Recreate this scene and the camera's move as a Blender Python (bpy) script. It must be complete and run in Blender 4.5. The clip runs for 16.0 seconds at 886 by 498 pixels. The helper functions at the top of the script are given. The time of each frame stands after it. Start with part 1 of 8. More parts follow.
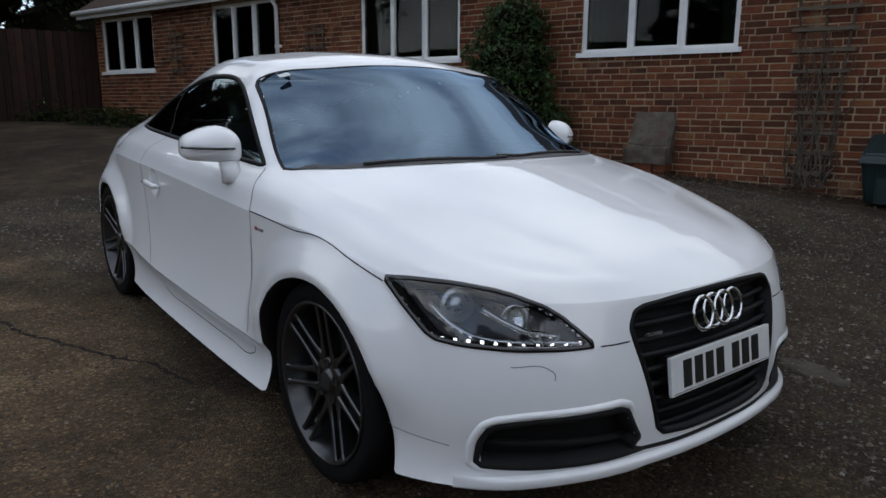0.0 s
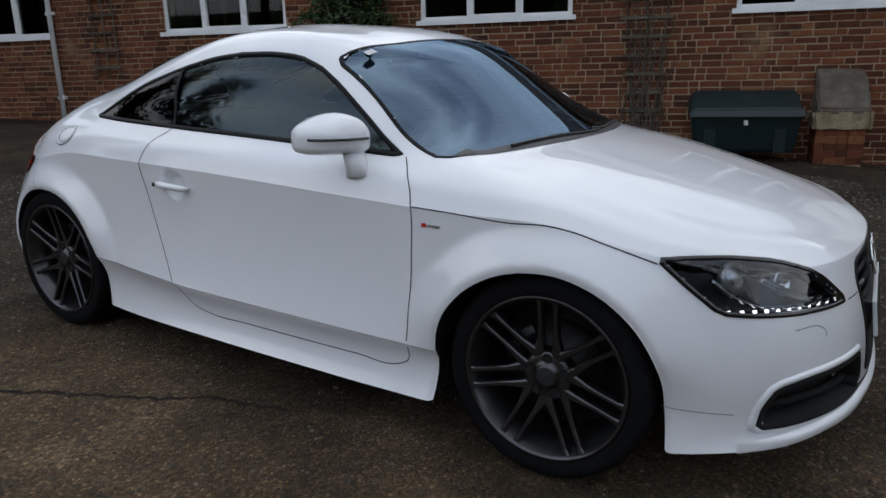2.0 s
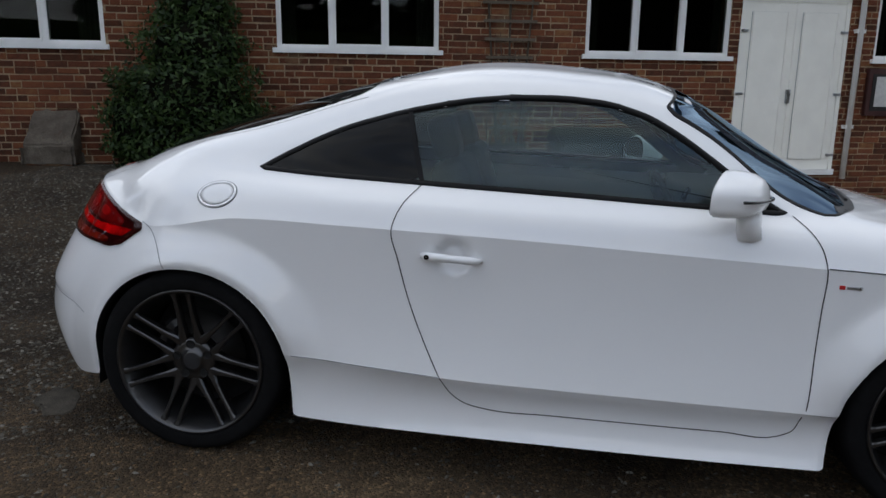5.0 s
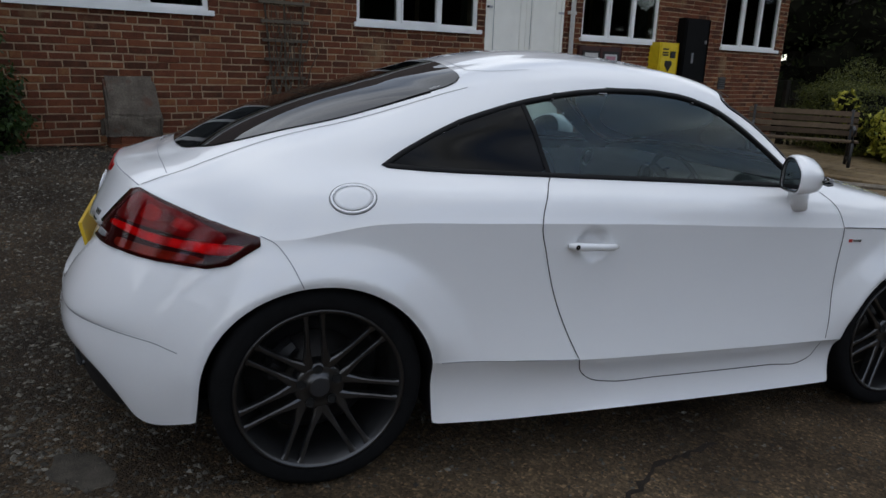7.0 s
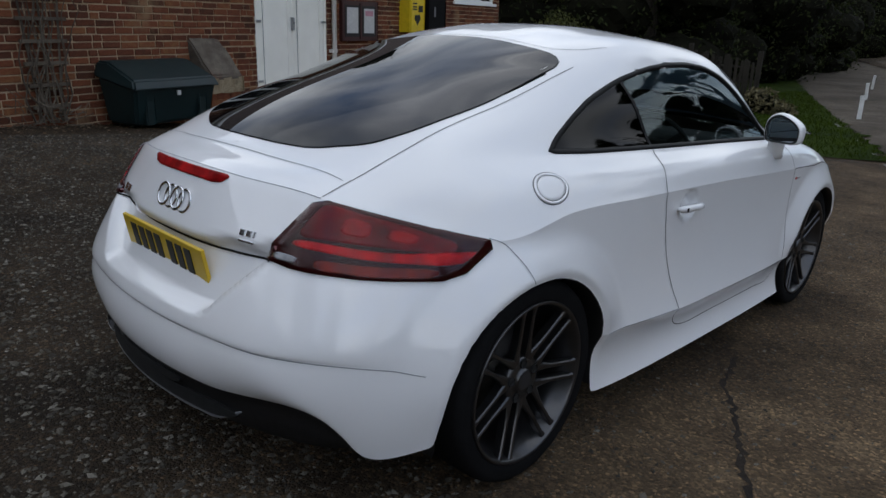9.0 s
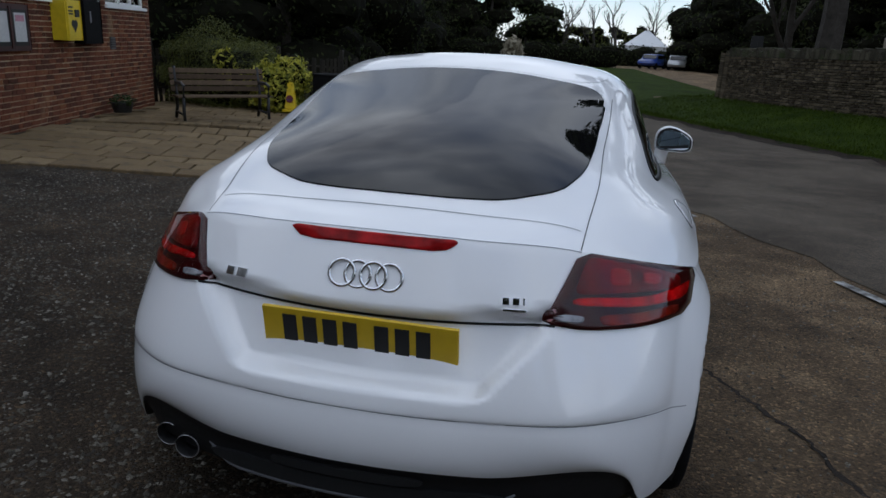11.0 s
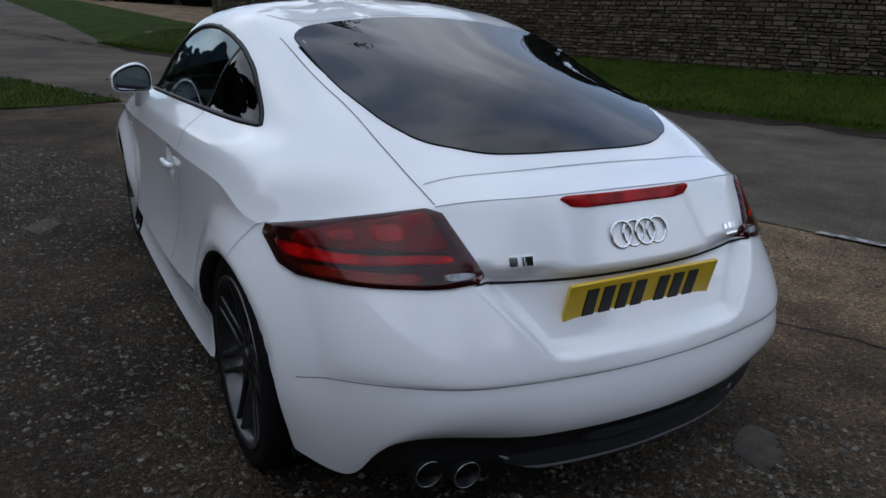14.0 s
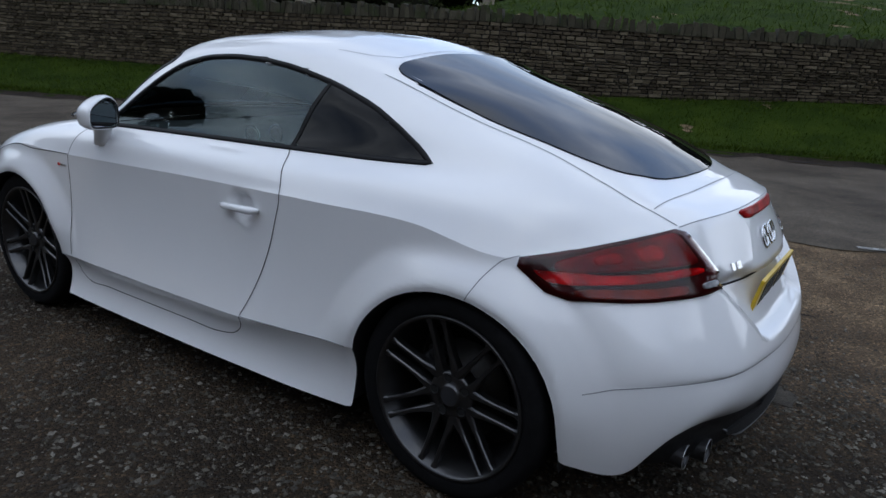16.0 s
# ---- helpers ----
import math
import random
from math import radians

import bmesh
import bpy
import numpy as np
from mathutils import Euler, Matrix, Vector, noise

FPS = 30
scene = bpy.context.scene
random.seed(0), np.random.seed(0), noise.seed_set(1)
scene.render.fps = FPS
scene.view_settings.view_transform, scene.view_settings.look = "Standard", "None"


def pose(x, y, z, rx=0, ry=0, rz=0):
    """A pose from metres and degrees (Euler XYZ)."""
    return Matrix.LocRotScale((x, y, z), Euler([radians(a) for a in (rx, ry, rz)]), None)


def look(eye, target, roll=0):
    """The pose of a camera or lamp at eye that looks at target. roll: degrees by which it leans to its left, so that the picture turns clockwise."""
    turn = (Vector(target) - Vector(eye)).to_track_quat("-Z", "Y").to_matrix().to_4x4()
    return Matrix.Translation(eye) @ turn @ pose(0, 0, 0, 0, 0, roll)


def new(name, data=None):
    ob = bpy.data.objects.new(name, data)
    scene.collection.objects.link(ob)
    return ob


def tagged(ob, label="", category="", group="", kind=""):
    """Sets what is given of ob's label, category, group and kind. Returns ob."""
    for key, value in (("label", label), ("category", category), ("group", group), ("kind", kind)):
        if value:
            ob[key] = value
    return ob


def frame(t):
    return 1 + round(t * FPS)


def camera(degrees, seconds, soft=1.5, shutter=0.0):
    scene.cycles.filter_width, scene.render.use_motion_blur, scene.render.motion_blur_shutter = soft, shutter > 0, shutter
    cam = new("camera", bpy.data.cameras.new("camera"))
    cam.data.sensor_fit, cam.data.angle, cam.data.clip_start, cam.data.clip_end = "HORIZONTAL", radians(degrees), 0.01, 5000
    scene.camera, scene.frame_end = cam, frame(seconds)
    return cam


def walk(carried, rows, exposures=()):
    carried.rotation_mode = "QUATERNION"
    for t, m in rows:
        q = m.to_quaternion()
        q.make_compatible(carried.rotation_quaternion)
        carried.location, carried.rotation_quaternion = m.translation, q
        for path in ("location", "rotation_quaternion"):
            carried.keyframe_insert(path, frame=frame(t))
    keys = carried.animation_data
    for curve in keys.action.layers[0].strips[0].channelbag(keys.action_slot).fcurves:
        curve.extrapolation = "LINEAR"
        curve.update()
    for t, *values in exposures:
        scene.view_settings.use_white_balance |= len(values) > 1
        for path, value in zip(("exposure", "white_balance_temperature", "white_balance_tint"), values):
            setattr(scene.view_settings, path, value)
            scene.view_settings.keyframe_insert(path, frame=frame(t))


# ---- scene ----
cam = camera(64.24, 16.0)
PATH = [
    (0.0, look((1.8643, 3.1102, 1.1507), (0.6625, 1.5634, 0.7473), 0.29)),
    (0.5, look((2.1345, 2.8667, 1.1628), (0.7813, 1.4666, 0.7064), -1.01)),
    (1.0, look((2.2964, 2.6033, 1.1486), (0.8394, 1.3109, 0.6937), -2.24)),
    (1.5, look((2.4625, 2.3194, 1.1676), (0.9062, 1.1551, 0.6961), -0.80)),
    (2.0, look((2.6911, 2.0040, 1.1979), (1.0429, 0.9857, 0.7015), -1.37)),
    (2.5, look((2.7966, 1.6982, 1.1780), (1.1049, 0.7406, 0.7081), -1.70)),
    (3.0, look((2.8672, 1.3538, 1.2153), (1.1108, 0.5334, 0.7231), -0.95)),
    (3.5, look((3.0049, 0.9747, 1.2369), (1.1570, 0.3758, 0.7606), -1.81)),
    (4.0, look((3.0459, 0.6448, 1.2207), (1.1563, 0.1577, 0.7823), -1.21)),
    (4.5, look((3.0270, 0.2713, 1.2685), (1.1173, -0.0769, 0.7871), -1.14)),
    (4.7, look((3.0507, 0.1277, 1.2724), (1.1294, -0.1937, 0.8192), -0.34)),
    (6.8, look((2.9009, -1.4343, 1.3639), (1.0738, -0.8136, 0.8382), 2.42)),
    (7.0, look((2.8546, -1.5809, 1.3509), (1.0454, -0.9034, 0.8333), 2.15)),
    (7.5, look((2.6556, -1.9006, 1.3532), (0.9718, -1.0046, 0.7516), 2.64)),
    (8.0, look((2.4685, -2.2267, 1.3743), (0.8546, -1.1915, 0.8053), 3.07)),
    (8.5, look((2.2993, -2.5551, 1.4107), (0.8395, -1.3216, 0.8215), 3.11)),
    (9.0, look((2.0206, -2.7976, 1.4061), (0.7059, -1.4228, 0.7885), 2.02)),
    (9.2, look((1.8986, -2.8878, 1.4261), (0.6268, -1.4726, 0.8100), 2.41)),
    (11.3, look((0.3589, -3.5474, 1.4524), (0.0776, -1.6513, 0.8819), 2.48)),
    (11.5, look((0.2481, -3.5678, 1.4498), (0.0294, -1.6661, 0.8704), 2.22)),
    (12.0, look((-0.1095, -3.5176, 1.4055), (-0.0603, -1.6204, 0.7743), 1.95)),
    (12.5, look((-0.4464, -3.4731, 1.4106), (-0.1942, -1.5877, 0.7926), 3.34)),
    (13.0, look((-0.8422, -3.4294, 1.4405), (-0.3690, -1.6004, 0.7839), 2.45)),
    (13.5, look((-1.0939, -3.3047, 1.4064), (-0.4114, -1.5348, 0.7728), 3.00)),
    (14.0, look((-1.3379, -3.1301, 1.4183), (-0.3799, -1.5065, 0.7502), 3.10)),
    (14.5, look((-1.6888, -2.9808, 1.4213), (-0.4739, -1.5179, 0.8017), 3.55)),
    (15.0, look((-2.0328, -2.7621, 1.3854), (-0.7100, -1.3754, 0.8134), 3.42)),
    (15.5, look((-2.2869, -2.5070, 1.3955), (-0.8364, -1.2588, 0.8143), 2.40)),
    (16.0, look((-2.5116, -2.2242, 1.3937), (-0.9060, -1.1751, 0.8269), 5.13)),
]
walk(cam, PATH, exposures=[(0, -0.06, 6220, 10), (2, 0.02, 6270, 10), (3.5, 0.08, 6380, 10), (4.5, 0.06, 6380, 10), (7, -0.06, 6270, 10), (9, -0.08, 6150, 10), (11.5, -0.25, 5820, 10), (12.5, -0.15, 5760, 10), (14, -0.05, 5820, 10), (15, -0.02, 5800, 10), (16, 0.1, 5760, 10)])

# ---- light ----
world = bpy.data.worlds.new("sky")
scene.world = world
world.use_nodes = True
wn_, wl_ = world.node_tree.nodes, world.node_tree.links
wn_.clear()
w_out = wn_.new("ShaderNodeOutputWorld")
w_bg = wn_.new("ShaderNodeBackground")
w_sky = wn_.new("ShaderNodeTexSky")
w_sky.sky_type, w_sky.sun_disc = "NISHITA", False
SUN_ELEV, SUN_AZ = 55.0, 128.0
w_sky.sun_elevation, w_sky.sun_rotation = radians(SUN_ELEV), radians(SUN_AZ)
w_sky.dust_density, w_sky.air_density, w_sky.ozone_density = 0.0, 1.0, 2.0
w_co = wn_.new("ShaderNodeTexCoord")
w_map = wn_.new("ShaderNodeMapping")
w_map.inputs["Scale"].default_value = (1.0, 1.0, 1.8)
w_no = wn_.new("ShaderNodeTexNoise")
w_no.inputs["Scale"].default_value, w_no.inputs["Detail"].default_value, w_no.inputs["Roughness"].default_value = 1.9, 4.5, 0.5
w_rp = wn_.new("ShaderNodeValToRGB")
w_rp.color_ramp.elements[0].position, w_rp.color_ramp.elements[1].position = 0.31, 0.6
w_no2 = wn_.new("ShaderNodeTexNoise")
w_no2.inputs["Scale"].default_value, w_no2.inputs["Detail"].default_value = 2.6, 4.5
w_rp2 = wn_.new("ShaderNodeValToRGB")
w_rp2.color_ramp.elements[0].position, w_rp2.color_ramp.elements[0].color = 0.36, (3.3, 3.5, 3.8, 1)
w_rp2.color_ramp.elements[1].position, w_rp2.color_ramp.elements[1].color = 0.66, (10.2, 10.4, 10.6, 1)
w_mx = wn_.new("ShaderNodeMix")
w_mx.data_type = "RGBA"
wl_.new(w_co.outputs["Generated"], w_map.inputs["Vector"])
wl_.new(w_map.outputs["Vector"], w_no.inputs["Vector"])
wl_.new(w_map.outputs["Vector"], w_no2.inputs["Vector"])
wl_.new(w_no.outputs["Fac"], w_rp.inputs["Fac"])
wl_.new(w_no2.outputs["Fac"], w_rp2.inputs["Fac"])
wl_.new(w_rp.outputs["Color"], w_mx.inputs["Factor"])
wl_.new(w_sky.outputs["Color"], w_mx.inputs[6])
wl_.new(w_rp2.outputs["Color"], w_mx.inputs[7])
wl_.new(w_mx.outputs[2], w_bg.inputs["Color"])
wl_.new(w_bg.outputs["Background"], w_out.inputs["Surface"])
w_bg.inputs["Strength"].default_value = 0.148
sun_data = bpy.data.lights.new("sun", "SUN")
sun_data.energy, sun_data.angle, sun_data.color = 0.55, radians(170), (1.0, 0.95, 0.88)
sun = new("sun", sun_data)
sun.rotation_euler = Euler((radians(90 - SUN_ELEV), 0, radians(180 - SUN_AZ)))

# ---- materials ----
def nodes_of(name):
    m = bpy.data.materials.new(name)
    m.use_nodes = True
    nt = m.node_tree
    return m, nt.nodes, nt.links, nt.nodes["Principled BSDF"]


def ramp(N, stops):
    r = N.new("ShaderNodeValToRGB")
    e = r.color_ramp.elements
    while len(e) < len(stops):
        e.new(0.5)
    for k, (p, c) in enumerate(stops):
        e[k].position, e[k].color = p, (*c, 1)
    return r


def noise_tex(N, L, co, scale, detail=5.0, rough=0.55):
    n = N.new("ShaderNodeTexNoise")
    n.inputs["Scale"].default_value, n.inputs["Detail"].default_value, n.inputs["Roughness"].default_value = scale, detail, rough
    L.new(co, n.inputs["Vector"])
    return n


def mixc(N, L, a, b, fac, mode="MIX"):
    m = N.new("ShaderNodeMix")
    m.data_type, m.blend_type = "RGBA", mode
    for k, v in ((6, a), (7, b), (0, fac)):
        if hasattr(v, "links"):
            L.new(v, m.inputs[k])
        elif k == 0:
            m.inputs[0].default_value = v
        else:
            m.inputs[k].default_value = (*v, 1)
    return m.outputs[2]


def bump(N, L, bsdf, height, strength, dist=0.01):
    b = N.new("ShaderNodeBump")
    b.inputs["Strength"].default_value, b.inputs["Distance"].default_value = strength, dist
    L.new(height, b.inputs["Height"])
    L.new(b.outputs["Normal"], bsdf.inputs["Normal"])


def plain(name, col, rough=0.5, metal=0.0, var=0.12, scale=18.0, bumpy=0.0, coat=0.0, spec=0.5):
    """A paint, plastic, metal or cloth with two scales of uneven colour and gloss."""
    m, N, L, B = nodes_of(name)
    co = N.new("ShaderNodeTexCoord").outputs["Object"]
    a, b = noise_tex(N, L, co, scale), noise_tex(N, L, co, scale * 0.17, 3.0)
    lo, hi = tuple(c * (1 - var) for c in col), tuple(min(1, c * (1 + var)) for c in col)
    r1, r2 = ramp(N, [(0.3, lo), (0.7, hi)]), ramp(N, [(0.3, (1 - var,) * 3), (0.7, (1, 1, 1))])
    L.new(a.outputs["Fac"], r1.inputs["Fac"])
    L.new(b.outputs["Fac"], r2.inputs["Fac"])
    L.new(mixc(N, L, r1.outputs["Color"], r2.outputs["Color"], 1.0, "MULTIPLY"), B.inputs["Base Color"])
    rr = N.new("ShaderNodeMapRange")
    rr.inputs["To Min"].default_value, rr.inputs["To Max"].default_value = rough * 0.85, min(1, rough * 1.15)
    L.new(a.outputs["Fac"], rr.inputs["Value"])
    L.new(rr.outputs["Result"], B.inputs["Roughness"])
    B.inputs["Metallic"].default_value = metal
    B.inputs["Coat Weight"].default_value = coat
    B.inputs["Specular IOR Level"].default_value = spec
    if bumpy:
        bump(N, L, B, a.outputs["Fac"], bumpy)
    return m


def mottled(name, stops, scale, fine, bumpy, rough=0.9, island=0.0, objvar=0.0, dist=0.01, stain=None):
    """Brick, stone, soil or bark: patches by noise, fine grain, each piece a little different."""
    m, N, L, B = nodes_of(name)
    co = N.new("ShaderNodeTexCoord").outputs["Object"]
    big, small = noise_tex(N, L, co, scale), noise_tex(N, L, co, fine, 6.0, 0.65)
    fac = big.outputs["Fac"]
    if island or objvar:
        src = N.new("ShaderNodeNewGeometry").outputs["Random Per Island"] if island else N.new("ShaderNodeObjectInfo").outputs["Random"]
        w = island or objvar
        ma = N.new("ShaderNodeMath")
        ma.operation = "MULTIPLY_ADD"
        ma.inputs[1].default_value = w
        L.new(src, ma.inputs[0])
        mb = N.new("ShaderNodeMath")
        mb.operation = "MULTIPLY"
        mb.inputs[1].default_value = 1 - w
        L.new(fac, mb.inputs[0])
        L.new(mb.outputs[0], ma.inputs[2])
        fac = ma.outputs[0]
    r = ramp(N, stops)
    L.new(fac, r.inputs["Fac"])
    g = ramp(N, [(0.25, (0.62, 0.62, 0.62)), (0.75, (1.15, 1.15, 1.15))])
    L.new(small.outputs["Fac"], g.inputs["Fac"])
    col = mixc(N, L, r.outputs["Color"], g.outputs["Color"], 1.0, "MULTIPLY")
    if stain:
        sn = noise_tex(N, L, co, stain[0], 5.0)
        sr = ramp(N, [(stain[1], (0, 0, 0)), (stain[1] + 0.16, (1, 1, 1))])
        L.new(sn.outputs["Fac"], sr.inputs["Fac"])
        col = mixc(N, L, col, stain[2], sr.outputs["Color"])
    L.new(col, B.inputs["Base Color"])
    B.inputs["Roughness"].default_value = rough
    B.inputs["Specular IOR Level"].default_value = 0.25
    bump(N, L, B, small.outputs["Fac"], bumpy, dist)
    return m


def glass(name, tint, ior=1.5, rough=0.0, tone=(1, 1, 1)):
    """A thin pane: tinted see-through with a sharp reflection that grows towards grazing."""
    m, N, L, B = nodes_of(name)
    out = N["Material Output"]
    N.remove(B)
    tr, gl, mx, fr = N.new("ShaderNodeBsdfTransparent"), N.new("ShaderNodeBsdfGlossy"), N.new("ShaderNodeMixShader"), N.new("ShaderNodeFresnel")
    tr.inputs["Color"].default_value = (*tint, 1)
    gl.inputs["Color"].default_value = (*tone, 1)
    gl.inputs["Roughness"].default_value = rough
    fr.inputs["IOR"].default_value = ior
    L.new(fr.outputs["Fac"], mx.inputs["Fac"])
    L.new(tr.outputs[0], mx.inputs[1])
    L.new(gl.outputs[0], mx.inputs[2])
    L.new(mx.outputs[0], out.inputs["Surface"])
    return m


def leafy(name, stops, trans=0.25):
    m, N, L, B = nodes_of(name)
    r = ramp(N, stops)
    L.new(N.new("ShaderNodeNewGeometry").outputs["Random Per Island"], r.inputs["Fac"])
    L.new(r.outputs["Color"], B.inputs["Base Color"])
    B.inputs["Roughness"].default_value = 0.55
    B.inputs["Specular IOR Level"].default_value = 0.3
    out = N["Material Output"]
    tl, mx = N.new("ShaderNodeBsdfTranslucent"), N.new("ShaderNodeMixShader")
    L.new(r.outputs["Color"], tl.inputs["Color"])
    mx.inputs["Fac"].default_value = trans
    L.new(B.outputs[0], mx.inputs[1])
    L.new(tl.outputs[0], mx.inputs[2])
    L.new(mx.outputs[0], out.inputs["Surface"])
    return m


def ground_material(name, stops, stone_scale, patch, strength, dist, tone_ends=None):
    m, N, L, B = nodes_of(name)
    co = N.new("ShaderNodeTexCoord").outputs["Object"]
    big = noise_tex(N, L, co, 0.55, 7.0, 0.65)
    mid = noise_tex(N, L, co, 2.6, 6.0, 0.6)
    fine = noise_tex(N, L, co, 160.0, 3.0, 0.7)
    vo = N.new("ShaderNodeTexVoronoi")
    vo.inputs["Scale"].default_value = stone_scale
    L.new(co, vo.inputs["Vector"])
    r = ramp(N, stops)
    L.new(mid.outputs["Fac"], r.inputs["Fac"])
    pr = ramp(N, [(0.36, (0.5, 0.47, 0.44)), (0.62, patch)])
    L.new(big.outputs["Fac"], pr.inputs["Fac"])
    col = mixc(N, L, r.outputs["Color"], pr.outputs["Color"], 1.0, "MULTIPLY")
    hsv = N.new("ShaderNodeSeparateColor")
    L.new(vo.outputs["Color"], hsv.inputs["Color"])
    sr = ramp(N, [(0.0, (0.28, 0.26, 0.24)), (0.65, (0.95, 0.91, 0.85)), (0.92, (1.7, 1.55, 1.35)), (1.0, (3.2, 2.8, 2.35))])
    L.new(hsv.outputs[0], sr.inputs["Fac"])
    col = mixc(N, L, col, sr.outputs["Color"], 0.62, "MULTIPLY")
    gr = ramp(N, [(0.3, (0.6, 0.6, 0.6)), (0.7, (1.25, 1.22, 1.2))])
    L.new(fine.outputs["Fac"], gr.inputs["Fac"])
    col = mixc(N, L, col, gr.outputs["Color"], 0.8, "MULTIPLY")
    if tone_ends:
        # lighter towards the road, darker on the yard side, with a noisy border
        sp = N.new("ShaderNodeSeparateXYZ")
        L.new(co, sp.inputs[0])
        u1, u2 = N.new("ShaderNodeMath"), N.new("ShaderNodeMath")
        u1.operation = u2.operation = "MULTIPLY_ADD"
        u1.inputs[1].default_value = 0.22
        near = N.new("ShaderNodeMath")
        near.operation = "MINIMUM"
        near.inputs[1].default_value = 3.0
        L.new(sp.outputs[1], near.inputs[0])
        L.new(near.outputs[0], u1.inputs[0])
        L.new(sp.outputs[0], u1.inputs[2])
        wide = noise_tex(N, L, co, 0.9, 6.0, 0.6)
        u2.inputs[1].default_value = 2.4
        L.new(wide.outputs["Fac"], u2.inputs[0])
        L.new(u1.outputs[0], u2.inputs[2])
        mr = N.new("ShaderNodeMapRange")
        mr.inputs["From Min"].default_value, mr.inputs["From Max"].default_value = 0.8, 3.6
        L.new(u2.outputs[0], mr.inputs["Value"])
        side_tone = ramp(N, [(0.0, (tone_ends[0], tone_ends[0], tone_ends[0])), (1.0, (tone_ends[1], tone_ends[1] * 0.98, tone_ends[1] * 0.93))])
        L.new(mr.outputs[0], side_tone.inputs["Fac"])
        col = mixc(N, L, col, side_tone.outputs["Color"], 1.0, "MULTIPLY")
    L.new(col, B.inputs["Base Color"])
    B.inputs["Roughness"].default_value = 0.9
    B.inputs["Specular IOR Level"].default_value = 0.2
    ad = N.new("ShaderNodeMath")
    ad.operation = "MULTIPLY_ADD"
    ad.inputs[1].default_value = -1.0
    L.new(vo.outputs["Distance"], ad.inputs[0])
    L.new(fine.outputs["Fac"], ad.inputs[2])
    bump(N, L, B, ad.outputs[0], strength, dist)
    return m


def car_paint():
    m, N, L, B = nodes_of("white_car_paint")
    co = N.new("ShaderNodeTexCoord").outputs["Object"]
    a, b = noise_tex(N, L, co, 1.4, 4.0), noise_tex(N, L, co, 900.0, 2.0)
    r = ramp(N, [(0.3, (0.83, 0.84, 0.855)), (0.7, (0.87, 0.875, 0.885))])
    L.new(a.outputs["Fac"], r.inputs["Fac"])
    L.new(r.outputs["Color"], B.inputs["Base Color"])
    B.inputs["Roughness"].default_value = 0.38
    B.inputs["Coat Weight"].default_value = 1.0
    B.inputs["Coat Roughness"].default_value = 0.025
    B.inputs["Coat IOR"].default_value = 1.62
    bump(N, L, B, b.outputs["Fac"], 0.015, 0.002)
    return m


PAINT = car_paint()
BLACK = plain("black_plastic", (0.012, 0.012, 0.013), 0.42, var=0.2)
GLOSSBLACK = plain("gloss_black", (0.006, 0.006, 0.007), 0.12, var=0.1, coat=0.5)
MATTE = plain("dark_cavity", (0.004, 0.004, 0.004), 0.9, var=0.2)
RUBBER = plain("tyre_rubber", (0.009, 0.009, 0.0095), 0.85, var=0.25, scale=40, bumpy=0.15, spec=0.08)
RIM = plain("gunmetal_alloy", (0.074, 0.074, 0.076), 0.3, metal=0.85, var=0.12, coat=0.3)
STEEL = plain("brake_steel", (0.05, 0.047, 0.044), 0.5, metal=0.9, var=0.25)
CHROME = plain("chrome", (0.75, 0.76, 0.78), 0.08, metal=1.0, var=0.03)
SILVER = plain("satin_silver", (0.5, 0.51, 0.53), 0.28, metal=0.9, var=0.06)
GAP = plain("panel_gap", (0.02, 0.02, 0.022), 0.8)
SOFTGAP = plain("soft_seam", (0.28, 0.29, 0.31), 0.6)
GLASS_SIDE = glass("side_glass", (0.62, 0.73, 0.72), 1.58, 0.0, (0.84, 0.98, 1.0))
GLASS_DARK = plain("privacy_glass", (0.004, 0.0042, 0.0046), 0.015, var=0.05)
GLASS_DARK.node_tree.nodes["Principled BSDF"].inputs["IOR"].default_value = 1.54
GLASS_QUARTER = glass("quarter_privacy_glass", (0.02, 0.021, 0.023), 1.3)
# sky's blue is put into the reflection tone, with a raised IOR
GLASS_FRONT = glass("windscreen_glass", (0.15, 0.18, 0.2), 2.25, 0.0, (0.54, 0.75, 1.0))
GLASS_LENS = glass("headlight_lens", (0.86, 0.88, 0.9), 1.7)
MIRROR = plain("mirror_glass", (0.62, 0.65, 0.68), 0.02, metal=1.0, var=0.01)
PLATE_W = plain("white_plate", (0.72, 0.73, 0.72), 0.35, var=0.05)
PLATE_Y = plain("yellow_plate", (0.62, 0.42, 0.015), 0.35, var=0.06)
INK = plain("plate_ink", (0.01, 0.01, 0.01), 0.5)
TRIM = plain("black_trim", (0.006, 0.006, 0.0065), 0.45, var=0.15, spec=0.15)
RED_BADGE = plain("red_enamel", (0.5, 0.02, 0.02), 0.3)
SEAT = plain("dark_upholstery", (0.05, 0.052, 0.054), 0.7, var=0.2, scale=60, bumpy=0.1)
DASH = plain("grey_dashboard", (0.17, 0.185, 0.19), 0.65, var=0.15, scale=90, bumpy=0.1)
STICKER = plain("paper_sticker", (0.7, 0.72, 0.72), 0.6)


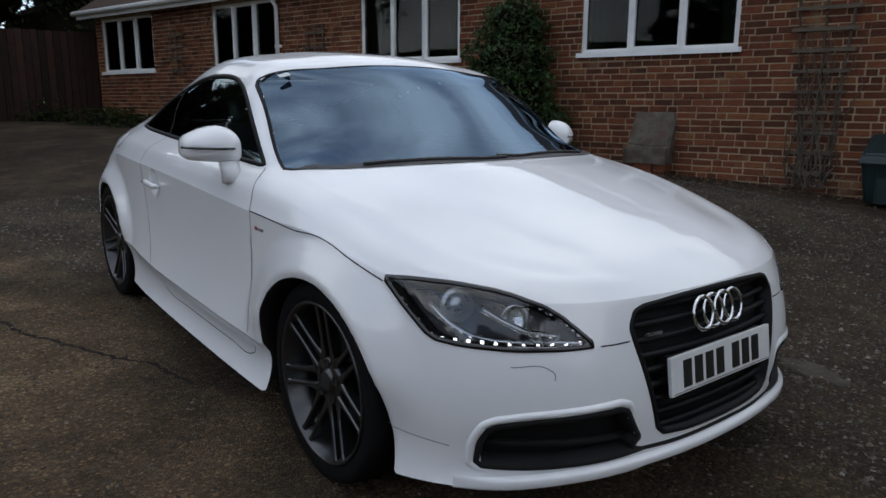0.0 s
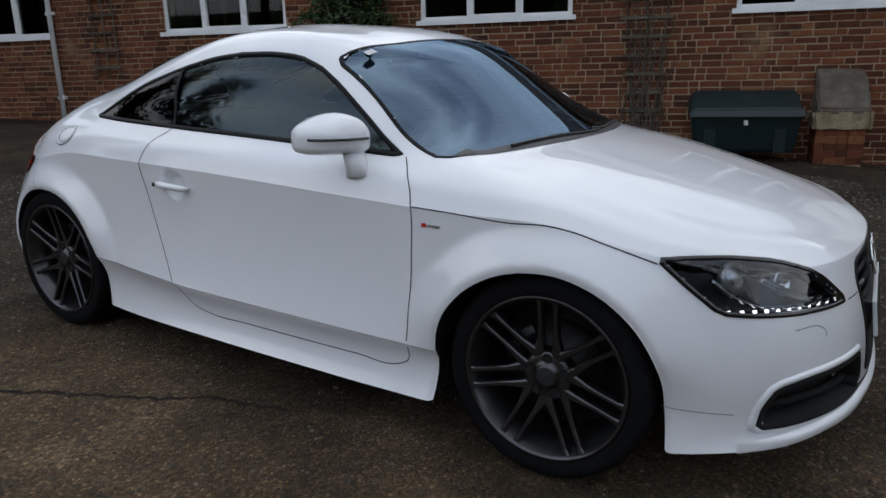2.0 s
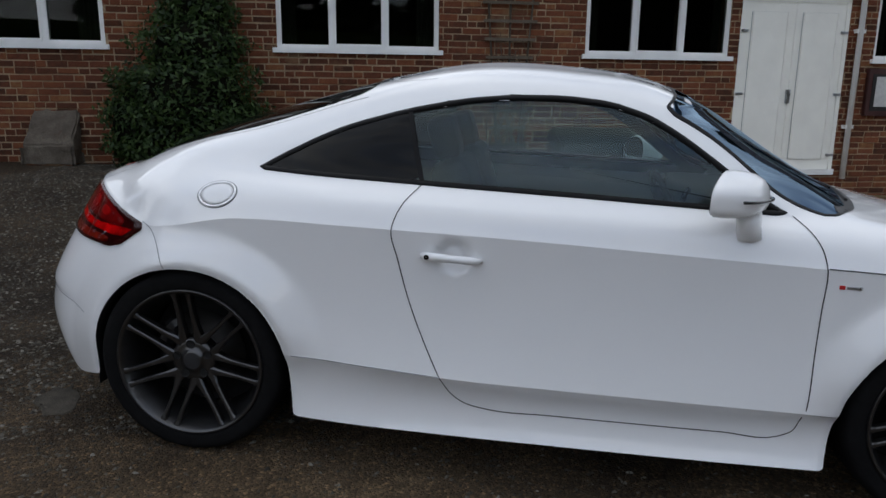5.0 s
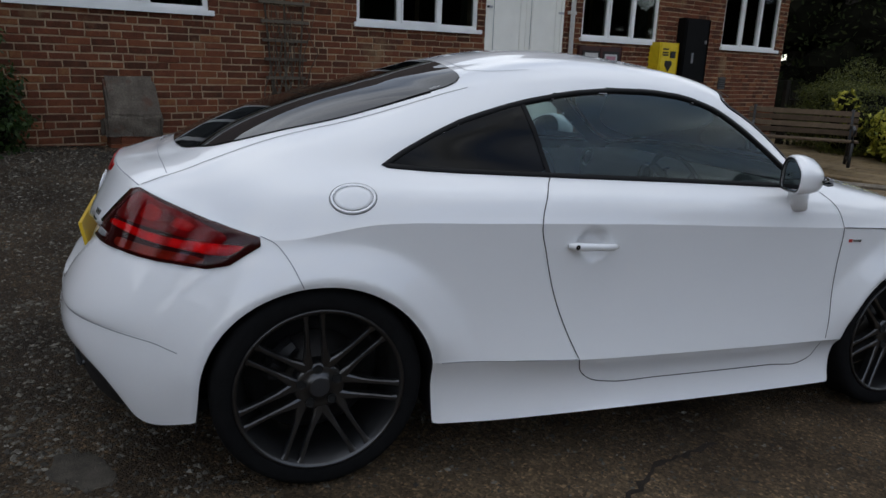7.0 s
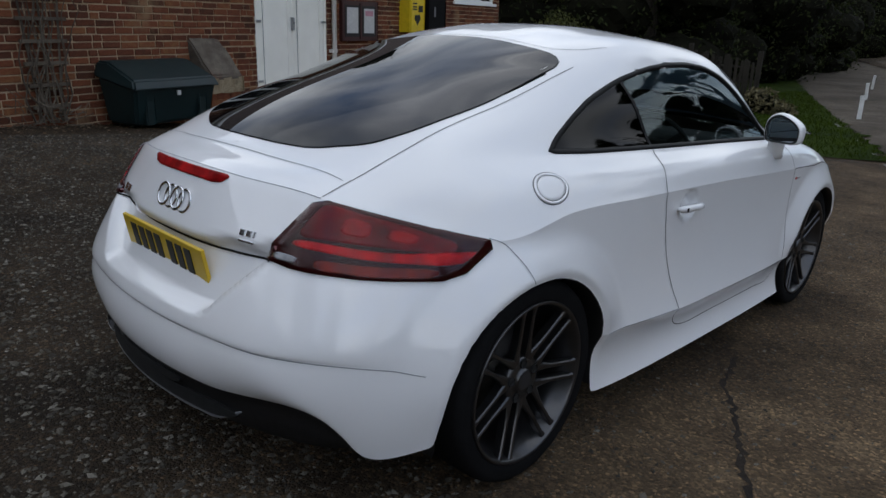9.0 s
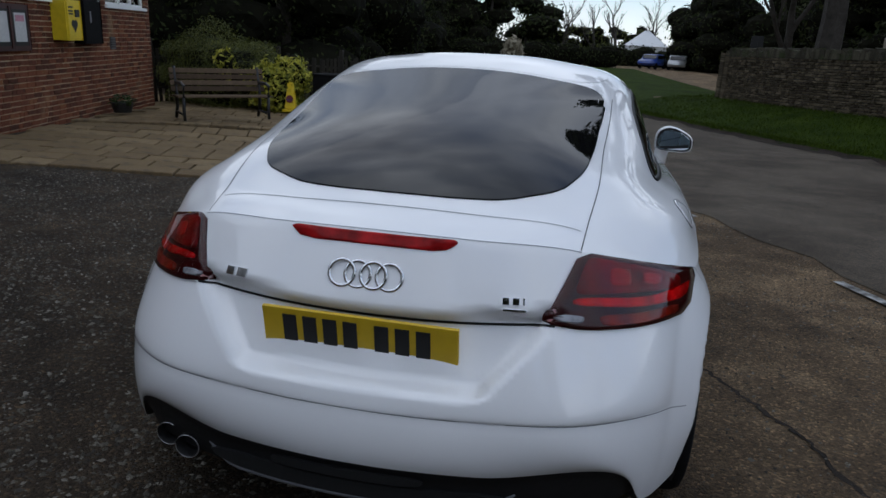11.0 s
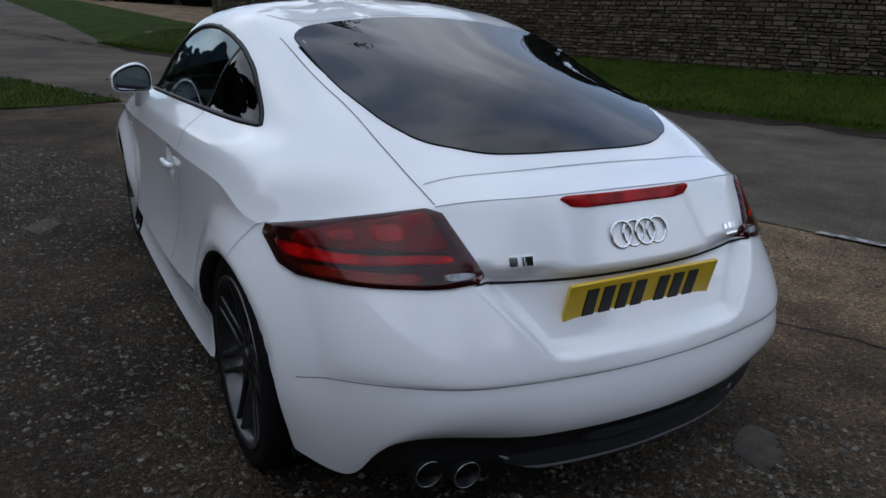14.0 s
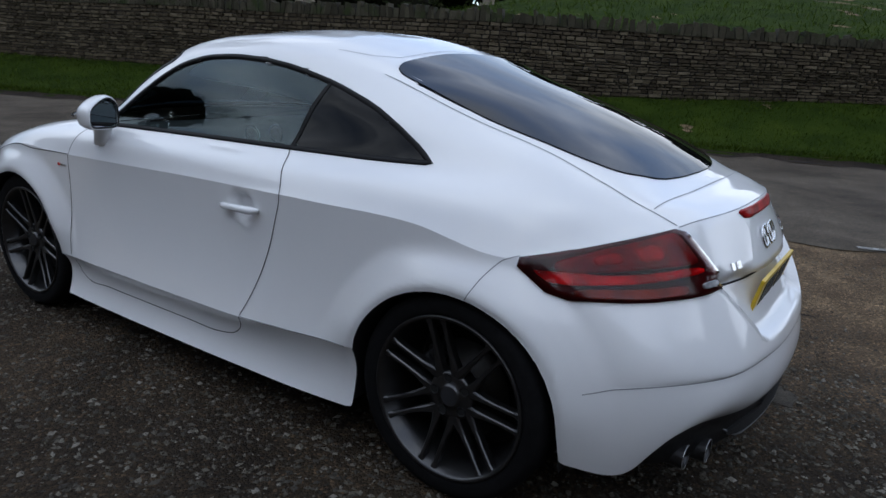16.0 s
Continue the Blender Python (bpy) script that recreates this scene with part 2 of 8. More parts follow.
def red_lens(name, col, rough, coat=0.25):
    m, N, L, B = nodes_of(name)
    co = N.new("ShaderNodeTexCoord").outputs["Object"]
    a, b = noise_tex(N, L, co, 16.0, 4.0), noise_tex(N, L, co, 220.0, 1.0)
    r = ramp(N, [(0.34, tuple(c * 0.3 for c in col)), (0.72, col)])
    L.new(a.outputs["Fac"], r.inputs["Fac"])
    L.new(r.outputs["Color"], B.inputs["Base Color"])
    B.inputs["Roughness"].default_value = rough
    B.inputs["Specular IOR Level"].default_value = 0.12
    B.inputs["Coat Weight"].default_value = coat
    B.inputs["Coat Roughness"].default_value = 0.03
    return m


RED_DARK = red_lens("dark_red_lens", (0.045, 0.003, 0.004), 0.4, 0.12)
RED = red_lens("red_lens", (0.27, 0.006, 0.009), 0.35, 0.15)
RED_BRIGHT = red_lens("bright_red_lens", (0.95, 0.01, 0.014), 0.25, 0.1)
AMBER = red_lens("amber_lens", (0.34, 0.035, 0.012), 0.3)

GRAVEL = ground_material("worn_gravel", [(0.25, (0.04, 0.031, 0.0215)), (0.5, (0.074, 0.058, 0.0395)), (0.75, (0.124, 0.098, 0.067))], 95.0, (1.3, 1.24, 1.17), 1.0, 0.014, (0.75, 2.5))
ASPHALT = ground_material("old_asphalt", [(0.25, (0.072, 0.063, 0.05)), (0.5, (0.094, 0.082, 0.065)), (0.75, (0.115, 0.101, 0.081))], 140.0, (1.1, 1.1, 1.1), 0.5, 0.004)
GRASS_SOIL = mottled("grass_ground", [(0.25, (0.013, 0.024, 0.003)), (0.5, (0.027, 0.046, 0.005)), (0.8, (0.048, 0.07, 0.008))], 1.2, 60.0, 0.8, island=0.0, dist=0.03)
SOIL = mottled("dark_soil", [(0.3, (0.016, 0.012, 0.009)), (0.7, (0.04, 0.03, 0.022))], 3.0, 60.0, 0.8, dist=0.02)
BRICK = mottled("red_brick", [(0.0, (0.031, 0.018, 0.0115)), (0.24, (0.076, 0.03, 0.0165)), (0.48, (0.154, 0.05, 0.025)), (0.68, (0.215, 0.073, 0.033)), (0.84, (0.28, 0.138, 0.057)), (1.0, (0.4, 0.265, 0.12))], 14.0, 90.0, 0.9, island=0.5, dist=0.005, stain=(1.6, 0.6, (0.3, 0.2, 0.11)))
BRICK_ONE = mottled("red_brick_piece", [(0.0, (0.031, 0.018, 0.0115)), (0.24, (0.076, 0.03, 0.0165)), (0.48, (0.154, 0.05, 0.025)), (0.68, (0.215, 0.073, 0.033)), (0.84, (0.28, 0.138, 0.057)), (1.0, (0.4, 0.265, 0.12))], 14.0, 90.0, 0.9, objvar=0.5, dist=0.005, stain=(1.6, 0.6, (0.3, 0.2, 0.11)))
MORTAR = mottled("lime_mortar", [(0.3, (0.29, 0.205, 0.13)), (0.7, (0.52, 0.395, 0.255))], 3.0, 90.0, 0.5)
UPVC = plain("white_frame", (0.9, 0.9, 0.885), 0.35, var=0.05, scale=4)
DOORWHITE = plain("white_door_paint", (0.93, 0.92, 0.85), 0.4, var=0.04, scale=3)
OLDSTONE = mottled("buttress_stone", [(0.2, (0.07, 0.058, 0.046)), (0.5, (0.135, 0.112, 0.088)), (0.8, (0.22, 0.19, 0.148))], 6.0, 60.0, 0.9, dist=0.012, stain=(5.0, 0.6, (0.11, 0.045, 0.028)))
# near black: the dimness of an unlit room put into the colour
ROOM = plain("room_shade", (0.018, 0.017, 0.016), 0.9, var=0.4, scale=2)
PANE = glass("house_pane", (0.5, 0.52, 0.5), 1.27)
CURTAIN = plain("curtain_cloth", (0.10, 0.115, 0.09), 0.9, var=0.3, scale=12, bumpy=0.3)
WALLSTONE = mottled("dry_stone", [(0.0, (0.04, 0.031, 0.019)), (0.35, (0.072, 0.056, 0.035)), (0.65, (0.105, 0.084, 0.053)), (1.0, (0.18, 0.15, 0.1))], 7.0, 40.0, 0.9, island=0.7, dist=0.02)
STONE = mottled("weathered_stone", [(0.2, (0.12, 0.1, 0.08)), (0.5, (0.22, 0.19, 0.15)), (0.8, (0.34, 0.30, 0.23))], 6.0, 60.0, 0.8, dist=0.012, stain=(8.0, 0.6, (0.10, 0.10, 0.05)))
PAVE = mottled("paving_stone", [(0.0, (0.113, 0.077, 0.037)), (0.5, (0.192, 0.135, 0.068)), (1.0, (0.285, 0.21, 0.114))], 5.0, 60.0, 0.9, objvar=0.5, rough=0.85, dist=0.012, stain=(3.2, 0.55, (0.075, 0.058, 0.036)))
GREENBIN = plain("dark_green_plastic", (0.004, 0.017, 0.0185), 0.5, var=0.2, scale=8, bumpy=0.05)
DULLBLACK = plain("dull_black", (.0045, .0045, .005), .75, var=.2, spec=.12)
IRON = plain("black_iron", (0.012, 0.012, 0.012), 0.55, var=0.3)
WOOD = mottled("weathered_wood", [(0.2, (0.05, 0.033, 0.02)), (0.5, (0.09, 0.06, 0.036)), (0.8, (0.14, 0.1, 0.063))], 7.0, 50.0, 0.6, objvar=0.4, dist=0.004)
GREYWOOD = mottled("grey_trellis_wood", [(0.2, (0.065, 0.05, 0.038)), (0.8, (0.17, 0.14, 0.105))], 9.0, 60.0, 0.6, objvar=0.4, dist=0.004)
YELLOW = plain("yellow_paint", (0.72, 0.53, 0.015), 0.4, var=0.08)
NOTICE = plain("maroon_board", (0.05, 0.014, 0.013), 0.45, var=0.2)
PAPER = plain("notice_paper", (0.55, 0.55, 0.54), 0.8, var=0.1, scale=30)
WHITELINE = mottled("road_paint", [(0.38, (0.07, 0.065, 0.06)), (0.62, (0.42, 0.42, 0.4))], 14.0, 80.0, 0.3)
LEAF = leafy("dark_leaves", [(0.0, (0.012, 0.026, 0.008)), (0.5, (0.028, 0.058, 0.014)), (1.0, (0.06, 0.10, 0.025))])
LEAF_Y = leafy("yellow_green_leaves", [(0.0, (0.09, 0.11, 0.012)), (0.5, (0.3, 0.3, 0.03)), (1.0, (0.55, 0.5, 0.07))])
LEAF_H = leafy("hedge_leaves", [(0.0, (0.034, 0.043, 0.008)), (0.6, (0.085, 0.096, 0.016)), (1.0, (0.14, 0.145, 0.026))])
COPING = mottled("mossy_coping", [(0.0, (0.022, 0.019, 0.012)), (0.5, (0.05, 0.044, 0.028)), (1.0, (0.10, 0.088, 0.06))], 2.5, 40.0, 0.9, island=0.6, dist=0.02, stain=(3.0, 0.5, (0.03, 0.04, 0.012)))
# near black for cores of crowns and hedges: inner shade as colour
SHADE = plain("painted_crown_shade", (0.0095, 0.0095, 0.0055), 1.0, var=0.4, scale=3.0, spec=0.05)
LEAF_FAR = leafy("far_foliage", [(0.0, (0.016, 0.022, 0.008)), (0.6, (0.031, 0.039, 0.014)), (1.0, (0.05, 0.054, 0.022))])
GRASSBLADE = leafy("grass_blades", [(0.0, (0.016, 0.028, 0.003)), (0.5, (0.034, 0.056, 0.005)), (1.0, (0.064, 0.09, 0.01))])
for m_ in (GRASSBLADE, GRASS_SOIL, LEAF_FAR):
    m_.node_tree.nodes["Principled BSDF"].inputs["Specular IOR Level"].default_value = 0.04
BARK = mottled("bark", [(0.2, (0.02, 0.017, 0.014)), (0.8, (0.065, 0.055, 0.045))], 5.0, 40.0, 0.9, dist=0.03)
ROOFTILE = mottled("roof_tile", [(0.2, (0.05, 0.035, 0.03)), (0.8, (0.11, 0.075, 0.06))], 4.0, 40.0, 0.6)
CANVAS = plain("white_canvas", (0.7, 0.71, 0.72), 0.8)
BLUECAR = plain("blue_car_paint", (0.02, 0.05, 0.25), 0.3, coat=0.8)
SILVERCAR = plain("silver_car_paint", (0.45, 0.46, 0.47), 0.3, metal=0.4, coat=0.8)
DARKGLASS = plain("dark_car_glass", (0.01, 0.01, 0.012), 0.08)


# ---- helpers of this scene ----
def mesh_of(name, bm):
    me = bpy.data.meshes.new(name)
    bm.to_mesh(me)
    bm.free()
    return me


def put(name, me, material, parent=None, m=None, smooth=False):
    if material is not None and not me.materials:
        me.materials.append(material)
    if smooth:
        me.polygons.foreach_set("use_smooth", [True] * len(me.polygons))
    ob = new(name, me)
    if parent is not None:
        ob.parent = parent
    if m is not None:
        ob.matrix_basis = m
    return ob


def part(name, bm, material, parent, label="", smooth=False, m=None):
    ob = put(name, mesh_of(name, bm), material, parent, m, smooth)
    return tagged(ob, label=label)


def raw(name, verts, faces, material, parent=None, smooth=False):
    me = bpy.data.meshes.new(name)
    me.from_pydata([tuple(v) for v in verts], [], faces)
    me.validate()
    return put(name, me, material, parent, None, smooth)


def thing(name, label, category, m=None, group="", kind=""):
    ob = new(name)
    ob.empty_display_size = 0.2
    if m is not None:
        ob.matrix_basis = m
    return tagged(ob, label, category, group, kind)


def add_box(bm, x0, x1, y0, y1, z0, z1, bevel=0.0, m=None, seg=2):
    r = bmesh.ops.create_cube(bm, size=1.0)
    vs = r["verts"]
    for v in vs:
        v.co = Vector(((x0 + x1) / 2 + v.co.x * (x1 - x0), (y0 + y1) / 2 + v.co.y * (y1 - y0), (z0 + z1) / 2 + v.co.z * (z1 - z0)))
        if m is not None:
            v.co = m @ v.co
    if bevel:
        es = list({e for v in vs for e in v.link_edges})
        bmesh.ops.bevel(bm, geom=es, offset=bevel, segments=seg, affect="EDGES", profile=0.6)


def box_bm(*a, **k):
    bm = bmesh.new()
    add_box(bm, *a, **k)
    return bm


def add_tube(bm, pts, radius, seg=8, close=True):
    """A round bar through points; radius a number or one for each point."""
    pts = [Vector(p) for p in pts]
    rs = radius if isinstance(radius, (list, tuple)) else [radius] * len(pts)
    rings = []
    up = Vector((0.13, 0.21, 0.97))
    for k, p in enumerate(pts):
        d = (pts[min(k + 1, len(pts) - 1)] - pts[max(k - 1, 0)]).normalized()
        if abs(d.dot(up)) > 0.95:
            up = Vector((0.9, 0.3, 0.1))
        a = d.cross(up).normalized()
        b = d.cross(a)
        rings.append([bm.verts.new(p + (a * math.cos(6.28318 * j / seg) + b * math.sin(6.28318 * j / seg)) * rs[k]) for j in range(seg)])
    for r0, r1 in zip(rings, rings[1:]):
        for j in range(seg):
            bm.faces.new((r0[j], r0[(j + 1) % seg], r1[(j + 1) % seg], r1[j]))
    if close:
        bm.faces.new(rings[0][::-1])
        bm.faces.new(rings[-1])


def lathe(profile, seg=48, axis="x"):
    """A body of revolution: profile rows of (along, radius)."""
    bm = bmesh.new()
    rings = []
    for a, r in profile:
        ring = []
        for j in range(seg):
            t = 2 * math.pi * j / seg
            c, s = r * math.cos(t), r * math.sin(t)
            ring.append(bm.verts.new((a, c, s) if axis == "x" else ((c, a, s) if axis == "y" else (c, s, a))))
        rings.append(ring)
    for r0, r1 in zip(rings, rings[1:]):
        for j in range(seg):
            bm.faces.new((r0[j], r0[(j + 1) % seg], r1[(j + 1) % seg], r1[j]))
    bmesh.ops.recalc_face_normals(bm, faces=bm.faces)
    return bm


def sstep(a, b, x):
    t = min(1.0, max(0.0, (x - a) / (b - a)))
    return t * t * (3 - 2 * t)

# ---- the lie of the land ----
ROAD_O, ROAD_D, ROAD_N = Vector((3.0, 0.0)), Vector((-0.366, 0.931)), Vector((0.931, 0.366))


def road_q(x, y):
    d = Vector((x, y)) - ROAD_O
    return d.dot(ROAD_N), d.dot(ROAD_D)


def from_road(q, s):
    p = ROAD_O + ROAD_N * q + ROAD_D * s
    return p.x, p.y


def land(x, y):
    """Height of the ground: falls gently along the road, rises to the house and to the churchyard wall."""
    q, s = road_q(x, y)
    yy = y if y < 12 else 12 + 10 * math.tanh((y - 12) / 10)
    yy = yy if yy > -10 else -10 + 8 * math.tanh((yy + 10) / 8)
    z = -0.0305 * yy
    z += (0.29 - 0.17 * sstep(1.5, 5.5, s)) * sstep(-4.3, -7.6, q) + 0.1 * sstep(8.2, 9.6, s) * sstep(-1.9, -2.9, q) * sstep(-7.6, -5.0, q) * sstep(30, 20, s)
    z += 0.12 * sstep(6.02, 6.16, q) + (0.52 + 0.25 * sstep(1.0, -6.0, s) - 0.3 * sstep(19.0, 26.0, s)) * sstep(6.2, 9.0, q) + (1.15 - 0.25 * sstep(1.0, -6.0, s)) * sstep(9.15, 9.6, q) * sstep(19.8, 19.4, s)
    z += (0.03 + 0.14 * sstep(11.0, 0.0, s)) * max(0.0, min(q, 32.0) - 9.6) * sstep(20.0, 18.0, s)
    return z


def sheet(name, qs, ss, material, lift=0.0, rough=0.0, edge=0.0):
    """A piece of ground between road distances qs, over stretches ss."""
    verts, faces = [], []
    for i, s in enumerate(ss):
        for j, q in enumerate(qs):
            w = edge * noise.noise(Vector((s * 1.7, q * 0.3, 4.0))) if j in (0, len(qs) - 1) else 0.0
            x, y = from_road(q + w, s)
            verts.append((x, y, land(x, y) + lift + rough * noise.noise(Vector((x * 1.3, y * 1.3, 0.0)))))
    n = len(qs)
    for i in range(len(ss) - 1):
        for j in range(n - 1):
            a = i * n + j
            faces.append((a, a + 1, a + n + 1, a + n))
    return raw(name, verts, faces, material, None, True)


def steps(a, b, n):
    return [a + (b - a) * k / n for k in range(n + 1)]


FAR_S = [-400, -200, -100, -60, -40] + steps(-30, 40, 140) + [46, 55, 70, 100, 160, 260, 400]
FAR_Q = [-400, -200, -100, -60, -40, -28, -20] + steps(-16, 6.0, 66) + [6.02, 6.09, 6.16] + steps(6.3, 9.1, 12) + [9.2, 9.4, 9.6, 10.5, 12, 16, 24, 40, 80, 160, 400]
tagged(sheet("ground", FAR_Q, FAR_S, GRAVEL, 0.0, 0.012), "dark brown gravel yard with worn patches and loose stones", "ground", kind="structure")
tagged(sheet("road", [0.15] + steps(0.6, 5.6, 10) + [6.0], FAR_S, ASPHALT, 0.006, 0.004, 0.3), "worn grey asphalt village road", "road", kind="structure")
tagged(sheet("grass_verge", [6.05, 6.12, 6.2] + steps(6.4, 9.1, 14), [s for s in FAR_S[4:-3] if s < 22.1], GRASS_SOIL, 0.012, 0.03, 0.05), "raised green grass verge between road and stone wall", "verge", kind="structure")
tagged(sheet("churchyard_grass", [9.25, 9.45, 9.6] + steps(10, 30, 20) + [45, 80], [s for s in FAR_S[3:-3] if s < 19.4], GRASS_SOIL, 0.02, 0.05), "short green churchyard grass behind the stone wall", "lawn", kind="structure")
FS = steps(20, 62, 21)


def far_sheet(name, a, b, material, lift):
    """Ground past the bend: a and b give its edges along the road."""
    V_ = []
    for s in FS:
        for k in range(9):
            x, y = from_road(a(s) + (b(s) - a(s)) * k / 8, s)
            V_.append((x, y, land(x, y) + lift))
    return raw(name, V_, [(i * 9 + k, i * 9 + k + 1, i * 9 + k + 10, i * 9 + k + 9) for i in range(len(FS) - 1) for k in range(8)], material, None, True)


tagged(far_sheet("road_bend", lambda s: 5.9, lambda s: 6.05 + .3 * max(0.0, s - 21.0), ASPHALT, .02), "worn grey asphalt where the road widens", "road", kind="structure")
tagged(far_sheet("far_verge", lambda s: 6.05 + .3 * max(0.0, s - 21.0), lambda s: 12.0 + .3 * max(0.0, s - 21.0), GRASS_SOIL, .03), "green grass verge past the bend", "verge", kind="structure")
GQ = steps(-2.3, 0.1, 8)
tagged(sheet("grass_patch", GQ, steps(8.9, 34, 60), GRASS_SOIL, 0.02, 0.03, 0.4), "green grass patch beside the paved terrace", "lawn", kind="structure")

# ---- the car ----
from mathutils.bvhtree import BVHTree

CAR = thing("car", "white two-door coupe with dark alloy wheels parked on gravel", "car", pose(0, 0, 0.0, -1.75, 0, 0))
HUB_F, HUB_R, HUB_Z = 1.22, -1.237, 0.335

# Lines that run from the nose along the flank to the tail, as (x, y, z) at eighteen stations.
L0 = [(0, 2.06, .244), (.27, 2.043, .244), (.52, 1.978, .236), (.74, 1.82, .21), (.862, 1.575, .182), (.9, 1.22, .17), (.918, .87, .166), (.924, .6, .165), (.926, .29, .165), (.926, 0, .166), (.924, -.35, .168), (.915, -.7, .171), (.897, -1.07, .19), (.868, -1.58, .245), (.757, -1.755, .224), (.705, -1.835, .328), (.335, -1.99, .352), (0, -2.026, .354)]
L1 = [(0, 2.055, .275), (.27, 2.038, .275), (.52, 1.966, .27), (.735, 1.805, .25), (.857, 1.565, .26), (.887, 1.22, .27), (.893, .87, .272), (.898, .6, .272), (.9, .29, .272), (.9, 0, .274), (.902, -.35, .278), (.9, -.7, .286), (.897, -1.07, .29), (.864, -1.58, .36), (.76, -1.793, .36), (.642, -1.91, .415), (.312, -2.014, .418), (0, -2.036, .418)]
L2 = [(0, 2.055, .33), (.27, 2.038, .33), (.53, 1.965, .33), (.745, 1.8, .33), (.865, 1.56, .335), (.893, 1.22, .34), (.922, .87, .352), (.94, .6, .36), (.945, .29, .364), (.947, 0, .368), (.947, -.35, .375), (.935, -.7, .395), (.9, -1.07, .415), (.86, -1.57, .466), (.746, -1.8, .5), (.575, -1.935, .508), (.295, -2.002, .505), (0, -2.02, .504)]
L3 = [(0, 2.04, .50), (.27, 2.023, .50), (.53, 1.962, .50), (.755, 1.79, .51), (.868, 1.545, .53), (.889, 1.22, .57), (.908, .87, .575), (.911, .6, .585), (.912, .29, .586), (.912, 0, .588), (.912, -.35, .59), (.912, -.7, .6), (.893, -1.07, .61), (.85, -1.53, .615), (.745, -1.75, .62), (.565, -1.905, .61), (.29, -1.972, .61), (0, -1.988, .60)]
L4 = [(0, 1.985, .70), (.26, 1.968, .70), (.51, 1.90, .70), (.74, 1.715, .71), (.852, 1.50, .745), (.89, 1.22, .80), (.908, .87, .803), (.912, .6, .812), (.914, .29, .822), (.915, 0, .832), (.916, -.35, .84), (.914, -.7, .845), (.895, -1.07, .843), (.853, -1.40, .795), (.715, -1.585, .845), (.525, -1.745, .893), (.25, -1.825, .912), (0, -1.842, .916)]
L5 = [(0, 1.968, .71), (.255, 1.95, .712), (.505, 1.875, .722), (.725, 1.69, .745), (.815, 1.48, .79), (.855, 1.22, .845), (.872, .88, .878), (.88, .6, .893), (.884, .29, .9), (.884, 0, .906), (.882, -.35, .912), (.873, -.7, .918), (.845, -1.07, .925), (.775, -1.41, .905), (.635, -1.575, .915), (.47, -1.70, .93), (.23, -1.765, .932), (0, -1.78, .933)]
L6 = [(0, 1.95, .72), (.25, 1.93, .724), (.495, 1.85, .742), (.68, 1.66, .775), (.75, 1.46, .822), (.785, 1.22, .878), (.80, .89, .928), (.805, .6, .95), (.81, .29, .957), (.81, 0, .963), (.80, -.35, .97), (.785, -.7, .98), (.745, -1.07, .99), (.66, -1.40, .985), (.54, -1.56, .967), (.40, -1.65, .955), (.2, -1.705, .948), (0, -1.72, .946)]
L7 = [(0, 1.935, .727), (.22, 1.91, .737), (.43, 1.80, .768), (.58, 1.60, .805), (.64, 1.42, .85), (.68, 1.19, .90), (.72, .91, .945), (.772, .6, 1.0), (.755, .29, 1.11), (.745, 0, 1.125), (.73, -.35, 1.13), (.70, -.7, 1.13), (.66, -1.07, 1.07), (.575, -1.40, 1.025), (.47, -1.555, .987), (.34, -1.635, .967), (.17, -1.69, .955), (0, -1.705, .951)]
L8 = [(0, 1.92, .734), (.18, 1.885, .752), (.34, 1.75, .797), (.44, 1.56, .842), (.49, 1.38, .882), (.52, 1.16, .926), (.58, .94, .958), (.728, .6, 1.05), (.652, .29, 1.262), (.625, 0, 1.302), (.605, -.35, 1.303), (.56, -.7, 1.25), (.535, -1.07, 1.137), (.46, -1.40, 1.057), (.37, -1.55, 1.006), (.26, -1.62, .98), (.13, -1.68, .962), (0, -1.693, .957)]
L9 = [(0, 1.905, .741), (.10, 1.86, .765), (.18, 1.71, .817), (.23, 1.52, .864), (.25, 1.34, .904), (.27, 1.14, .944), (.30, 1.0, .97), (.42, .62, 1.165), (.36, .30, 1.33), (.34, 0, 1.372), (.33, -.35, 1.372), (.30, -.7, 1.302), (.29, -1.07, 1.19), (.25, -1.40, 1.087), (.2, -1.54, 1.028), (.14, -1.605, .995), (.07, -1.668, .969), (0, -1.682, .963)]
LC = [(0, 1.89, .748), (0, 1.84, .774), (0, 1.69, .826), (0, 1.50, .874), (0, 1.32, .914), (0, 1.13, .953), (0, 1.0, .977), (0, .64, 1.2), (0, .31, 1.352), (0, 0, 1.39), (0, -.35, 1.389), (0, -.7, 1.318), (0, -1.07, 1.205), (0, -1.40, 1.1), (0, -1.535, 1.038), (0, -1.60, 1.003), (0, -1.655, .975), (0, -1.672, .969)]


def hermite(P, per, sym=True):
    """Smooth curve through points with chord-length tangents; sym mirrors both ends in x."""
    P = np.asarray(P, float)
    flip = np.array([-1, 1, 1])
    E = np.vstack([P[1] * flip, P, P[-2] * flip]) if sym else np.vstack([2 * P[0] - P[1], P, 2 * P[-1] - P[-2]])
    h = np.maximum(np.linalg.norm(np.diff(E, axis=0), axis=1), 1e-5)
    T = []
    for i in range(1, len(E) - 1):
        T.append(((E[i] - E[i - 1]) / h[i - 1] * h[i] + (E[i + 1] - E[i]) / h[i] * h[i - 1]) / (h[i - 1] + h[i]))
    out = []
    for i in range(len(P) - 1):
        d = h[i + 1]
        for k in range(per):
            t = k / per
            out.append((2 * t ** 3 - 3 * t ** 2 + 1) * P[i] + (t ** 3 - 2 * t ** 2 + t) * d * T[i] + (-2 * t ** 3 + 3 * t ** 2) * P[i + 1] + (t ** 3 - t ** 2) * d * T[i + 1])
    out.append(P[-1])
    return np.array(out)


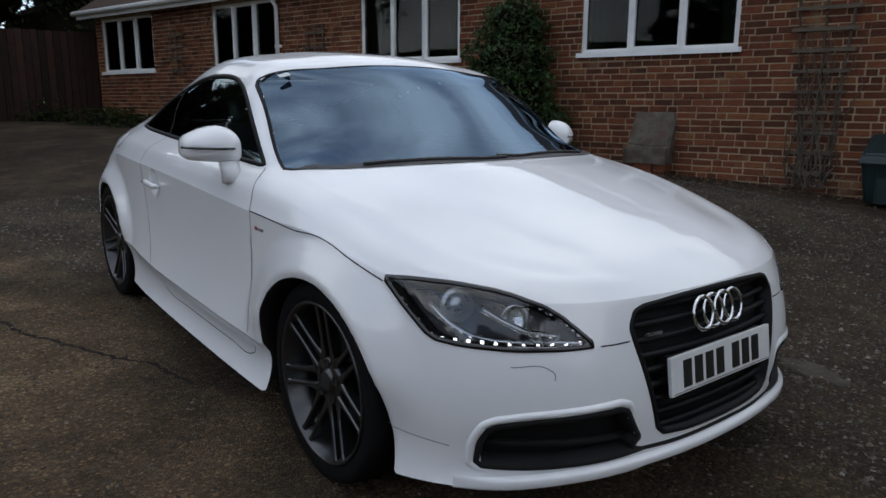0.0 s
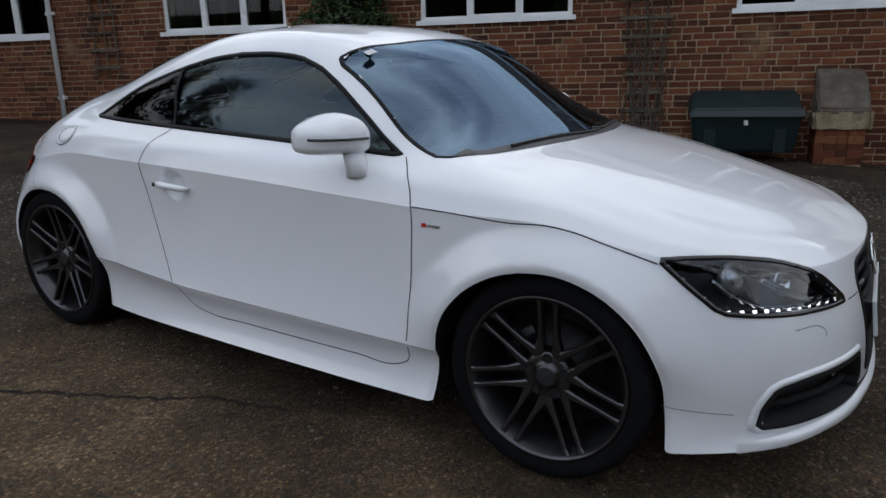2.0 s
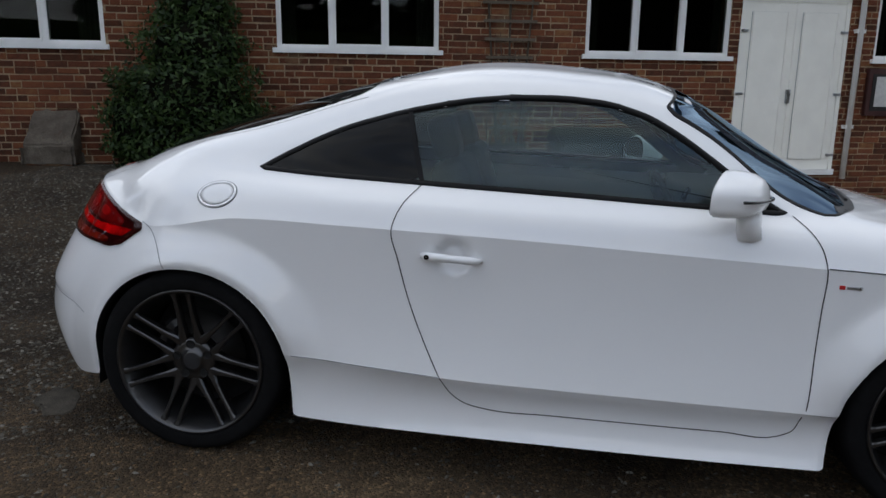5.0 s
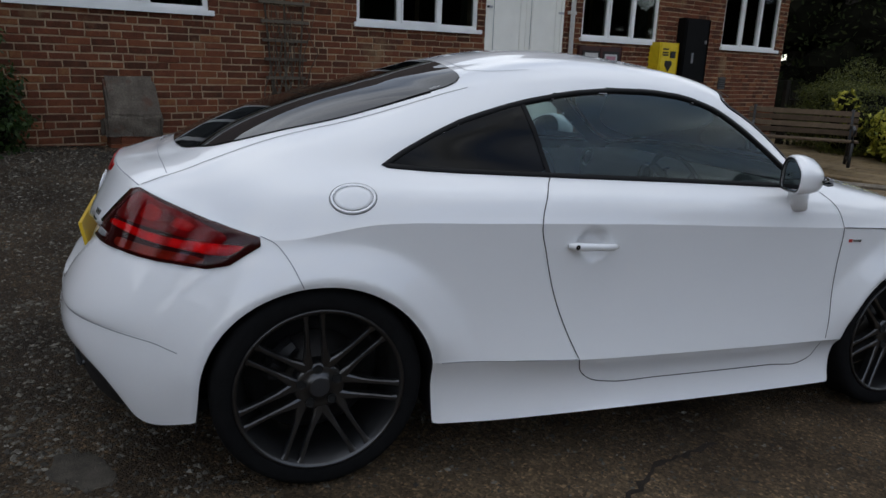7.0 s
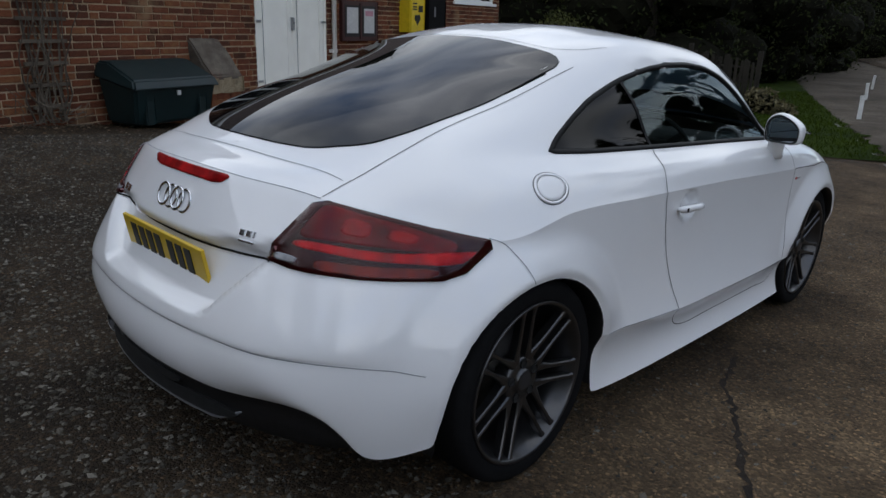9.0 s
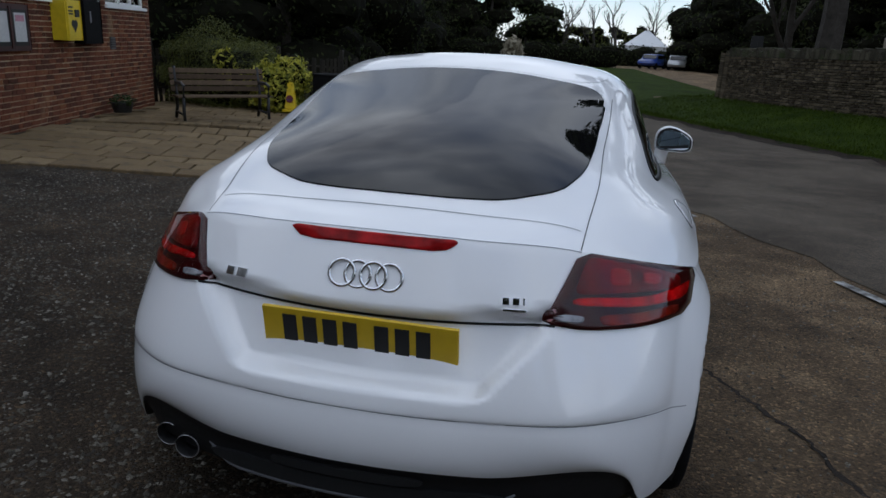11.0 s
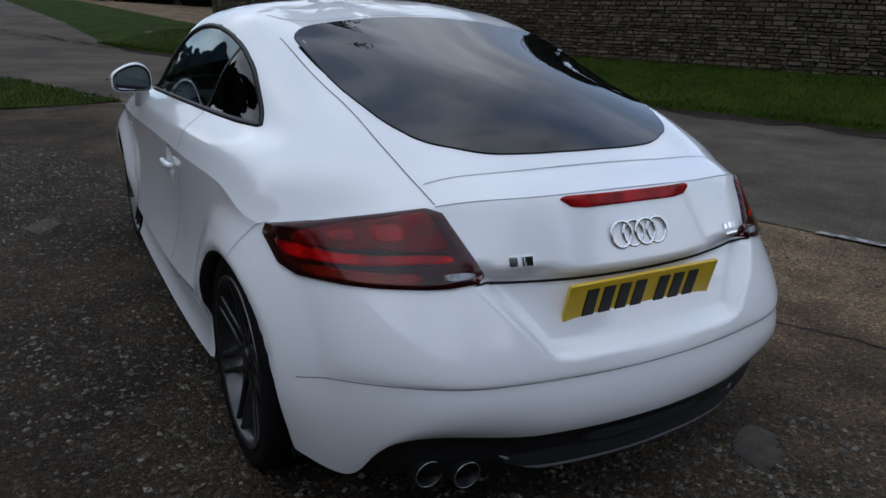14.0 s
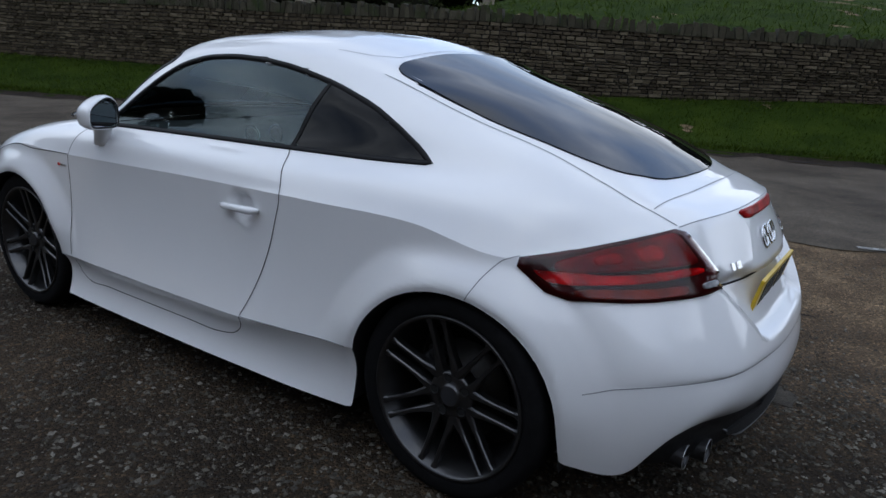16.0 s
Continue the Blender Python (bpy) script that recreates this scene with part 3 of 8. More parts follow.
PER = 22
LINES = [hermite(l, PER) for l in (L0, L1, L2, L3, L4, L5, L6, L7, L8, L9, LC)]
NC = len(LINES[0])


def quad3(a, b, c, t):
    return a * (2 * (t - .5) * (t - 1)) + b * (-4 * t * (t - 1)) + c * (2 * t * (t - .5))


rows = []
for t in np.linspace(0, 1, 9)[:-1]:
    rows.append(quad3(LINES[0], LINES[1], LINES[2], t))
for t in np.linspace(0, 1, 33)[:-1]:
    rows.append(quad3(LINES[2], LINES[3], LINES[4], t))
UP = np.stack(LINES[4:], 0)
cap = []
for c in range(NC):
    col = UP[:, c]
    ext = np.vstack([col, col[-2] * np.array([-1, 1, 1])])
    cap.append(hermite(ext, 8, sym=False)[:8 * (len(col) - 1) + 1])
cap = np.array(cap)
for k in range(cap.shape[1]):
    rows.append(cap[:, k])
GRID = np.stack(rows, 0)
NR = GRID.shape[0]


def arch_reach(dy, yh):
    """Half the length of a wheel opening, before or behind the hub."""
    if yh < 0:
        return 0.352
    return 0.348 if dy > 0 else 0.36


def arch_rho(y, z, yh):
    dy, dz = y - yh, z - HUB_Z
    a = arch_reach(dy, yh)
    if dz > 0:
        return math.hypot(dy / a, dz / 0.333)
    return abs(dy) / (a - 0.09 * dz)


# flared arches
for r in range(NR):
    for c in range(NC):
        x, y, z = GRID[r, c]
        if z > 0.86 or x < 0.5:
            continue
        for yh in (HUB_F, HUB_R):
            rho = arch_rho(y, z, yh)
            if rho < 1.5:
                f = (0.45 * sstep(1.44, 1.2, rho) + 0.55 * sstep(1.28, 1.02, rho)) * sstep(0.84, 0.72, z) * (sstep(0.2, 0.42, z) if y < yh - 0.1 and yh < 0 else sstep(0.3, 0.5, z))
                top = max(0.0, (z - HUB_Z) / (rho * 0.333))
                GRID[r, c, 0] += (0.033 + 0.018 * top) * f - 0.01 * sstep(1.05, 0.99, rho)

# bowls behind the door handles
for r in range(NR):
    for c in range(NC):
        x, y, z = GRID[r, c]
        if x > 0.8 and -0.45 < y < -0.25 and 0.7 < z < 0.84:
            e = math.hypot((y + 0.35) / 0.066, (z - 0.772) / 0.056)
            GRID[r, c, 0] -= 0.026 * sstep(1.0, 0.6, e)
# number plate recess
for r in range(NR):
    for c in range(NC):
        x, y, z = GRID[r, c]
        if y < -1.7 and 0.5 < z < 0.765:
            w = 0.34 + (z - 0.59) * 0.9 if z > 0.59 else 0.34 - 40.0 * (0.59 - z) ** 2
            edge = 0.757 - 0.0275 * (1 - min(1.0, (x / 0.485) ** 2))
            d = 0.045 * sstep(w + 0.01, w - 0.02, x) * sstep(0.55, 0.576, z) * sstep(edge + 0.003, edge - 0.009, z)
            GRID[r, c, 1] += d

verts = []
index = {}
for side in (1, -1):
    for r in range(NR):
        for c in range(NC):
            x, y, z = GRID[r, c]
            if side == -1 and abs(x) < 1e-6:
                index[side, r, c] = index[1, r, c]
                continue
            index[side, r, c] = len(verts)
            verts.append(Vector((x * side, y, z)))
body_faces, face_row = [], []
for side in (1, -1):
    for r in range(NR - 1):
        for c in range(NC - 1):
            q = [index[side, r, c], index[side, r + 1, c], index[side, r + 1, c + 1], index[side, r, c + 1]]
            q = q if side == -1 else q[::-1]
            q = list(dict.fromkeys(q))
            if len(q) > 2 and all((verts[a] - verts[b]).length > 1e-6 for a, b in zip(q, q[1:] + q[:1])):
                body_faces.append(tuple(q))
                face_row.append(r)
SKIN = BVHTree.FromPolygons(verts, body_faces)
vnorm = [Vector((0, 0, 0)) for _ in verts]
for f in body_faces:
    n = (verts[f[1]] - verts[f[0]]).cross(verts[f[2]] - verts[f[0]])
    n2 = (verts[f[-1]] - verts[f[0]]).cross(verts[f[1]] - verts[f[0]]) if len(f) > 3 else n
    for i in f:
        vnorm[i] += n
test = sum(vnorm[index[1, NR - 1, c]].z for c in range(0, NC, 10))
if test < 0:
    body_faces = [f[::-1] for f in body_faces]
    vnorm = [-n for n in vnorm]
vnorm = [n.normalized() if n.length > 0 else Vector((0, 0, 1)) for n in vnorm]
# crisp creases: the shoulder line and the lower door line have two normals
CREASE = {}
for row_, c0, c1 in ((40, 4.6, 14.2), (8, 5.6, 13.2)):
    for side in (1, -1):
        for c in range(NC):
            st = c / PER
            w = sstep(c0, c0 + .8, st) * sstep(c1, c1 - .5, st)
            if w > 0:
                CREASE[index[side, row_, c]] = [row_, w, Vector(), Vector()]
for f, r in zip(body_faces, face_row):
    for i in f:
        if i in CREASE:
            n = (verts[f[1]] - verts[f[0]]).cross(verts[f[2]] - verts[f[0]])
            CREASE[i][2 if r < CREASE[i][0] else 3] += n
face_row_of = dict(zip(body_faces, face_row))


def loop_normal(f, i):
    if i not in CREASE:
        return vnorm[i][:]
    row_, w, lo, hi = CREASE[i]
    n = lo if face_row_of[f] < row_ else hi
    return vnorm[i].lerp(n.normalized() if n.length > 0 else vnorm[i], w).normalized()[:]



def onto(p, way, off=0.0):
    """The point of the car's skin under p, seen along way, lifted by off."""
    p, way = Vector(p), Vector(way).normalized()
    hit, n, i, d = SKIN.ray_cast(p + way * 1.2, -way)
    if hit is None:
        hit, n, i, d = SKIN.find_nearest(p)
    if n.dot(way) < 0:
        n = -n
    return hit + n * off, n


def frame_of(way):
    w = Vector(way).normalized()
    a = w.cross(Vector((0, 0, 1)))
    a = a.normalized() if a.length > 0.2 else Vector((1, 0, 0))
    return a, w.cross(a)


def loop2(loop, way, n=140, rounding=2, closed=True):
    """A closed outline in the plane across way, evenly resampled, corners eased."""
    a, b = frame_of(way)
    P = np.array([(Vector(p).dot(a), Vector(p).dot(b)) for p in loop])
    for _ in range(rounding):
        Q = np.roll(P, -1, 0)
        P = np.stack([P * .82 + Q * .18, P * .18 + Q * .82], 1).reshape(-1, 2)
    D = np.vstack([P, P[:1]])
    s = np.concatenate([[0], np.cumsum(np.linalg.norm(np.diff(D, axis=0), axis=1))])
    u = np.linspace(0, s[-1], n + 1)[:-1]
    return np.stack([np.interp(u, s, D[:, 0]), np.interp(u, s, D[:, 1])], 1)


def inset(P, d):
    """Shrinks a closed outline by d."""
    area = 0.5 * np.sum(P[:, 0] * np.roll(P[:, 1], -1) - np.roll(P[:, 0], -1) * P[:, 1])
    T = np.roll(P, -2, 0) - np.roll(P, 2, 0)
    T /= np.maximum(np.linalg.norm(T, axis=1, keepdims=True), 1e-9)
    Nn = np.stack([-T[:, 1], T[:, 0]], 1) * np.sign(area)
    return P + Nn * d


def inside(P, x, y):
    r = False
    j = len(P) - 1
    for i in range(len(P)):
        if (P[i, 1] > y) != (P[j, 1] > y) and x < (P[j, 0] - P[i, 0]) * (y - P[i, 1]) / (P[j, 1] - P[i, 1]) + P[i, 0]:
            r = not r
        j = i
    return r


def lift3(P2, way, depth):
    a, b = frame_of(way)
    w = Vector(way).normalized()
    return [a * p[0] + b * p[1] + w * depth for p in P2]


def rings_bm(rings, fill=True):
    bm = bmesh.new()
    vs = [[bm.verts.new(p) for p in ring] for ring in rings]
    for r0, r1 in zip(vs, vs[1:]):
        n = len(r0)
        for j in range(n):
            bm.faces.new((r0[j], r0[(j + 1) % n], r1[(j + 1) % n], r1[j]))
    if fill:
        c = bm.verts.new(sum((v.co for v in vs[-1]), Vector()) / len(vs[-1]))
        for j in range(len(vs[-1])):
            bm.faces.new((vs[-1][j], vs[-1][(j + 1) % len(vs[-1])], c))
    bmesh.ops.recalc_face_normals(bm, faces=bm.faces)
    return bm


def face_out(bm, way):
    if sum((f.normal * f.calc_area()).dot(Vector(way)) for f in bm.faces) < 0:
        bmesh.ops.reverse_faces(bm, faces=bm.faces)
    return bm


def skin_patch(P2, way, off, levels=9, edge=0.006):
    """A sheet that follows the skin inside an outline, its rim turned down to the skin."""
    c = P2.mean(0)
    rings = []
    if edge:
        rings.append([onto(p, way, -0.004)[0] for p in lift3(P2, way, 2.0)])
    rings.append([onto(p, way, off)[0] for p in lift3(P2, way, 2.0)])
    for k in range(1, levels):
        f = 1 - k / levels
        rings.append([onto(p, way, off)[0] for p in lift3(c + (P2 - c) * f, way, 2.0)])
    bm = rings_bm(rings)
    bm.normal_update()
    return face_out(bm, way)


def skin_band(P2, width, way, off, drop=0.0):
    """A strip of that width along the inside of an outline, on the skin."""
    rings = [[onto(p, way, -0.004)[0] for p in lift3(P2, way, 2.0)], [onto(p, way, off)[0] for p in lift3(inset(P2, 0.002), way, 2.0)],
             [onto(p, way, off)[0] for p in lift3(inset(P2, width), way, 2.0)], [onto(p, way, off - 0.012 - drop)[0] for p in lift3(inset(P2, width + 0.002), way, 2.0)]]
    bm = rings_bm(rings, False)
    bm.normal_update()
    return face_out(bm, way)


def glass_sheet(P2, way, off, levels=14):
    """A pane that bends in one even sweep across an outline and meets the skin at its rim."""
    w = Vector(way).normalized()
    c = P2.mean(0)
    sc = np.abs(P2 - c).max()
    rim = np.array([onto(p, way, off)[0].dot(w) for p in lift3(P2, way, 2.0)])
    terms = lambda Q: np.stack([np.ones(len(Q))] + [Q[:, 0] ** i * Q[:, 1] ** (d - i) for d in (1, 2, 3) for i in range(d + 1)], 1)
    Qs, ds = [(P2 - c) / sc], [rim]
    for f in (.8, .6, .4, .2):
        ring = c + (P2[::4] - c) * f
        Qs.append((ring - c) / sc)
        ds.append(np.array([onto(p, way, off)[0].dot(w) for p in lift3(ring, way, 2.0)]))
    coef = np.linalg.lstsq(terms(np.vstack(Qs)), np.concatenate(ds), rcond=None)[0]
    miss = rim - terms((P2 - c) / sc) @ coef
    a, b = frame_of(way)
    rings = []
    for k in range(levels):
        f = 1 - k / levels
        ring = c + (P2 - c) * f
        dep = terms((ring - c) / sc) @ coef + miss * f ** 5
        rings.append([a * p[0] + b * p[1] + w * d for p, d in zip(ring, dep)])
    bm = rings_bm(rings)
    bm.normal_update()
    return face_out(bm, way)


def seam(pts, way, width=0.004, off=0.0012, dense=40):
    """A thin dark joint line along points on the skin."""
    P = np.asarray(pts, float)
    C = hermite(P, max(2, dense // max(1, len(P) - 1)), sym=False)
    Q = [onto(p, way, off) for p in C]
    bm = bmesh.new()
    rows_ = []
    for k, (p, n) in enumerate(Q):
        d = Q[min(k + 1, len(Q) - 1)][0] - Q[max(k - 1, 0)][0]
        s = d.cross(n)
        s = s.normalized() * width / 2 if s.length > 1e-9 else Vector((width / 2, 0, 0))
        rows_.append((bm.verts.new(p + s), bm.verts.new(p - s)))
    for a, b in zip(rows_, rows_[1:]):
        bm.faces.new((a[0], b[0], b[1], a[1]))
    bm.normal_update()
    return face_out(bm, way)


def mir(pts, side):
    return [(p[0] * side, p[1], p[2]) for p in pts]


def wayof(way, side):
    return (way[0] * side, way[1], way[2])


# outlines of what is let into the skin (right side; mirrored for the left)
W_SIDE, W_FRONT, W_REAR = (1, 0, 0.25), (0, 0.6, 0.8), (0, -0.4, 0.92)
SIDE_WIN = [(.74, -1.05, .987), (.73, -.98, 1.038), (.70, -.86, 1.10), (.68, -.745, 1.152), (.65, -.547, 1.21), (.64, -.349, 1.25), (.635, -.195, 1.266), (.635, -.026, 1.27), (.64, .121, 1.256), (.66, .245, 1.218), (.69, .35, 1.16), (.73, .475, 1.075), (.765, .585, .995), (.795, .69, .935), (.81, .42, .947), (.81, -.04, .962), (.80, -.51, .973), (.785, -.85, .982)]
SCREEN = [(.795, .79, .918), (.764, .668, .99), (.718, .48, 1.12), (.678, .29, 1.25), (.6, .315, 1.27), (.5, .335, 1.285), (.25, .375, 1.315), (0, .385, 1.325)]
SCREEN_BOT = [(.69, .878, .932), (.5, .952, .95), (.25, 1.01, .963), (0, 1.027, .968)]
SCREEN = SCREEN + [(-x, y, z) for x, y, z in SCREEN[-2::-1]] + [(-x, y, z) for x, y, z in SCREEN_BOT] + SCREEN_BOT[-2::-1]
BACKLIGHT = [(.548, -.69, 1.25), (.545, -.95, 1.18), (.535, -1.2, 1.1), (.515, -1.39, 1.05), (.455, -1.525, 1.01), (.31, -1.612, .985), (.15, -1.64, .985), (0, -1.645, .985)]
BACK_TOP = [(.3, -.675, 1.30), (0, -.668, 1.32)]
BACKLIGHT = BACKLIGHT + [(-x, y, z) for x, y, z in BACKLIGHT[-2::-1]] + [(-x, y, z) for x, y, z in BACK_TOP] + BACK_TOP[-2::-1]
W_LAMP, W_TAIL, W_NOSE, W_FOG = (.55, .8, .25), (.5, -.83, .2), (0, 1, 0), (.4, .92, 0)
LAMP = [(.857, 1.515, .742), (.815, 1.61, .752), (.75, 1.71, .752), (.66, 1.80, .735), (.56, 1.88, .69), (.467, 1.965, .592), (.56, 1.93, .588), (.68, 1.86, .589), (.77, 1.77, .594), (.818, 1.695, .602), (.84, 1.61, .665)]
TAIL = [(.866, -1.398, .795), (.78, -1.52, .824), (.65, -1.65, .862), (.525, -1.745, .893), (.497, -1.82, .82), (.462, -1.892, .740), (.56, -1.84, .718), (.70, -1.70, .702), (.835, -1.515, .699)]
GRILLE = [(.335, 1.965, .682), (.17, 1.98, .695), (0, 1.985, .698), (-.17, 1.98, .695), (-.335, 1.965, .682), (-.37, 1.975, .63), (-.362, 1.985, .585), (-.32, 2.02, .44), (-.285, 2.05, .315), (-.15, 2.06, .302), (0, 2.07, .30), (.15, 2.06, .302), (.285, 2.05, .315), (.32, 2.02, .44), (.36, 1.985, .58), (.37, 1.975, .63)]
FOG = [(.745, 1.80, .262), (.742, 1.806, .34), (.722, 1.824, .39), (.645, 1.876, .409), (.525, 1.967, .42), (.392, 2.008, .427), (.362, 2.017, .365), (.338, 2.022, .325), (.36, 2.014, .302), (.315, 2.03, .285), (.409, 2.0, .276), (.541, 1.954, .268), (.664, 1.862, .262)]
LOOPS = {"screen": (loop2(SCREEN, W_FRONT, 260, 1), W_FRONT), "back": (loop2(BACKLIGHT, W_REAR, 160, 2), W_REAR), "grille": (loop2(GRILLE, W_NOSE, 140, 1), W_NOSE)}
for side in (1, -1):
    for nm, lp, wy, rd in (("win", SIDE_WIN, W_SIDE, 1), ("lamp", LAMP, W_LAMP, 1), ("tail", TAIL, W_TAIL, 1), ("fog", FOG, W_FOG, 1)):
        LOOPS[nm, side] = (loop2(mir(lp, side), wayof(wy, side), 150, rd), wayof(wy, side))
HOLES = []
for nm, (P, wy) in LOOPS.items():
    if nm[0] == "tail":
        continue
    a, b = frame_of(wy)
    w = Vector(wy).normalized()
    dep = [onto(p, wy)[0].dot(w) for p in lift3(P, wy, 2.0)]
    HOLES.append((inset(P, 0.009), a, b, w, min(dep) - 0.06, max(dep) + 0.12))


def cut_away(c, n):
    for P, a, b, w, d0, d1 in HOLES:
        if n.dot(w) < 0.12 or not d0 < c.dot(w) < d1:
            continue
        u, v = c.dot(a), c.dot(b)
        if P[:, 0].min() < u < P[:, 0].max() and P[:, 1].min() < v < P[:, 1].max() and inside(P, u, v):
            return True
    return False


DOOR = [(-.461, .983), (-.519, .915), (-.544, .841), (-.521, .749), (-.475, .599), (-.413, .457), (-.369, .374), (-.332, .309), (-.29, .279), (-.22, .263), (-.008, .259), (.266, .258), (.529, .258), (.7, .26), (.74, .282), (.753, .335), (.763, .502), (.765, .679), (.764, .803), (.75, .857), (.713, .913), (.68, .943)]
DOOR_P = np.array(DOOR)
HOODLINE = [(.767, .804), (.93, .80), (1.10, .795), (1.21, .802), (1.29, .794), (1.38, .773), (1.517, .742)]


def panel_of(c):
    x, y, z = abs(c.x), c.y, c.z
    if x > 0.8 and -0.56 < y < 0.79 and inside(DOOR_P, y, z):
        return "door_right" if c.x > 0 else "door_left"
    if y > 0.86 and z > 0.69 and (x < 0.5 or z > np.interp(y, [p[0] for p in HOODLINE], [p[1] for p in HOODLINE])) and (y > 1.0 or x < 0.79):
        return "bonnet"
    if y > 1.55 or (y > 1.5 and z < 0.34):
        return "front_bumper"
    if y < -1.58 and z < 0.475:
        return "rear_bumper"
    if y < -0.6 and x < 0.53 and z > 0.745 - 0.2 * sstep(-1.9, -1.7, y):
        return "tailgate"
    return "body"


groups = {}
for f in body_faces:
    c = sum((verts[i] for i in f), Vector()) / len(f)
    if abs(c.x) > 0.55 and c.z < 0.7 and any(all(arch_rho(verts[i].y, verts[i].z, yh) < 1.0 for i in f) for yh in (HUB_F, HUB_R)):
        continue
    n = sum((vnorm[i] for i in f), Vector()).normalized()
    if cut_away(c, n):
        continue
    groups.setdefault(panel_of(c), []).append(f)
# the rim of each arch lies on a smooth curve on the skin
for yh in (HUB_F, HUB_R):
    goal = {}
    for fs in groups.values():
        for f in fs:
            if not all(abs(verts[i].x) > 0.5 and verts[i].z < 0.72 and abs(verts[i].y - yh) < 0.6 for i in f):
                continue
            rh = [arch_rho(verts[i].y, verts[i].z, yh) for i in f]
            for a in range(len(f)):
                for b in range(len(f)):
                    if 0.5 < rh[a] < 1.0 <= rh[b] and rh[b] - rh[a] > 0.004:
                        goal.setdefault(f[a], []).append(verts[f[a]].lerp(verts[f[b]], (1 - rh[a]) / (rh[b] - rh[a])))
    for i, g in goal.items():
        verts[i] = sum(g, Vector()) / len(g)
for i, v in enumerate(verts):
    if abs(v.x) > 0.55 and v.z < 0.7:
        for yh in (HUB_F, HUB_R):
            rho = arch_rho(v.y, v.z, yh)
            if 0.5 < rho < 1.0:
                dz = v.z - HUB_Z
                k = 1.0 / rho
                v.y = yh + (v.y - yh) * k
                if dz > 0:
                    v.z = HUB_Z + dz * k
PANEL_NAMES = {"door_right": "door", "door_left": "door", "bonnet": "bonnet", "front_bumper": "front_bumper", "rear_bumper": "rear_bumper", "tailgate": "tailgate", "body": "body_shell"}
PANELS = {}
for g, fs in groups.items():
    used = sorted({i for f in fs for i in f})
    remap = {i: k for k, i in enumerate(used)}
    me = bpy.data.meshes.new(PANEL_NAMES[g])
    me.from_pydata([verts[i][:] for i in used], [], [tuple(remap[i] for i in f) for f in fs])
    me.polygons.foreach_set("use_smooth", [True] * len(me.polygons))
    me.normals_split_custom_set([loop_normal(f, i) for f in fs for i in f])
    PANELS[g] = put(PANEL_NAMES[g], me, PAINT, CAR)

# grey lining behind the roof and pillars
lv_, lf_, seen = [], [], {}
for fs in groups.values():
    for f in fs:
        c = sum((verts[i] for i in f), Vector()) / len(f)
        if c.z > .9 and -1.6 < c.y < .9 and not (c.y > .8 and c.z < 1.0):
            for i in f:
                if i not in seen:
                    seen[i] = len(lv_)
                    lv_.append(verts[i] - vnorm[i] * .016)
            lf_.append(tuple(seen[i] for i in f)[::-1])
tagged(raw("headliner", lv_, lf_, plain("dark_lining", (.012, .013, .014), .9), CAR, True), "dark cloth roof lining")

# arch lips and dark wheel wells
for side in (1, -1):
    for yh in (HUB_F, HUB_R):
        bm = bmesh.new()
        prev = None
        for k in range(49):
            th = math.pi * (-0.12 + 1.24 * k / 48)
            cy, cz = math.cos(th), math.sin(th)
            reach = arch_reach(cy, yh)
            y = yh + cy * reach
            z = HUB_Z + cz * 0.333
            if cz < 0:
                z = HUB_Z + cz * 0.36
                y = yh + math.copysign(reach - 0.09 * (z - HUB_Z), cy)
            p, n = onto((0.9 * side, y, max(z, 0.18)), (side, 0, 0), 0.0)
            x = abs(p.x) if abs(p.x) > 0.7 else 0.87
            ring = [bm.verts.new((side * (x - d), yh + (y - yh) * f, HUB_Z + (z - HUB_Z) * f)) for d, f in ((0.0, 1.002), (0.006, 0.992), (0.03, 0.99), (0.32, 1.0))]
            if prev:
                for a, b, c, d in zip(prev, prev[1:], ring[1:], ring):
                    bm.faces.new((a, b, c, d))
            prev = ring
        part("wheel_arch_liner", bm, BLACK, CAR, "black wheel arch liner", True)

# under and inside the car
for y0, y1, w, z0, z1 in ((-1.85, -1.6, .55, .26, .34), (-1.6, -.86, .56, .2, .36), (-.86, .86, .85, .19, .28), (.86, 1.58, .56, .2, .6), (1.58, 1.8, .45, .22, .3)):
    part("underbody_panel", box_bm(-w, w, y0, y1, z0, z1, 0.01), MATTE, CAR, "black underbody panel in shade")
bm = bmesh.new()
add_box(bm, -.72, .72, -1.35, 0.72, .3, .62, .03)
part("cabin_floor", bm, SEAT, CAR, "dark cabin floor")
bm = bmesh.new()
add_box(bm, -.74, .74, .56, .92, .62, .915, .05, seg=3)
add_box(bm, .12, .62, .5, .7, .78, .93, .05, seg=3)
dash = part("dashboard", bm, DASH, CAR, "grey plastic dashboard", True)
for x in (-.62, -.08, .08, .62):
    tor = lathe([(.0, .036), (-.006, .044), (.0, .05), (.006, .044), (.0, .036)], 28, "y")
    air = part("air_vent", tor, CHROME, dash, "chrome-ringed round air vent", True, pose(x, .548, .865, -15))
    part("vent_hub", lathe([(.004, .034), (-.004, .03), (-.004, .012), (-.012, .009), (-.012, .0)], 24, "y"), BLACK, air, "black vent insert", True)
bm = lathe([(.0, .165), (.012, .178), (0, .192), (-.012, .178), (.0, .165)], 40, "y")
for k in (0.0, 2.2, -2.2):
    add_tube(bm, [(0, 0, 0), (math.sin(k) * .17, 0, -math.cos(k) * .17)], .018, 8)
add_box(bm, -.06, .06, -.02, .02, -.06, .06, .02)
steer = part("steering_wheel", bm, SEAT, CAR, "black leather steering wheel", True, pose(.37, .40, .845, 22, 0, 0))
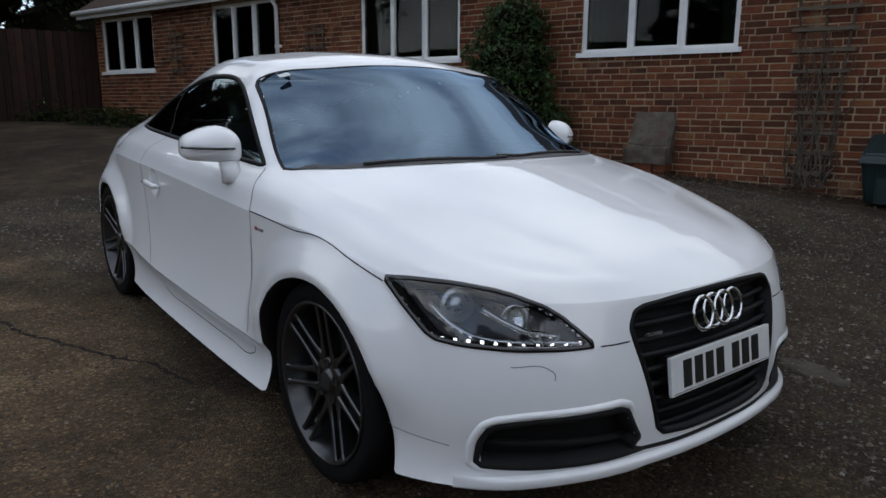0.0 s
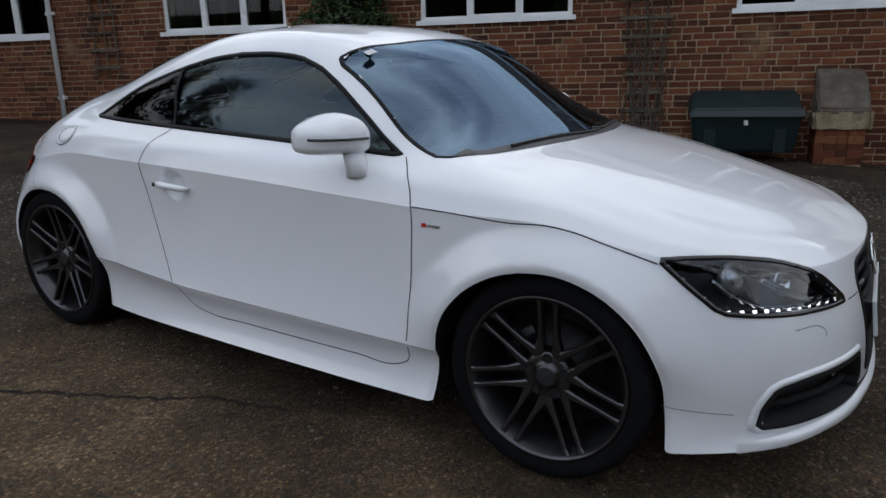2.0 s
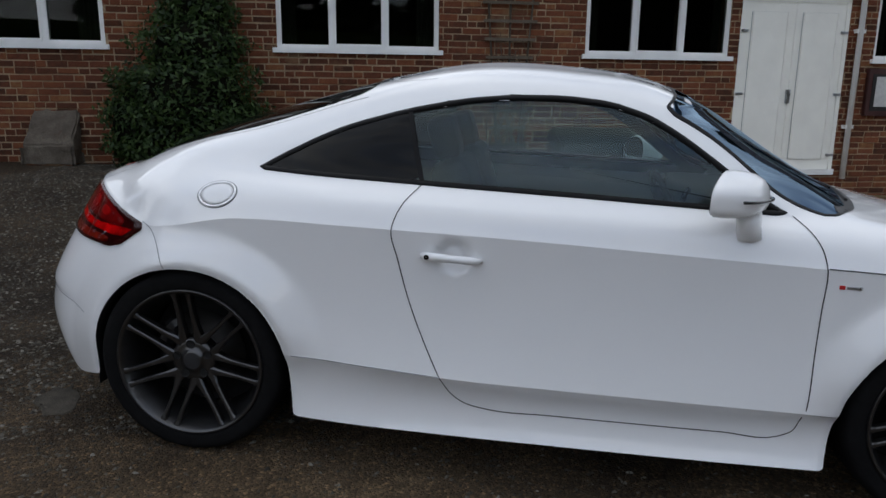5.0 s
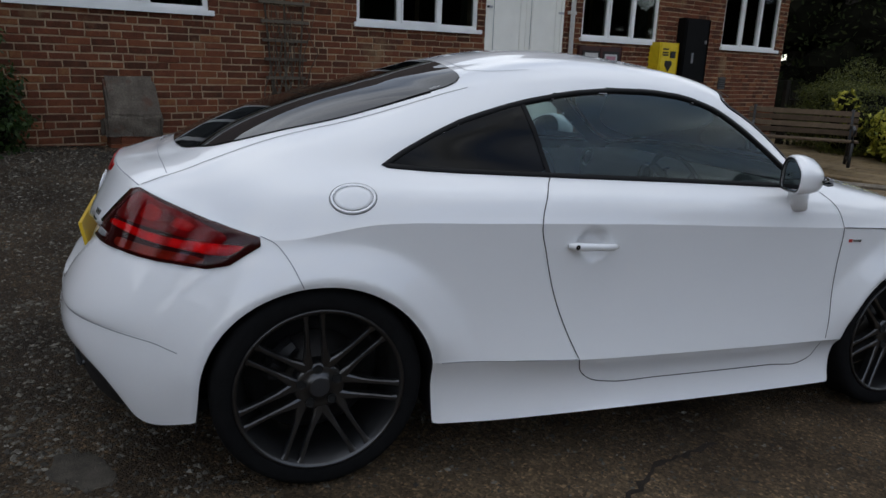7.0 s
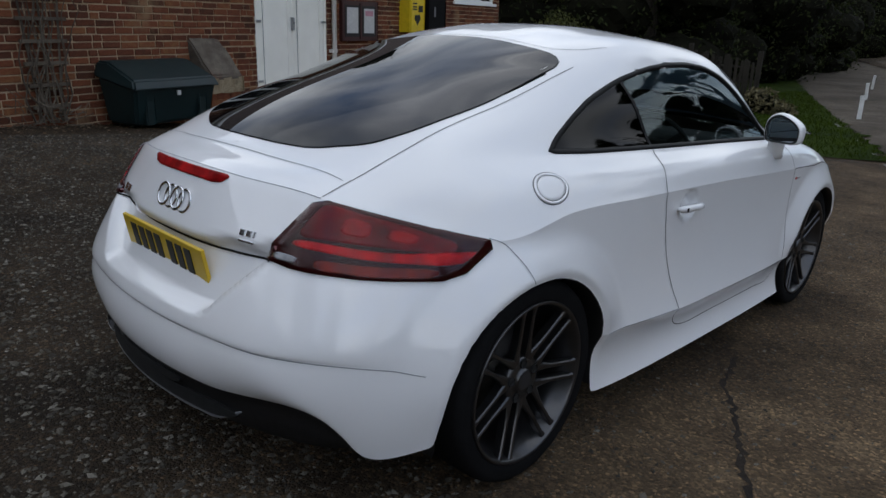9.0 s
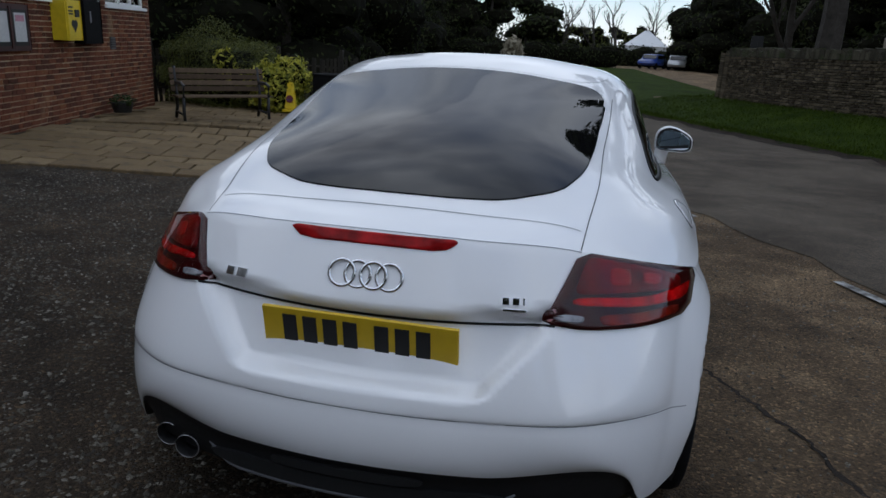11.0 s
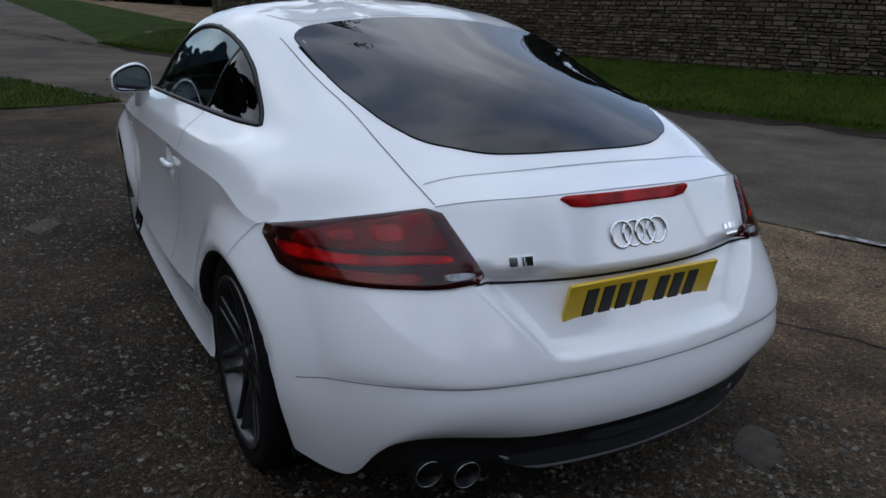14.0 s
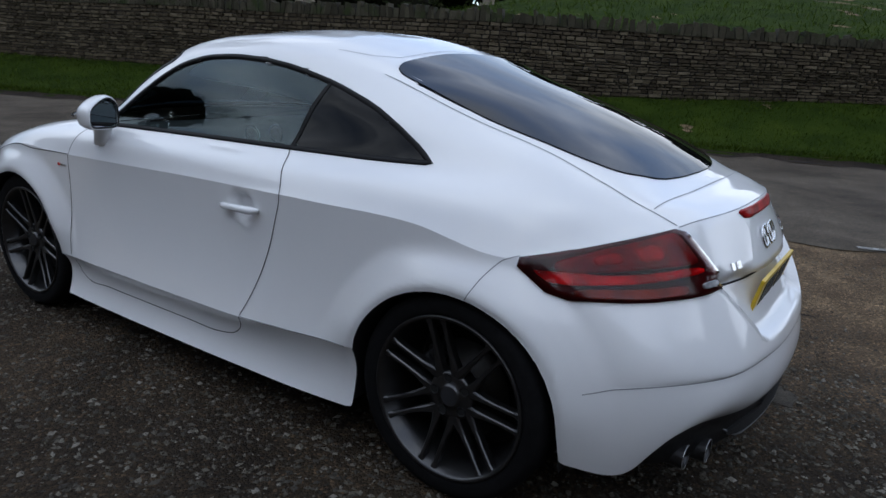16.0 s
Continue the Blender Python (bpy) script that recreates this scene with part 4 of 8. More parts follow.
part("wheel_badge", lathe([(-.03, .03), (-.032, .0)], 20, "y"), SILVER, steer, "round silver wheel badge", True)
for sx in (-.37, .37):
    bm = bmesh.new()
    add_box(bm, -.25, .25, -.27, .27, .40, .56, .06, seg=3)
    seat_ = part("front_seat", bm, SEAT, CAR, "dark sports seat", True, pose(sx, .02, 0))
    bm = bmesh.new()
    add_box(bm, -.24, .24, -.07, .07, .0, .56, .06, seg=3)
    add_box(bm, -.12, .12, -.05, .05, .55, .72, .045, seg=3)
    part("backrest", bm, SEAT, seat_, "", True, pose(0, -.27, .5, 18))

# glass, black trims and seals
for side in (1, -1):
    P, wy = LOOPS["win", side]
    part("window_trim", skin_band(P, .017, wy, .004), TRIM, CAR, "gloss black side window trim", True)
    bm = glass_sheet(inset(P, .015), wy, -.004)
    a, b = frame_of(wy)
    # rear quarter pane behind the post
    pane = part("door_glass", bm, GLASS_SIDE, CAR, "tinted door glass", True)
    pane.visible_shadow = False
    PQ = loop2(mir([(.735, -1.03, .992), (.70, -.88, 1.085), (.66, -.60, 1.19), (.655, -.53, 1.207), (.72, -.50, 1.10), (.795, -.465, .978), (.785, -.85, .987)], side), wy, 90, 1)
    pane = part("quarter_glass", glass_sheet(PQ, wy, .0005, 8), GLASS_QUARTER, CAR, "dark privacy quarter glass", True)
    part("window_post", seam(mir([(.66, -.535, 1.205), (.725, -.505, 1.10), (.80, -.468, .977)], side), wy, .016, .003), TRIM, CAR, "black post between side panes", True)
P, wy = LOOPS["screen"]
part("windscreen_seal", skin_band(P, .011, wy, .003), TRIM, CAR, "black windscreen border")
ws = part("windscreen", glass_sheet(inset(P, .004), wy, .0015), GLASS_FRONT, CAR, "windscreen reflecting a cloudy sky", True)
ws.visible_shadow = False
P, wy = LOOPS["back"]
part("rear_window_seal", skin_band(P, .012, wy, .0015), TRIM, CAR, "black rear window border")
part("rear_window", glass_sheet(inset(P, .003), wy, .0045), GLASS_DARK, CAR, "dark privacy glass rear window", True)
bm = bmesh.new()
add_box(bm, -.5, .5, -1.5, -.72, .93, .95)
part("parcel_shelf", bm, MATTE, CAR)

# cowl and wipers at the foot of the windscreen
cowl = loop2([(0.78, 0.818, 0.94), (0.67, 0.913, 0.95), (0.5, 0.973, 0.957), (0.25, 1.031, 0.97), (0, 1.046, 0.975), (-0.25, 1.031, 0.97), (-0.5, 0.973, 0.957), (-0.67, 0.913, 0.95), (-0.78, 0.818, 0.94), (-0.62, 0.848, 0.96), (-0.4, 0.928, 0.97), (0, 0.983, 0.98), (0.4, 0.928, 0.97), (0.62, 0.848, 0.96)], (0, .3, .95), 120, 1)
rim_ = [onto(p, (0, .3, .95), .003)[0] for p in lift3(cowl, (0, .3, .95), 1.5)]
bm = bmesh.new()
vs_ = [bm.verts.new(p) for p in rim_]
bm.faces.new(vs_)
bmesh.ops.triangulate(bm, faces=bm.faces)
bm.normal_update()
part("scuttle_panel", face_out(bm, (0, .3, .95)), BLACK, CAR, "black plastic scuttle panel")
for x0, x1 in ((.55, -.05), (-.02, -.6)):
    bm = bmesh.new()
    pa = onto((x0, .998 - abs(x0) * .12, .97), (0, .3, .95), .008)[0]
    pts_ = [pa] + [onto((x0 + (x1 - x0) * k / 5, 1.055 - abs(x0 + (x1 - x0) * k / 5) * .18 - .006 * k / 5, 1.0), W_FRONT, .007)[0] for k in range(1, 6)]
    add_tube(bm, pts_, .006, 6)
    wiper = part("wiper", bm, BLACK, CAR, "black windscreen wiper")
    bm = bmesh.new()
    add_tube(bm, [p + Vector((0, -.01, .002)) for p in pts_[2:]], .004, 5)
    part("blade", bm, RUBBER, wiper)
bm = skin_patch(loop2([(.605, .36, 1.265), (.56, .365, 1.275), (.558, .385, 1.262), (.603, .38, 1.25)], W_FRONT, 24, 0), W_FRONT, .008, 2, 0)
part("tax_sticker", bm, STICKER, CAR, "pale paper sticker on the windscreen")

# panel joints
MIDGAP = plain("grey_seam", (0.12, 0.125, 0.13), 0.7)
def add_seam(name, pts, way, w=.004, mat=GAP, parent=CAR, dense=48):
    return part(name, seam(pts, way, w, .0012, dense), mat, parent, "", True)


for side in (1, -1):
    S = (side, 0, 0)
    door = PANELS["door_right" if side > 0 else "door_left"]
    add_seam("door_gap", [(.9 * side, y, z) for y, z in DOOR], S, .0036, GAP, door, 120)
    add_seam("bonnet_gap", [(.9 * side, y, z) for y, z in HOODLINE], (side, 0, .35), .004, GAP, CAR)
    add_seam("sill_seam", [(.9 * side, -.37, .376), (.9 * side, -.6, .389), (.9 * side, -.866, .404)], S, .003, SOFTGAP, CAR)
    add_seam("arch_seam", [(.9 * side, .775, .354), (.9 * side, .85, .352)], S, .003, SOFTGAP, CAR)
    add_seam("bumper_seam", [(.9 * side, -1.412, .803), (.9 * side, -1.374, .787), (.9 * side, -1.342, .75), (.9 * side, -1.298, .668)], S, .003, SOFTGAP, CAR)
    add_seam("bumper_line", [(.88 * side, 1.572, .325), (.87 * side, 1.66, .318), (.82 * side, 1.76, .312)], (side, .5, 0), .003, SOFTGAP, CAR)
    add_seam("tailgate_gap", [(.575 * side, -.70, 1.245), (.572 * side, -.95, 1.17), (.56 * side, -1.2, 1.09), (.555 * side, -1.45, 1.01), (.54 * side, -1.62, .955), (.528 * side, -1.735, .897)], (.15 * side, -.3, .95), .003, MIDGAP, CAR)
    add_seam("roof_gap", [(.55 * side, -.46, 1.30), (.50 * side, -.60, 1.30), (.44 * side, -.655, 1.30)], (.1 * side, -.2, .97), .003, SOFTGAP, CAR)
    add_seam("lamp_gap", [(.462 * side, 1.962, .592), (.42 * side, 1.975, .592), (.372 * side, 1.985, .594)], (.2 * side, .97, 0), .004, GAP, CAR)
    add_seam("washer_cover", [(.70 * side, 1.9, .548), (.62 * side, 1.95, .545), (.60 * side, 1.95, .53), (.60 * side, 1.95, .515)], W_FOG if side > 0 else wayof(W_FOG, -1), .003, SOFTGAP, CAR)
add_seam("roof_gap", [(-.44, -.655, 1.30), (-.2, -.645, 1.32), (0, -.64, 1.33), (.2, -.645, 1.32), (.44, -.655, 1.30)], (0, -.2, .97), .003, SOFTGAP, CAR)
add_seam("spoiler_seam", [(-.52, -1.665, .95), (-.25, -1.69, .955), (0, -1.695, .955), (.25, -1.69, .955), (.52, -1.665, .95)], (0, -.2, .97), .003, SOFTGAP, CAR)
add_seam("tailgate_lip", [(-.53, -1.742, .893), (-.25, -1.816, .909), (0, -1.83, .913), (.25, -1.816, .909), (.53, -1.742, .893)], (0, -.7, .7), .004, SOFTGAP, CAR)
# dark strip paints the tailgate joint and the shade below its lip
part("tailgate_base", seam([(x, -2, .756 - .0275 * (1 - (x / .485) ** 2)) for x in (-.485, -.4, -.3, -.15, 0, .15, .3, .4, .485)], (0, -1, .2), .0065, .003, 60), MATTE, PANELS["tailgate"], "dark strip for the gap and shade under the tailgate", True)
add_seam("bumper_ridge", [(-.855, -1.585, .466), (-.74, -1.82, .5), (-.5, -1.97, .507), (-.2, -2.02, .504), (0, -2.02, .503), (.2, -2.02, .504), (.5, -1.97, .507), (.74, -1.82, .5), (.855, -1.585, .466)], (0, -1, 0), .0028, SOFTGAP, CAR, 80)

# ---- lamps, grille, badges, mirrors, wheels ----
RED_CELL = red_lens("red_cell", (.58, .014, .016), .35, .1)
SMOKED = glass("smoked_red_cover", (.97, .62, .62), 1.42)
REVERSE = plain("clear_lamp", (.3, .3, .32), .25, metal=.3, var=.3, scale=60)
GRILLEBLACK = plain("grille_plastic", (.007, .007, .008), .5, var=.2, spec=.2)
LAMPBACK = plain("dark_lamp_housing", (.045, .047, .052), .3, metal=.4, var=.2)
for side in (1, -1):
    P, wy = LOOPS["lamp", side]
    lamp = part("headlight", skin_patch(inset(P, .004), wy, -.055, 8, 0), LAMPBACK, CAR, "clear headlight with chrome trim over a row of small lamps", True)
    part("lamp_surround", skin_band(inset(P, -.003), .014, wy, .0035, .045), GLOSSBLACK, lamp, "black headlight surround", True)
    pr = onto((.745 * side, 1.70, .69), wy, -.032)[0]
    bm = lathe([(-.02, .04), (.0, .047), (.006, .044), (.004, .036), (.016, .03), (.024, .018), (.027, 0.001)], 28, "y")
    part("projector", bm, SILVER, lamp, "round projector lamp", True, Matrix.Translation(pr) @ Vector(wy).to_track_quat("Y", "Z").to_matrix().to_4x4())
    pr = onto((.63 * side, 1.81, .665), wy, -.035)[0]
    bm = lathe([(-.02, .034), (.0, .038), (.004, .03), (-.01, .012), (-.012, .001)], 24, "y")
    part("reflector", bm, CHROME, lamp, "chrome reflector", True, Matrix.Translation(pr) @ Vector(wy).to_track_quat("Y", "Z").to_matrix().to_4x4())
    for pts_, rr in (([(.80, 1.655, .69), (.785, 1.72, .65), (.745, 1.80, .622), (.66, 1.87, .612), (.56, 1.925, .61), (.51, 1.945, .605)], .008),
                     ([(.715, 1.775, .69), (.675, 1.815, .658), (.63, 1.855, .634), (.56, 1.91, .622)], .011)):
        bm = bmesh.new()
        C = hermite(mir(pts_, side), 6, sym=False)
        add_tube(bm, [onto(p, wy, -.016)[0] for p in C], rr, 8)
        part("chrome_trim", bm, CHROME, lamp, "curved chrome trim", True)
    LED = plain("daytime_lamp_%d" % side, (0.8, 0.82, 0.85), 0.2)
    LEDB = LED.node_tree.nodes["Principled BSDF"]
    LEDB.inputs["Emission Color"].default_value = (1.0, 0.98, 0.95, 1)
    LEDB.inputs["Emission Strength"].default_value = 2.4
    for k in range(12):
        t = k / 11
        p = onto(((.80 - .30 * t - .02 * t * t) * side, 1.715 + .245 * t - .02 * t * (1 - t), .607 - .008 * math.sin(t * 3)), wy, -.012)[0]
        part("running_lamp", box_bm(-.0046, .0046, -.003, .003, -.0042, .0042, .0012), LED, lamp, "small white running lamp", False, Matrix.Translation(p) @ Vector(wy).to_track_quat("Y", "Z").to_matrix().to_4x4())
    lens = part("lens", skin_patch(P, wy, .002, 8, 0), GLASS_LENS, lamp, "clear lens", True)
    lens.visible_shadow = False

    # tail lamps
    P, wy = LOOPS["tail", side]
    tail = part("tail_light", skin_patch(P, wy, .004, 8, .006), RED_DARK, CAR, "smoked red tail light", True)
    def tail_bit(name, pts, mat, off, label=""):
        part(name, skin_patch(loop2(mir(pts, side), wy, 60, 1), wy, off, 4, .002), mat, tail, label, True)
    tail_bit("brake_lamp", [(.815, -1.50, .795), (.72, -1.60, .834), (.62, -1.69, .864), (.545, -1.735, .882), (.525, -1.775, .83), (.515, -1.80, .796), (.62, -1.71, .786), (.72, -1.62, .776), (.815, -1.53, .768)], RED, .0048, "red upper lens")
    for cell in ([(.745, -1.58, .812), (.69, -1.625, .826), (.68, -1.64, .80), (.74, -1.59, .788)], [(.655, -1.66, .836), (.60, -1.70, .85), (.592, -1.715, .808), (.65, -1.67, .798)]):
        tail_bit("brake_cell", cell, RED_CELL, .0056, "brighter red lamp cell")
    # unlit bar: its retroreflected brightness is put into the red
    tail_bit("light_bar", [(.852, -1.46, .777), (.825, -1.51, .762), (.68, -1.68, .770), (.52, -1.805, .790), (.51, -1.82, .774), (.68, -1.69, .748), (.83, -1.515, .738)], RED_BRIGHT, .0064, "bright red light bar")
    tail_bit("indicator", [(.80, -1.555, .73), (.68, -1.71, .737), (.58, -1.79, .746), (.59, -1.80, .722), (.70, -1.70, .711), (.80, -1.56, .708)], AMBER, .0058, "dark amber indicator lens")
    tail_bit("reversing_lamp", [(.548, -1.822, .748), (.495, -1.86, .758), (.49, -1.872, .743), (.548, -1.838, .734)], REVERSE, .0092, "clear reversing lamp")
    cover = part("lens_cover", skin_patch(P, wy, .0085, 8, .007), SMOKED, tail, "glossy smoked cover", True)
    cover.visible_shadow = False

    # mirror
    def oval(a, b, y, n=36, e=.74):
        out = []
        for j in range(n):
            v = 2 * math.pi * j / n
            cx_, cz_ = math.copysign(abs(math.cos(v)) ** e, math.cos(v)), math.copysign(abs(math.sin(v)) ** e, math.sin(v))
            if cz_ < 0:
                cx_, cz_ = math.copysign(abs(math.cos(v)) ** .42, math.cos(v)), math.copysign(abs(math.sin(v)) ** .5, math.sin(v))
            x = a * cx_
            high = 1.16 - .42 * sstep(-.35, 1.0, cx_)
            out.append(Vector((x * side, y - .05 * (x / .1), b * cz_ * (.74 if cz_ < 0 else high) + .004 * (x / .1))))
        return out


    rings = [oval(0.0792, .057, -.05), oval(0.0810, .059, -.058), oval(0.0864, .065, -.062), oval(0.0909, .070, -.056), oval(0.0927, .072, -.03), oval(0.0909, .070, .0), oval(0.0837, .064, .03), oval(0.0702, .052, .054), oval(0.0450, .034, .070), oval(0.0180, .013, .077)]
    mirror = part("door_mirror", rings_bm(rings), PAINT, CAR, "white door mirror", True, Matrix.Translation((.93 * side, .487, 1.002)))
    bm = rings_bm([oval(0.0796, .0575, -.057), oval(0.0756, .0535, -.0555)])
    part("mirror_pane", bm, MIRROR, mirror, "mirror glass")
    part("mirror_rim", rings_bm([oval(0.0859, .0645, -.0628), oval(0.0833, .0615, -.0645), oval(0.0792, .057, -.0595)], False), BLACK, mirror, "black rim round the glass", True)
    bm = bmesh.new()
    add_tube(bm, [((.092 * math.cos(a)) * side, .066 * math.sin(a) - .046 * math.cos(a) + .006, 0.0) for a in [0.1 + 2.2 * k / 10 for k in range(11)]], .0045, 6)
    strip = part("mirror_lamp", bm, GLOSSBLACK, mirror, "dark indicator strip", True, pose(.012 * side, .012, .004))
    bm = bmesh.new()
    add_tube(bm, [(-.055 * side, .05, -.12), (-.05 * side, .046, -.085), (-.045 * side, .04, -.045)], [.04, .035, .037], 16)
    part("mirror_arm", bm, PAINT, mirror, "white mirror arm", True)

    # door handle, badge and filler flap
    bm = bmesh.new()
    hp_ = [onto((.92 * side, -.445 + .19 * k / 8, .769 - .006 * k / 8), (side, 0, 0))[0] for k in range(9)]
    hx = max(abs(p.x) for p in (hp_[0], hp_[-1]))
    add_tube(bm, [(side * (hx + (.008 if k in (0, 8) else (.018 if k in (1, 7) else .021))), hp_[k].y, hp_[k].z) for k in range(9)], [.008, .0135, .014, .0135, .0125, .0125, .013, .012, .007], 12)
    hd = part("handle", bm, PAINT, PANELS["door_right" if side > 0 else "door_left"], "white door handle", True)
    if side > 0:
        bm = lathe([(.0, .001), (.0, .0085)], 16, "x")
        part("lock", bm, GLOSSBLACK, CAR, "black key lock", False, pose(hx + .0355, -.425, .770))
    p, n = onto((.9 * side, .833, .755), (side, 0, 0))
    part("red_badge", box_bm(-.002, .002, -.008, .008, -.006, .006, .001), RED_BADGE, CAR, "small red badge", False, pose(p.x + .001 * side, .812 if side > 0 else .848, p.z))
    part("chrome_badge", box_bm(-.002, .002, -.022, .022, -.0045, .0045, .001), SILVER, CAR, "small chrome badge", False, pose(p.x + .001 * side, .847 if side > 0 else .813, p.z))
W_CAP = (1, -.1, .55)
cap_loop = loop2([(.84, -1.144 + .073 * math.cos(2 * math.pi * k / 24), .911 + .062 * math.sin(2 * math.pi * k / 24)) for k in range(24)], W_CAP, 60, 1)
flap = part("fuel_flap", skin_patch(inset(cap_loop, .013), W_CAP, .0035, 4, .003), PAINT, CAR, "white round fuel flap", True)
part("fuel_gap", skin_band(cap_loop, .003, W_CAP, .003), MIDGAP, flap, "thin grey joint", True)
part("fuel_ring", skin_band(inset(cap_loop, .003), .0085, W_CAP, .0045), plain("pale_ring", (.9, .9, .92), .2, metal=.35, var=.03), flap, "pale polished ring", True)
part("fuel_gap", skin_band(inset(cap_loop, .0118), .0026, W_CAP, .0042), GAP, flap, "dark joint round the flap", True)

# grille
P, wy = LOOPS["grille"]
grille = part("grille", skin_patch(P, wy, -.05, 8, 0), MATTE, CAR, "black front grille", True)
part("grille_frame", skin_band(P, .016, wy, .003, .035), GRILLEBLACK, grille, "gloss black grille frame", True)
a_, b_ = frame_of(wy)
for k in range(9):
    z = .335 + .042 * k
    v = Vector((0, 0, z)).dot(b_)
    us = [u for u in np.linspace(-.4, .4, 161) if inside(P, u, v)]
    if len(us) < 4:
        continue
    bm = bmesh.new()
    add_tube(bm, [onto(a_ * u + b_ * v + Vector((0, 2.0, 0)), wy, -.02)[0] for u in np.linspace(us[0], us[-1], 15)], .010, 8)
    part("grille_bar", bm, GRILLEBLACK, grille, "", True)
p = onto((.275, 2, .598), wy, .0)[0]
part("grille_badge", box_bm(-.03, .03, -.003, .003, -.004, .004, .001), SILVER, grille, "small silver badge", False, pose(p.x, p.y - .008, p.z, 0, 0, -8))


def ring_row(r, d, mid, tilt, tube):
    for k in range(4):
        prof = [(math.cos(t) * tube * .7, r + math.sin(t) * tube) for t in [2 * math.pi * j / 10 for j in range(11)]]
        part("badge_ring", lathe(prof, 36, "y"), CHROME, CAR, "chrome ring", True, mid @ pose((k - 1.5) * d, (.002 if k % 2 else 0), 0))


ring_row(.047, .0525, pose(0, 2.012, .628, 14), 0, .0065)
ring_row(.034, .042, pose(0, onto((0, -2, .813), (0, -1, 0))[0].y - .004, .813, -20), 0, .005)


def plate(m, mat, label):
    pl_ = part("number_plate", box_bm(-.26, .26, -.006, .006, -.0555, .0555, .003), mat, CAR, label, False, m)
    x = -.185
    for k in range(7):
        part("plate_mark", box_bm(x - .0185, x + .0185, -.0085, -.004, -.0385, .0385), INK, pl_, "")
        x += .0545 if k != 3 else .083
    part("plate_border", box_bm(-.252, .252, -.0075, -.004, -.0495, -.0482), INK, pl_, "")
    return pl_


plate(pose(0, 2.043, .482, -9.5, 0, 180), PLATE_W, "white number plate with dark characters")
plate(pose(0, -1.932, .663, 12, 0, 0), PLATE_Y, "yellow number plate with dark characters")
part("plate_rest", box_bm(-.24, .24, 1.985, 2.035, .45, .53, .004), BLACK, CAR, "black plate holder")
for x, w in ((-.385, .012), (-.36, .004), (-.345, .012)):
    p, n = onto((x, -2, .775), (0, -1, 0))
    part("chrome_letter", box_bm(-w, w, -.003, .003, -.012, .012, .001), CHROME, CAR, "chrome letter block", False, pose(p.x, p.y - .001, p.z, -24, 0, 10 * (1 if x > 0 else -1)))
for x, w in ((.36, .009), (.385, .009), (.404, .003)):
    p, n = onto((x, -2, .782), (0, -1, 0))
    part("chrome_letter", box_bm(-w, w, -.003, .003, -.009, .009, .001), CHROME, CAR, "chrome letter block", False, pose(p.x, p.y - .001, p.z, -24, 0, 10))
p, n = onto((.384, -2, .762), (0, -1, 0))
part("chrome_underline", box_bm(-.03, .03, -.003, .003, -.003, .003, .001), CHROME, CAR, "chrome underline", False, pose(p.x, p.y - .001, p.z, -24, 0, 10))
# high brake light under the tail lip
W_BL = (0, -.8, .3)
lp = loop2([(.235, -1.81, .905), (.1, -1.83, .908), (-.1, -1.83, .908), (-.235, -1.81, .905), (-.19, -1.85, .882), (0, -1.86, .885), (.19, -1.85, .882)], W_BL, 80, 1)
part("high_brake_light", skin_patch(lp, W_BL, .004, 3, .003), RED_CELL, CAR, "red high brake light", True)

# front intakes
def ridge(p, wy, o_):
    """A point of the intake's ridge, which sinks away along its foot and its inner end."""
    q = onto(p, wy, 0.0)[0]
    f_ = max(sstep(.3, .37, q.z), sstep(.69, .73, abs(q.x)) * sstep(.23, .28, q.z)) * sstep(.33, .42, abs(q.x))
    return onto(p, wy, -.004 + (o_ + .004) * f_)[0]


for side in (1, -1):
    P, wy = LOOPS["fog", side]
    fog = part("air_intake", skin_patch(P, wy, -.07, 6, 0), MATTE, CAR, "black lower air intake", True)
    part("intake_lip", skin_band(inset(P, -.003), .016, wy, .003, .05), MATTE, fog, "", True)
    # raised white surround of the intake
    Q_ = inset(P, -.026)
    rings = [[ridge(p, wy, o_) for p in lift3(inset(Q_, d_), wy, 2.0)] for d_, o_ in ((0, -.003), (.005, .004), (.010, .0075), (.016, .0075), (.022, .004), (.0265, -.004))]
    bm = rings_bm(rings, False)
    bm.normal_update()
    part("intake_surround", face_out(bm, wy), PAINT, fog, "white raised surround", True)
    a_, b_ = frame_of(wy)
    for z in (.315,):
        v = Vector((0, 0, z)).dot(b_)
        us = [u for u in np.linspace(P[:, 0].min(), P[:, 0].max(), 120) if inside(P, u, v)]
        bm = bmesh.new()
        add_tube(bm, [onto(a_ * u + b_ * v + Vector(wy).normalized() * 2.0, wy, -.04)[0] for u in np.linspace(us[0], us[-1], 9)], .011, 6)
        part("intake_bar", bm, MATTE, fog, "", True)

# front splitter blade under the bumper
HALF = [Vector(p) for p in LINES[0][:int(3.4 * PER):3]]
BLADE = [Vector((-p.x, p.y, p.z)) for p in HALF[:0:-1]] + HALF
bm = bmesh.new()
prev = None
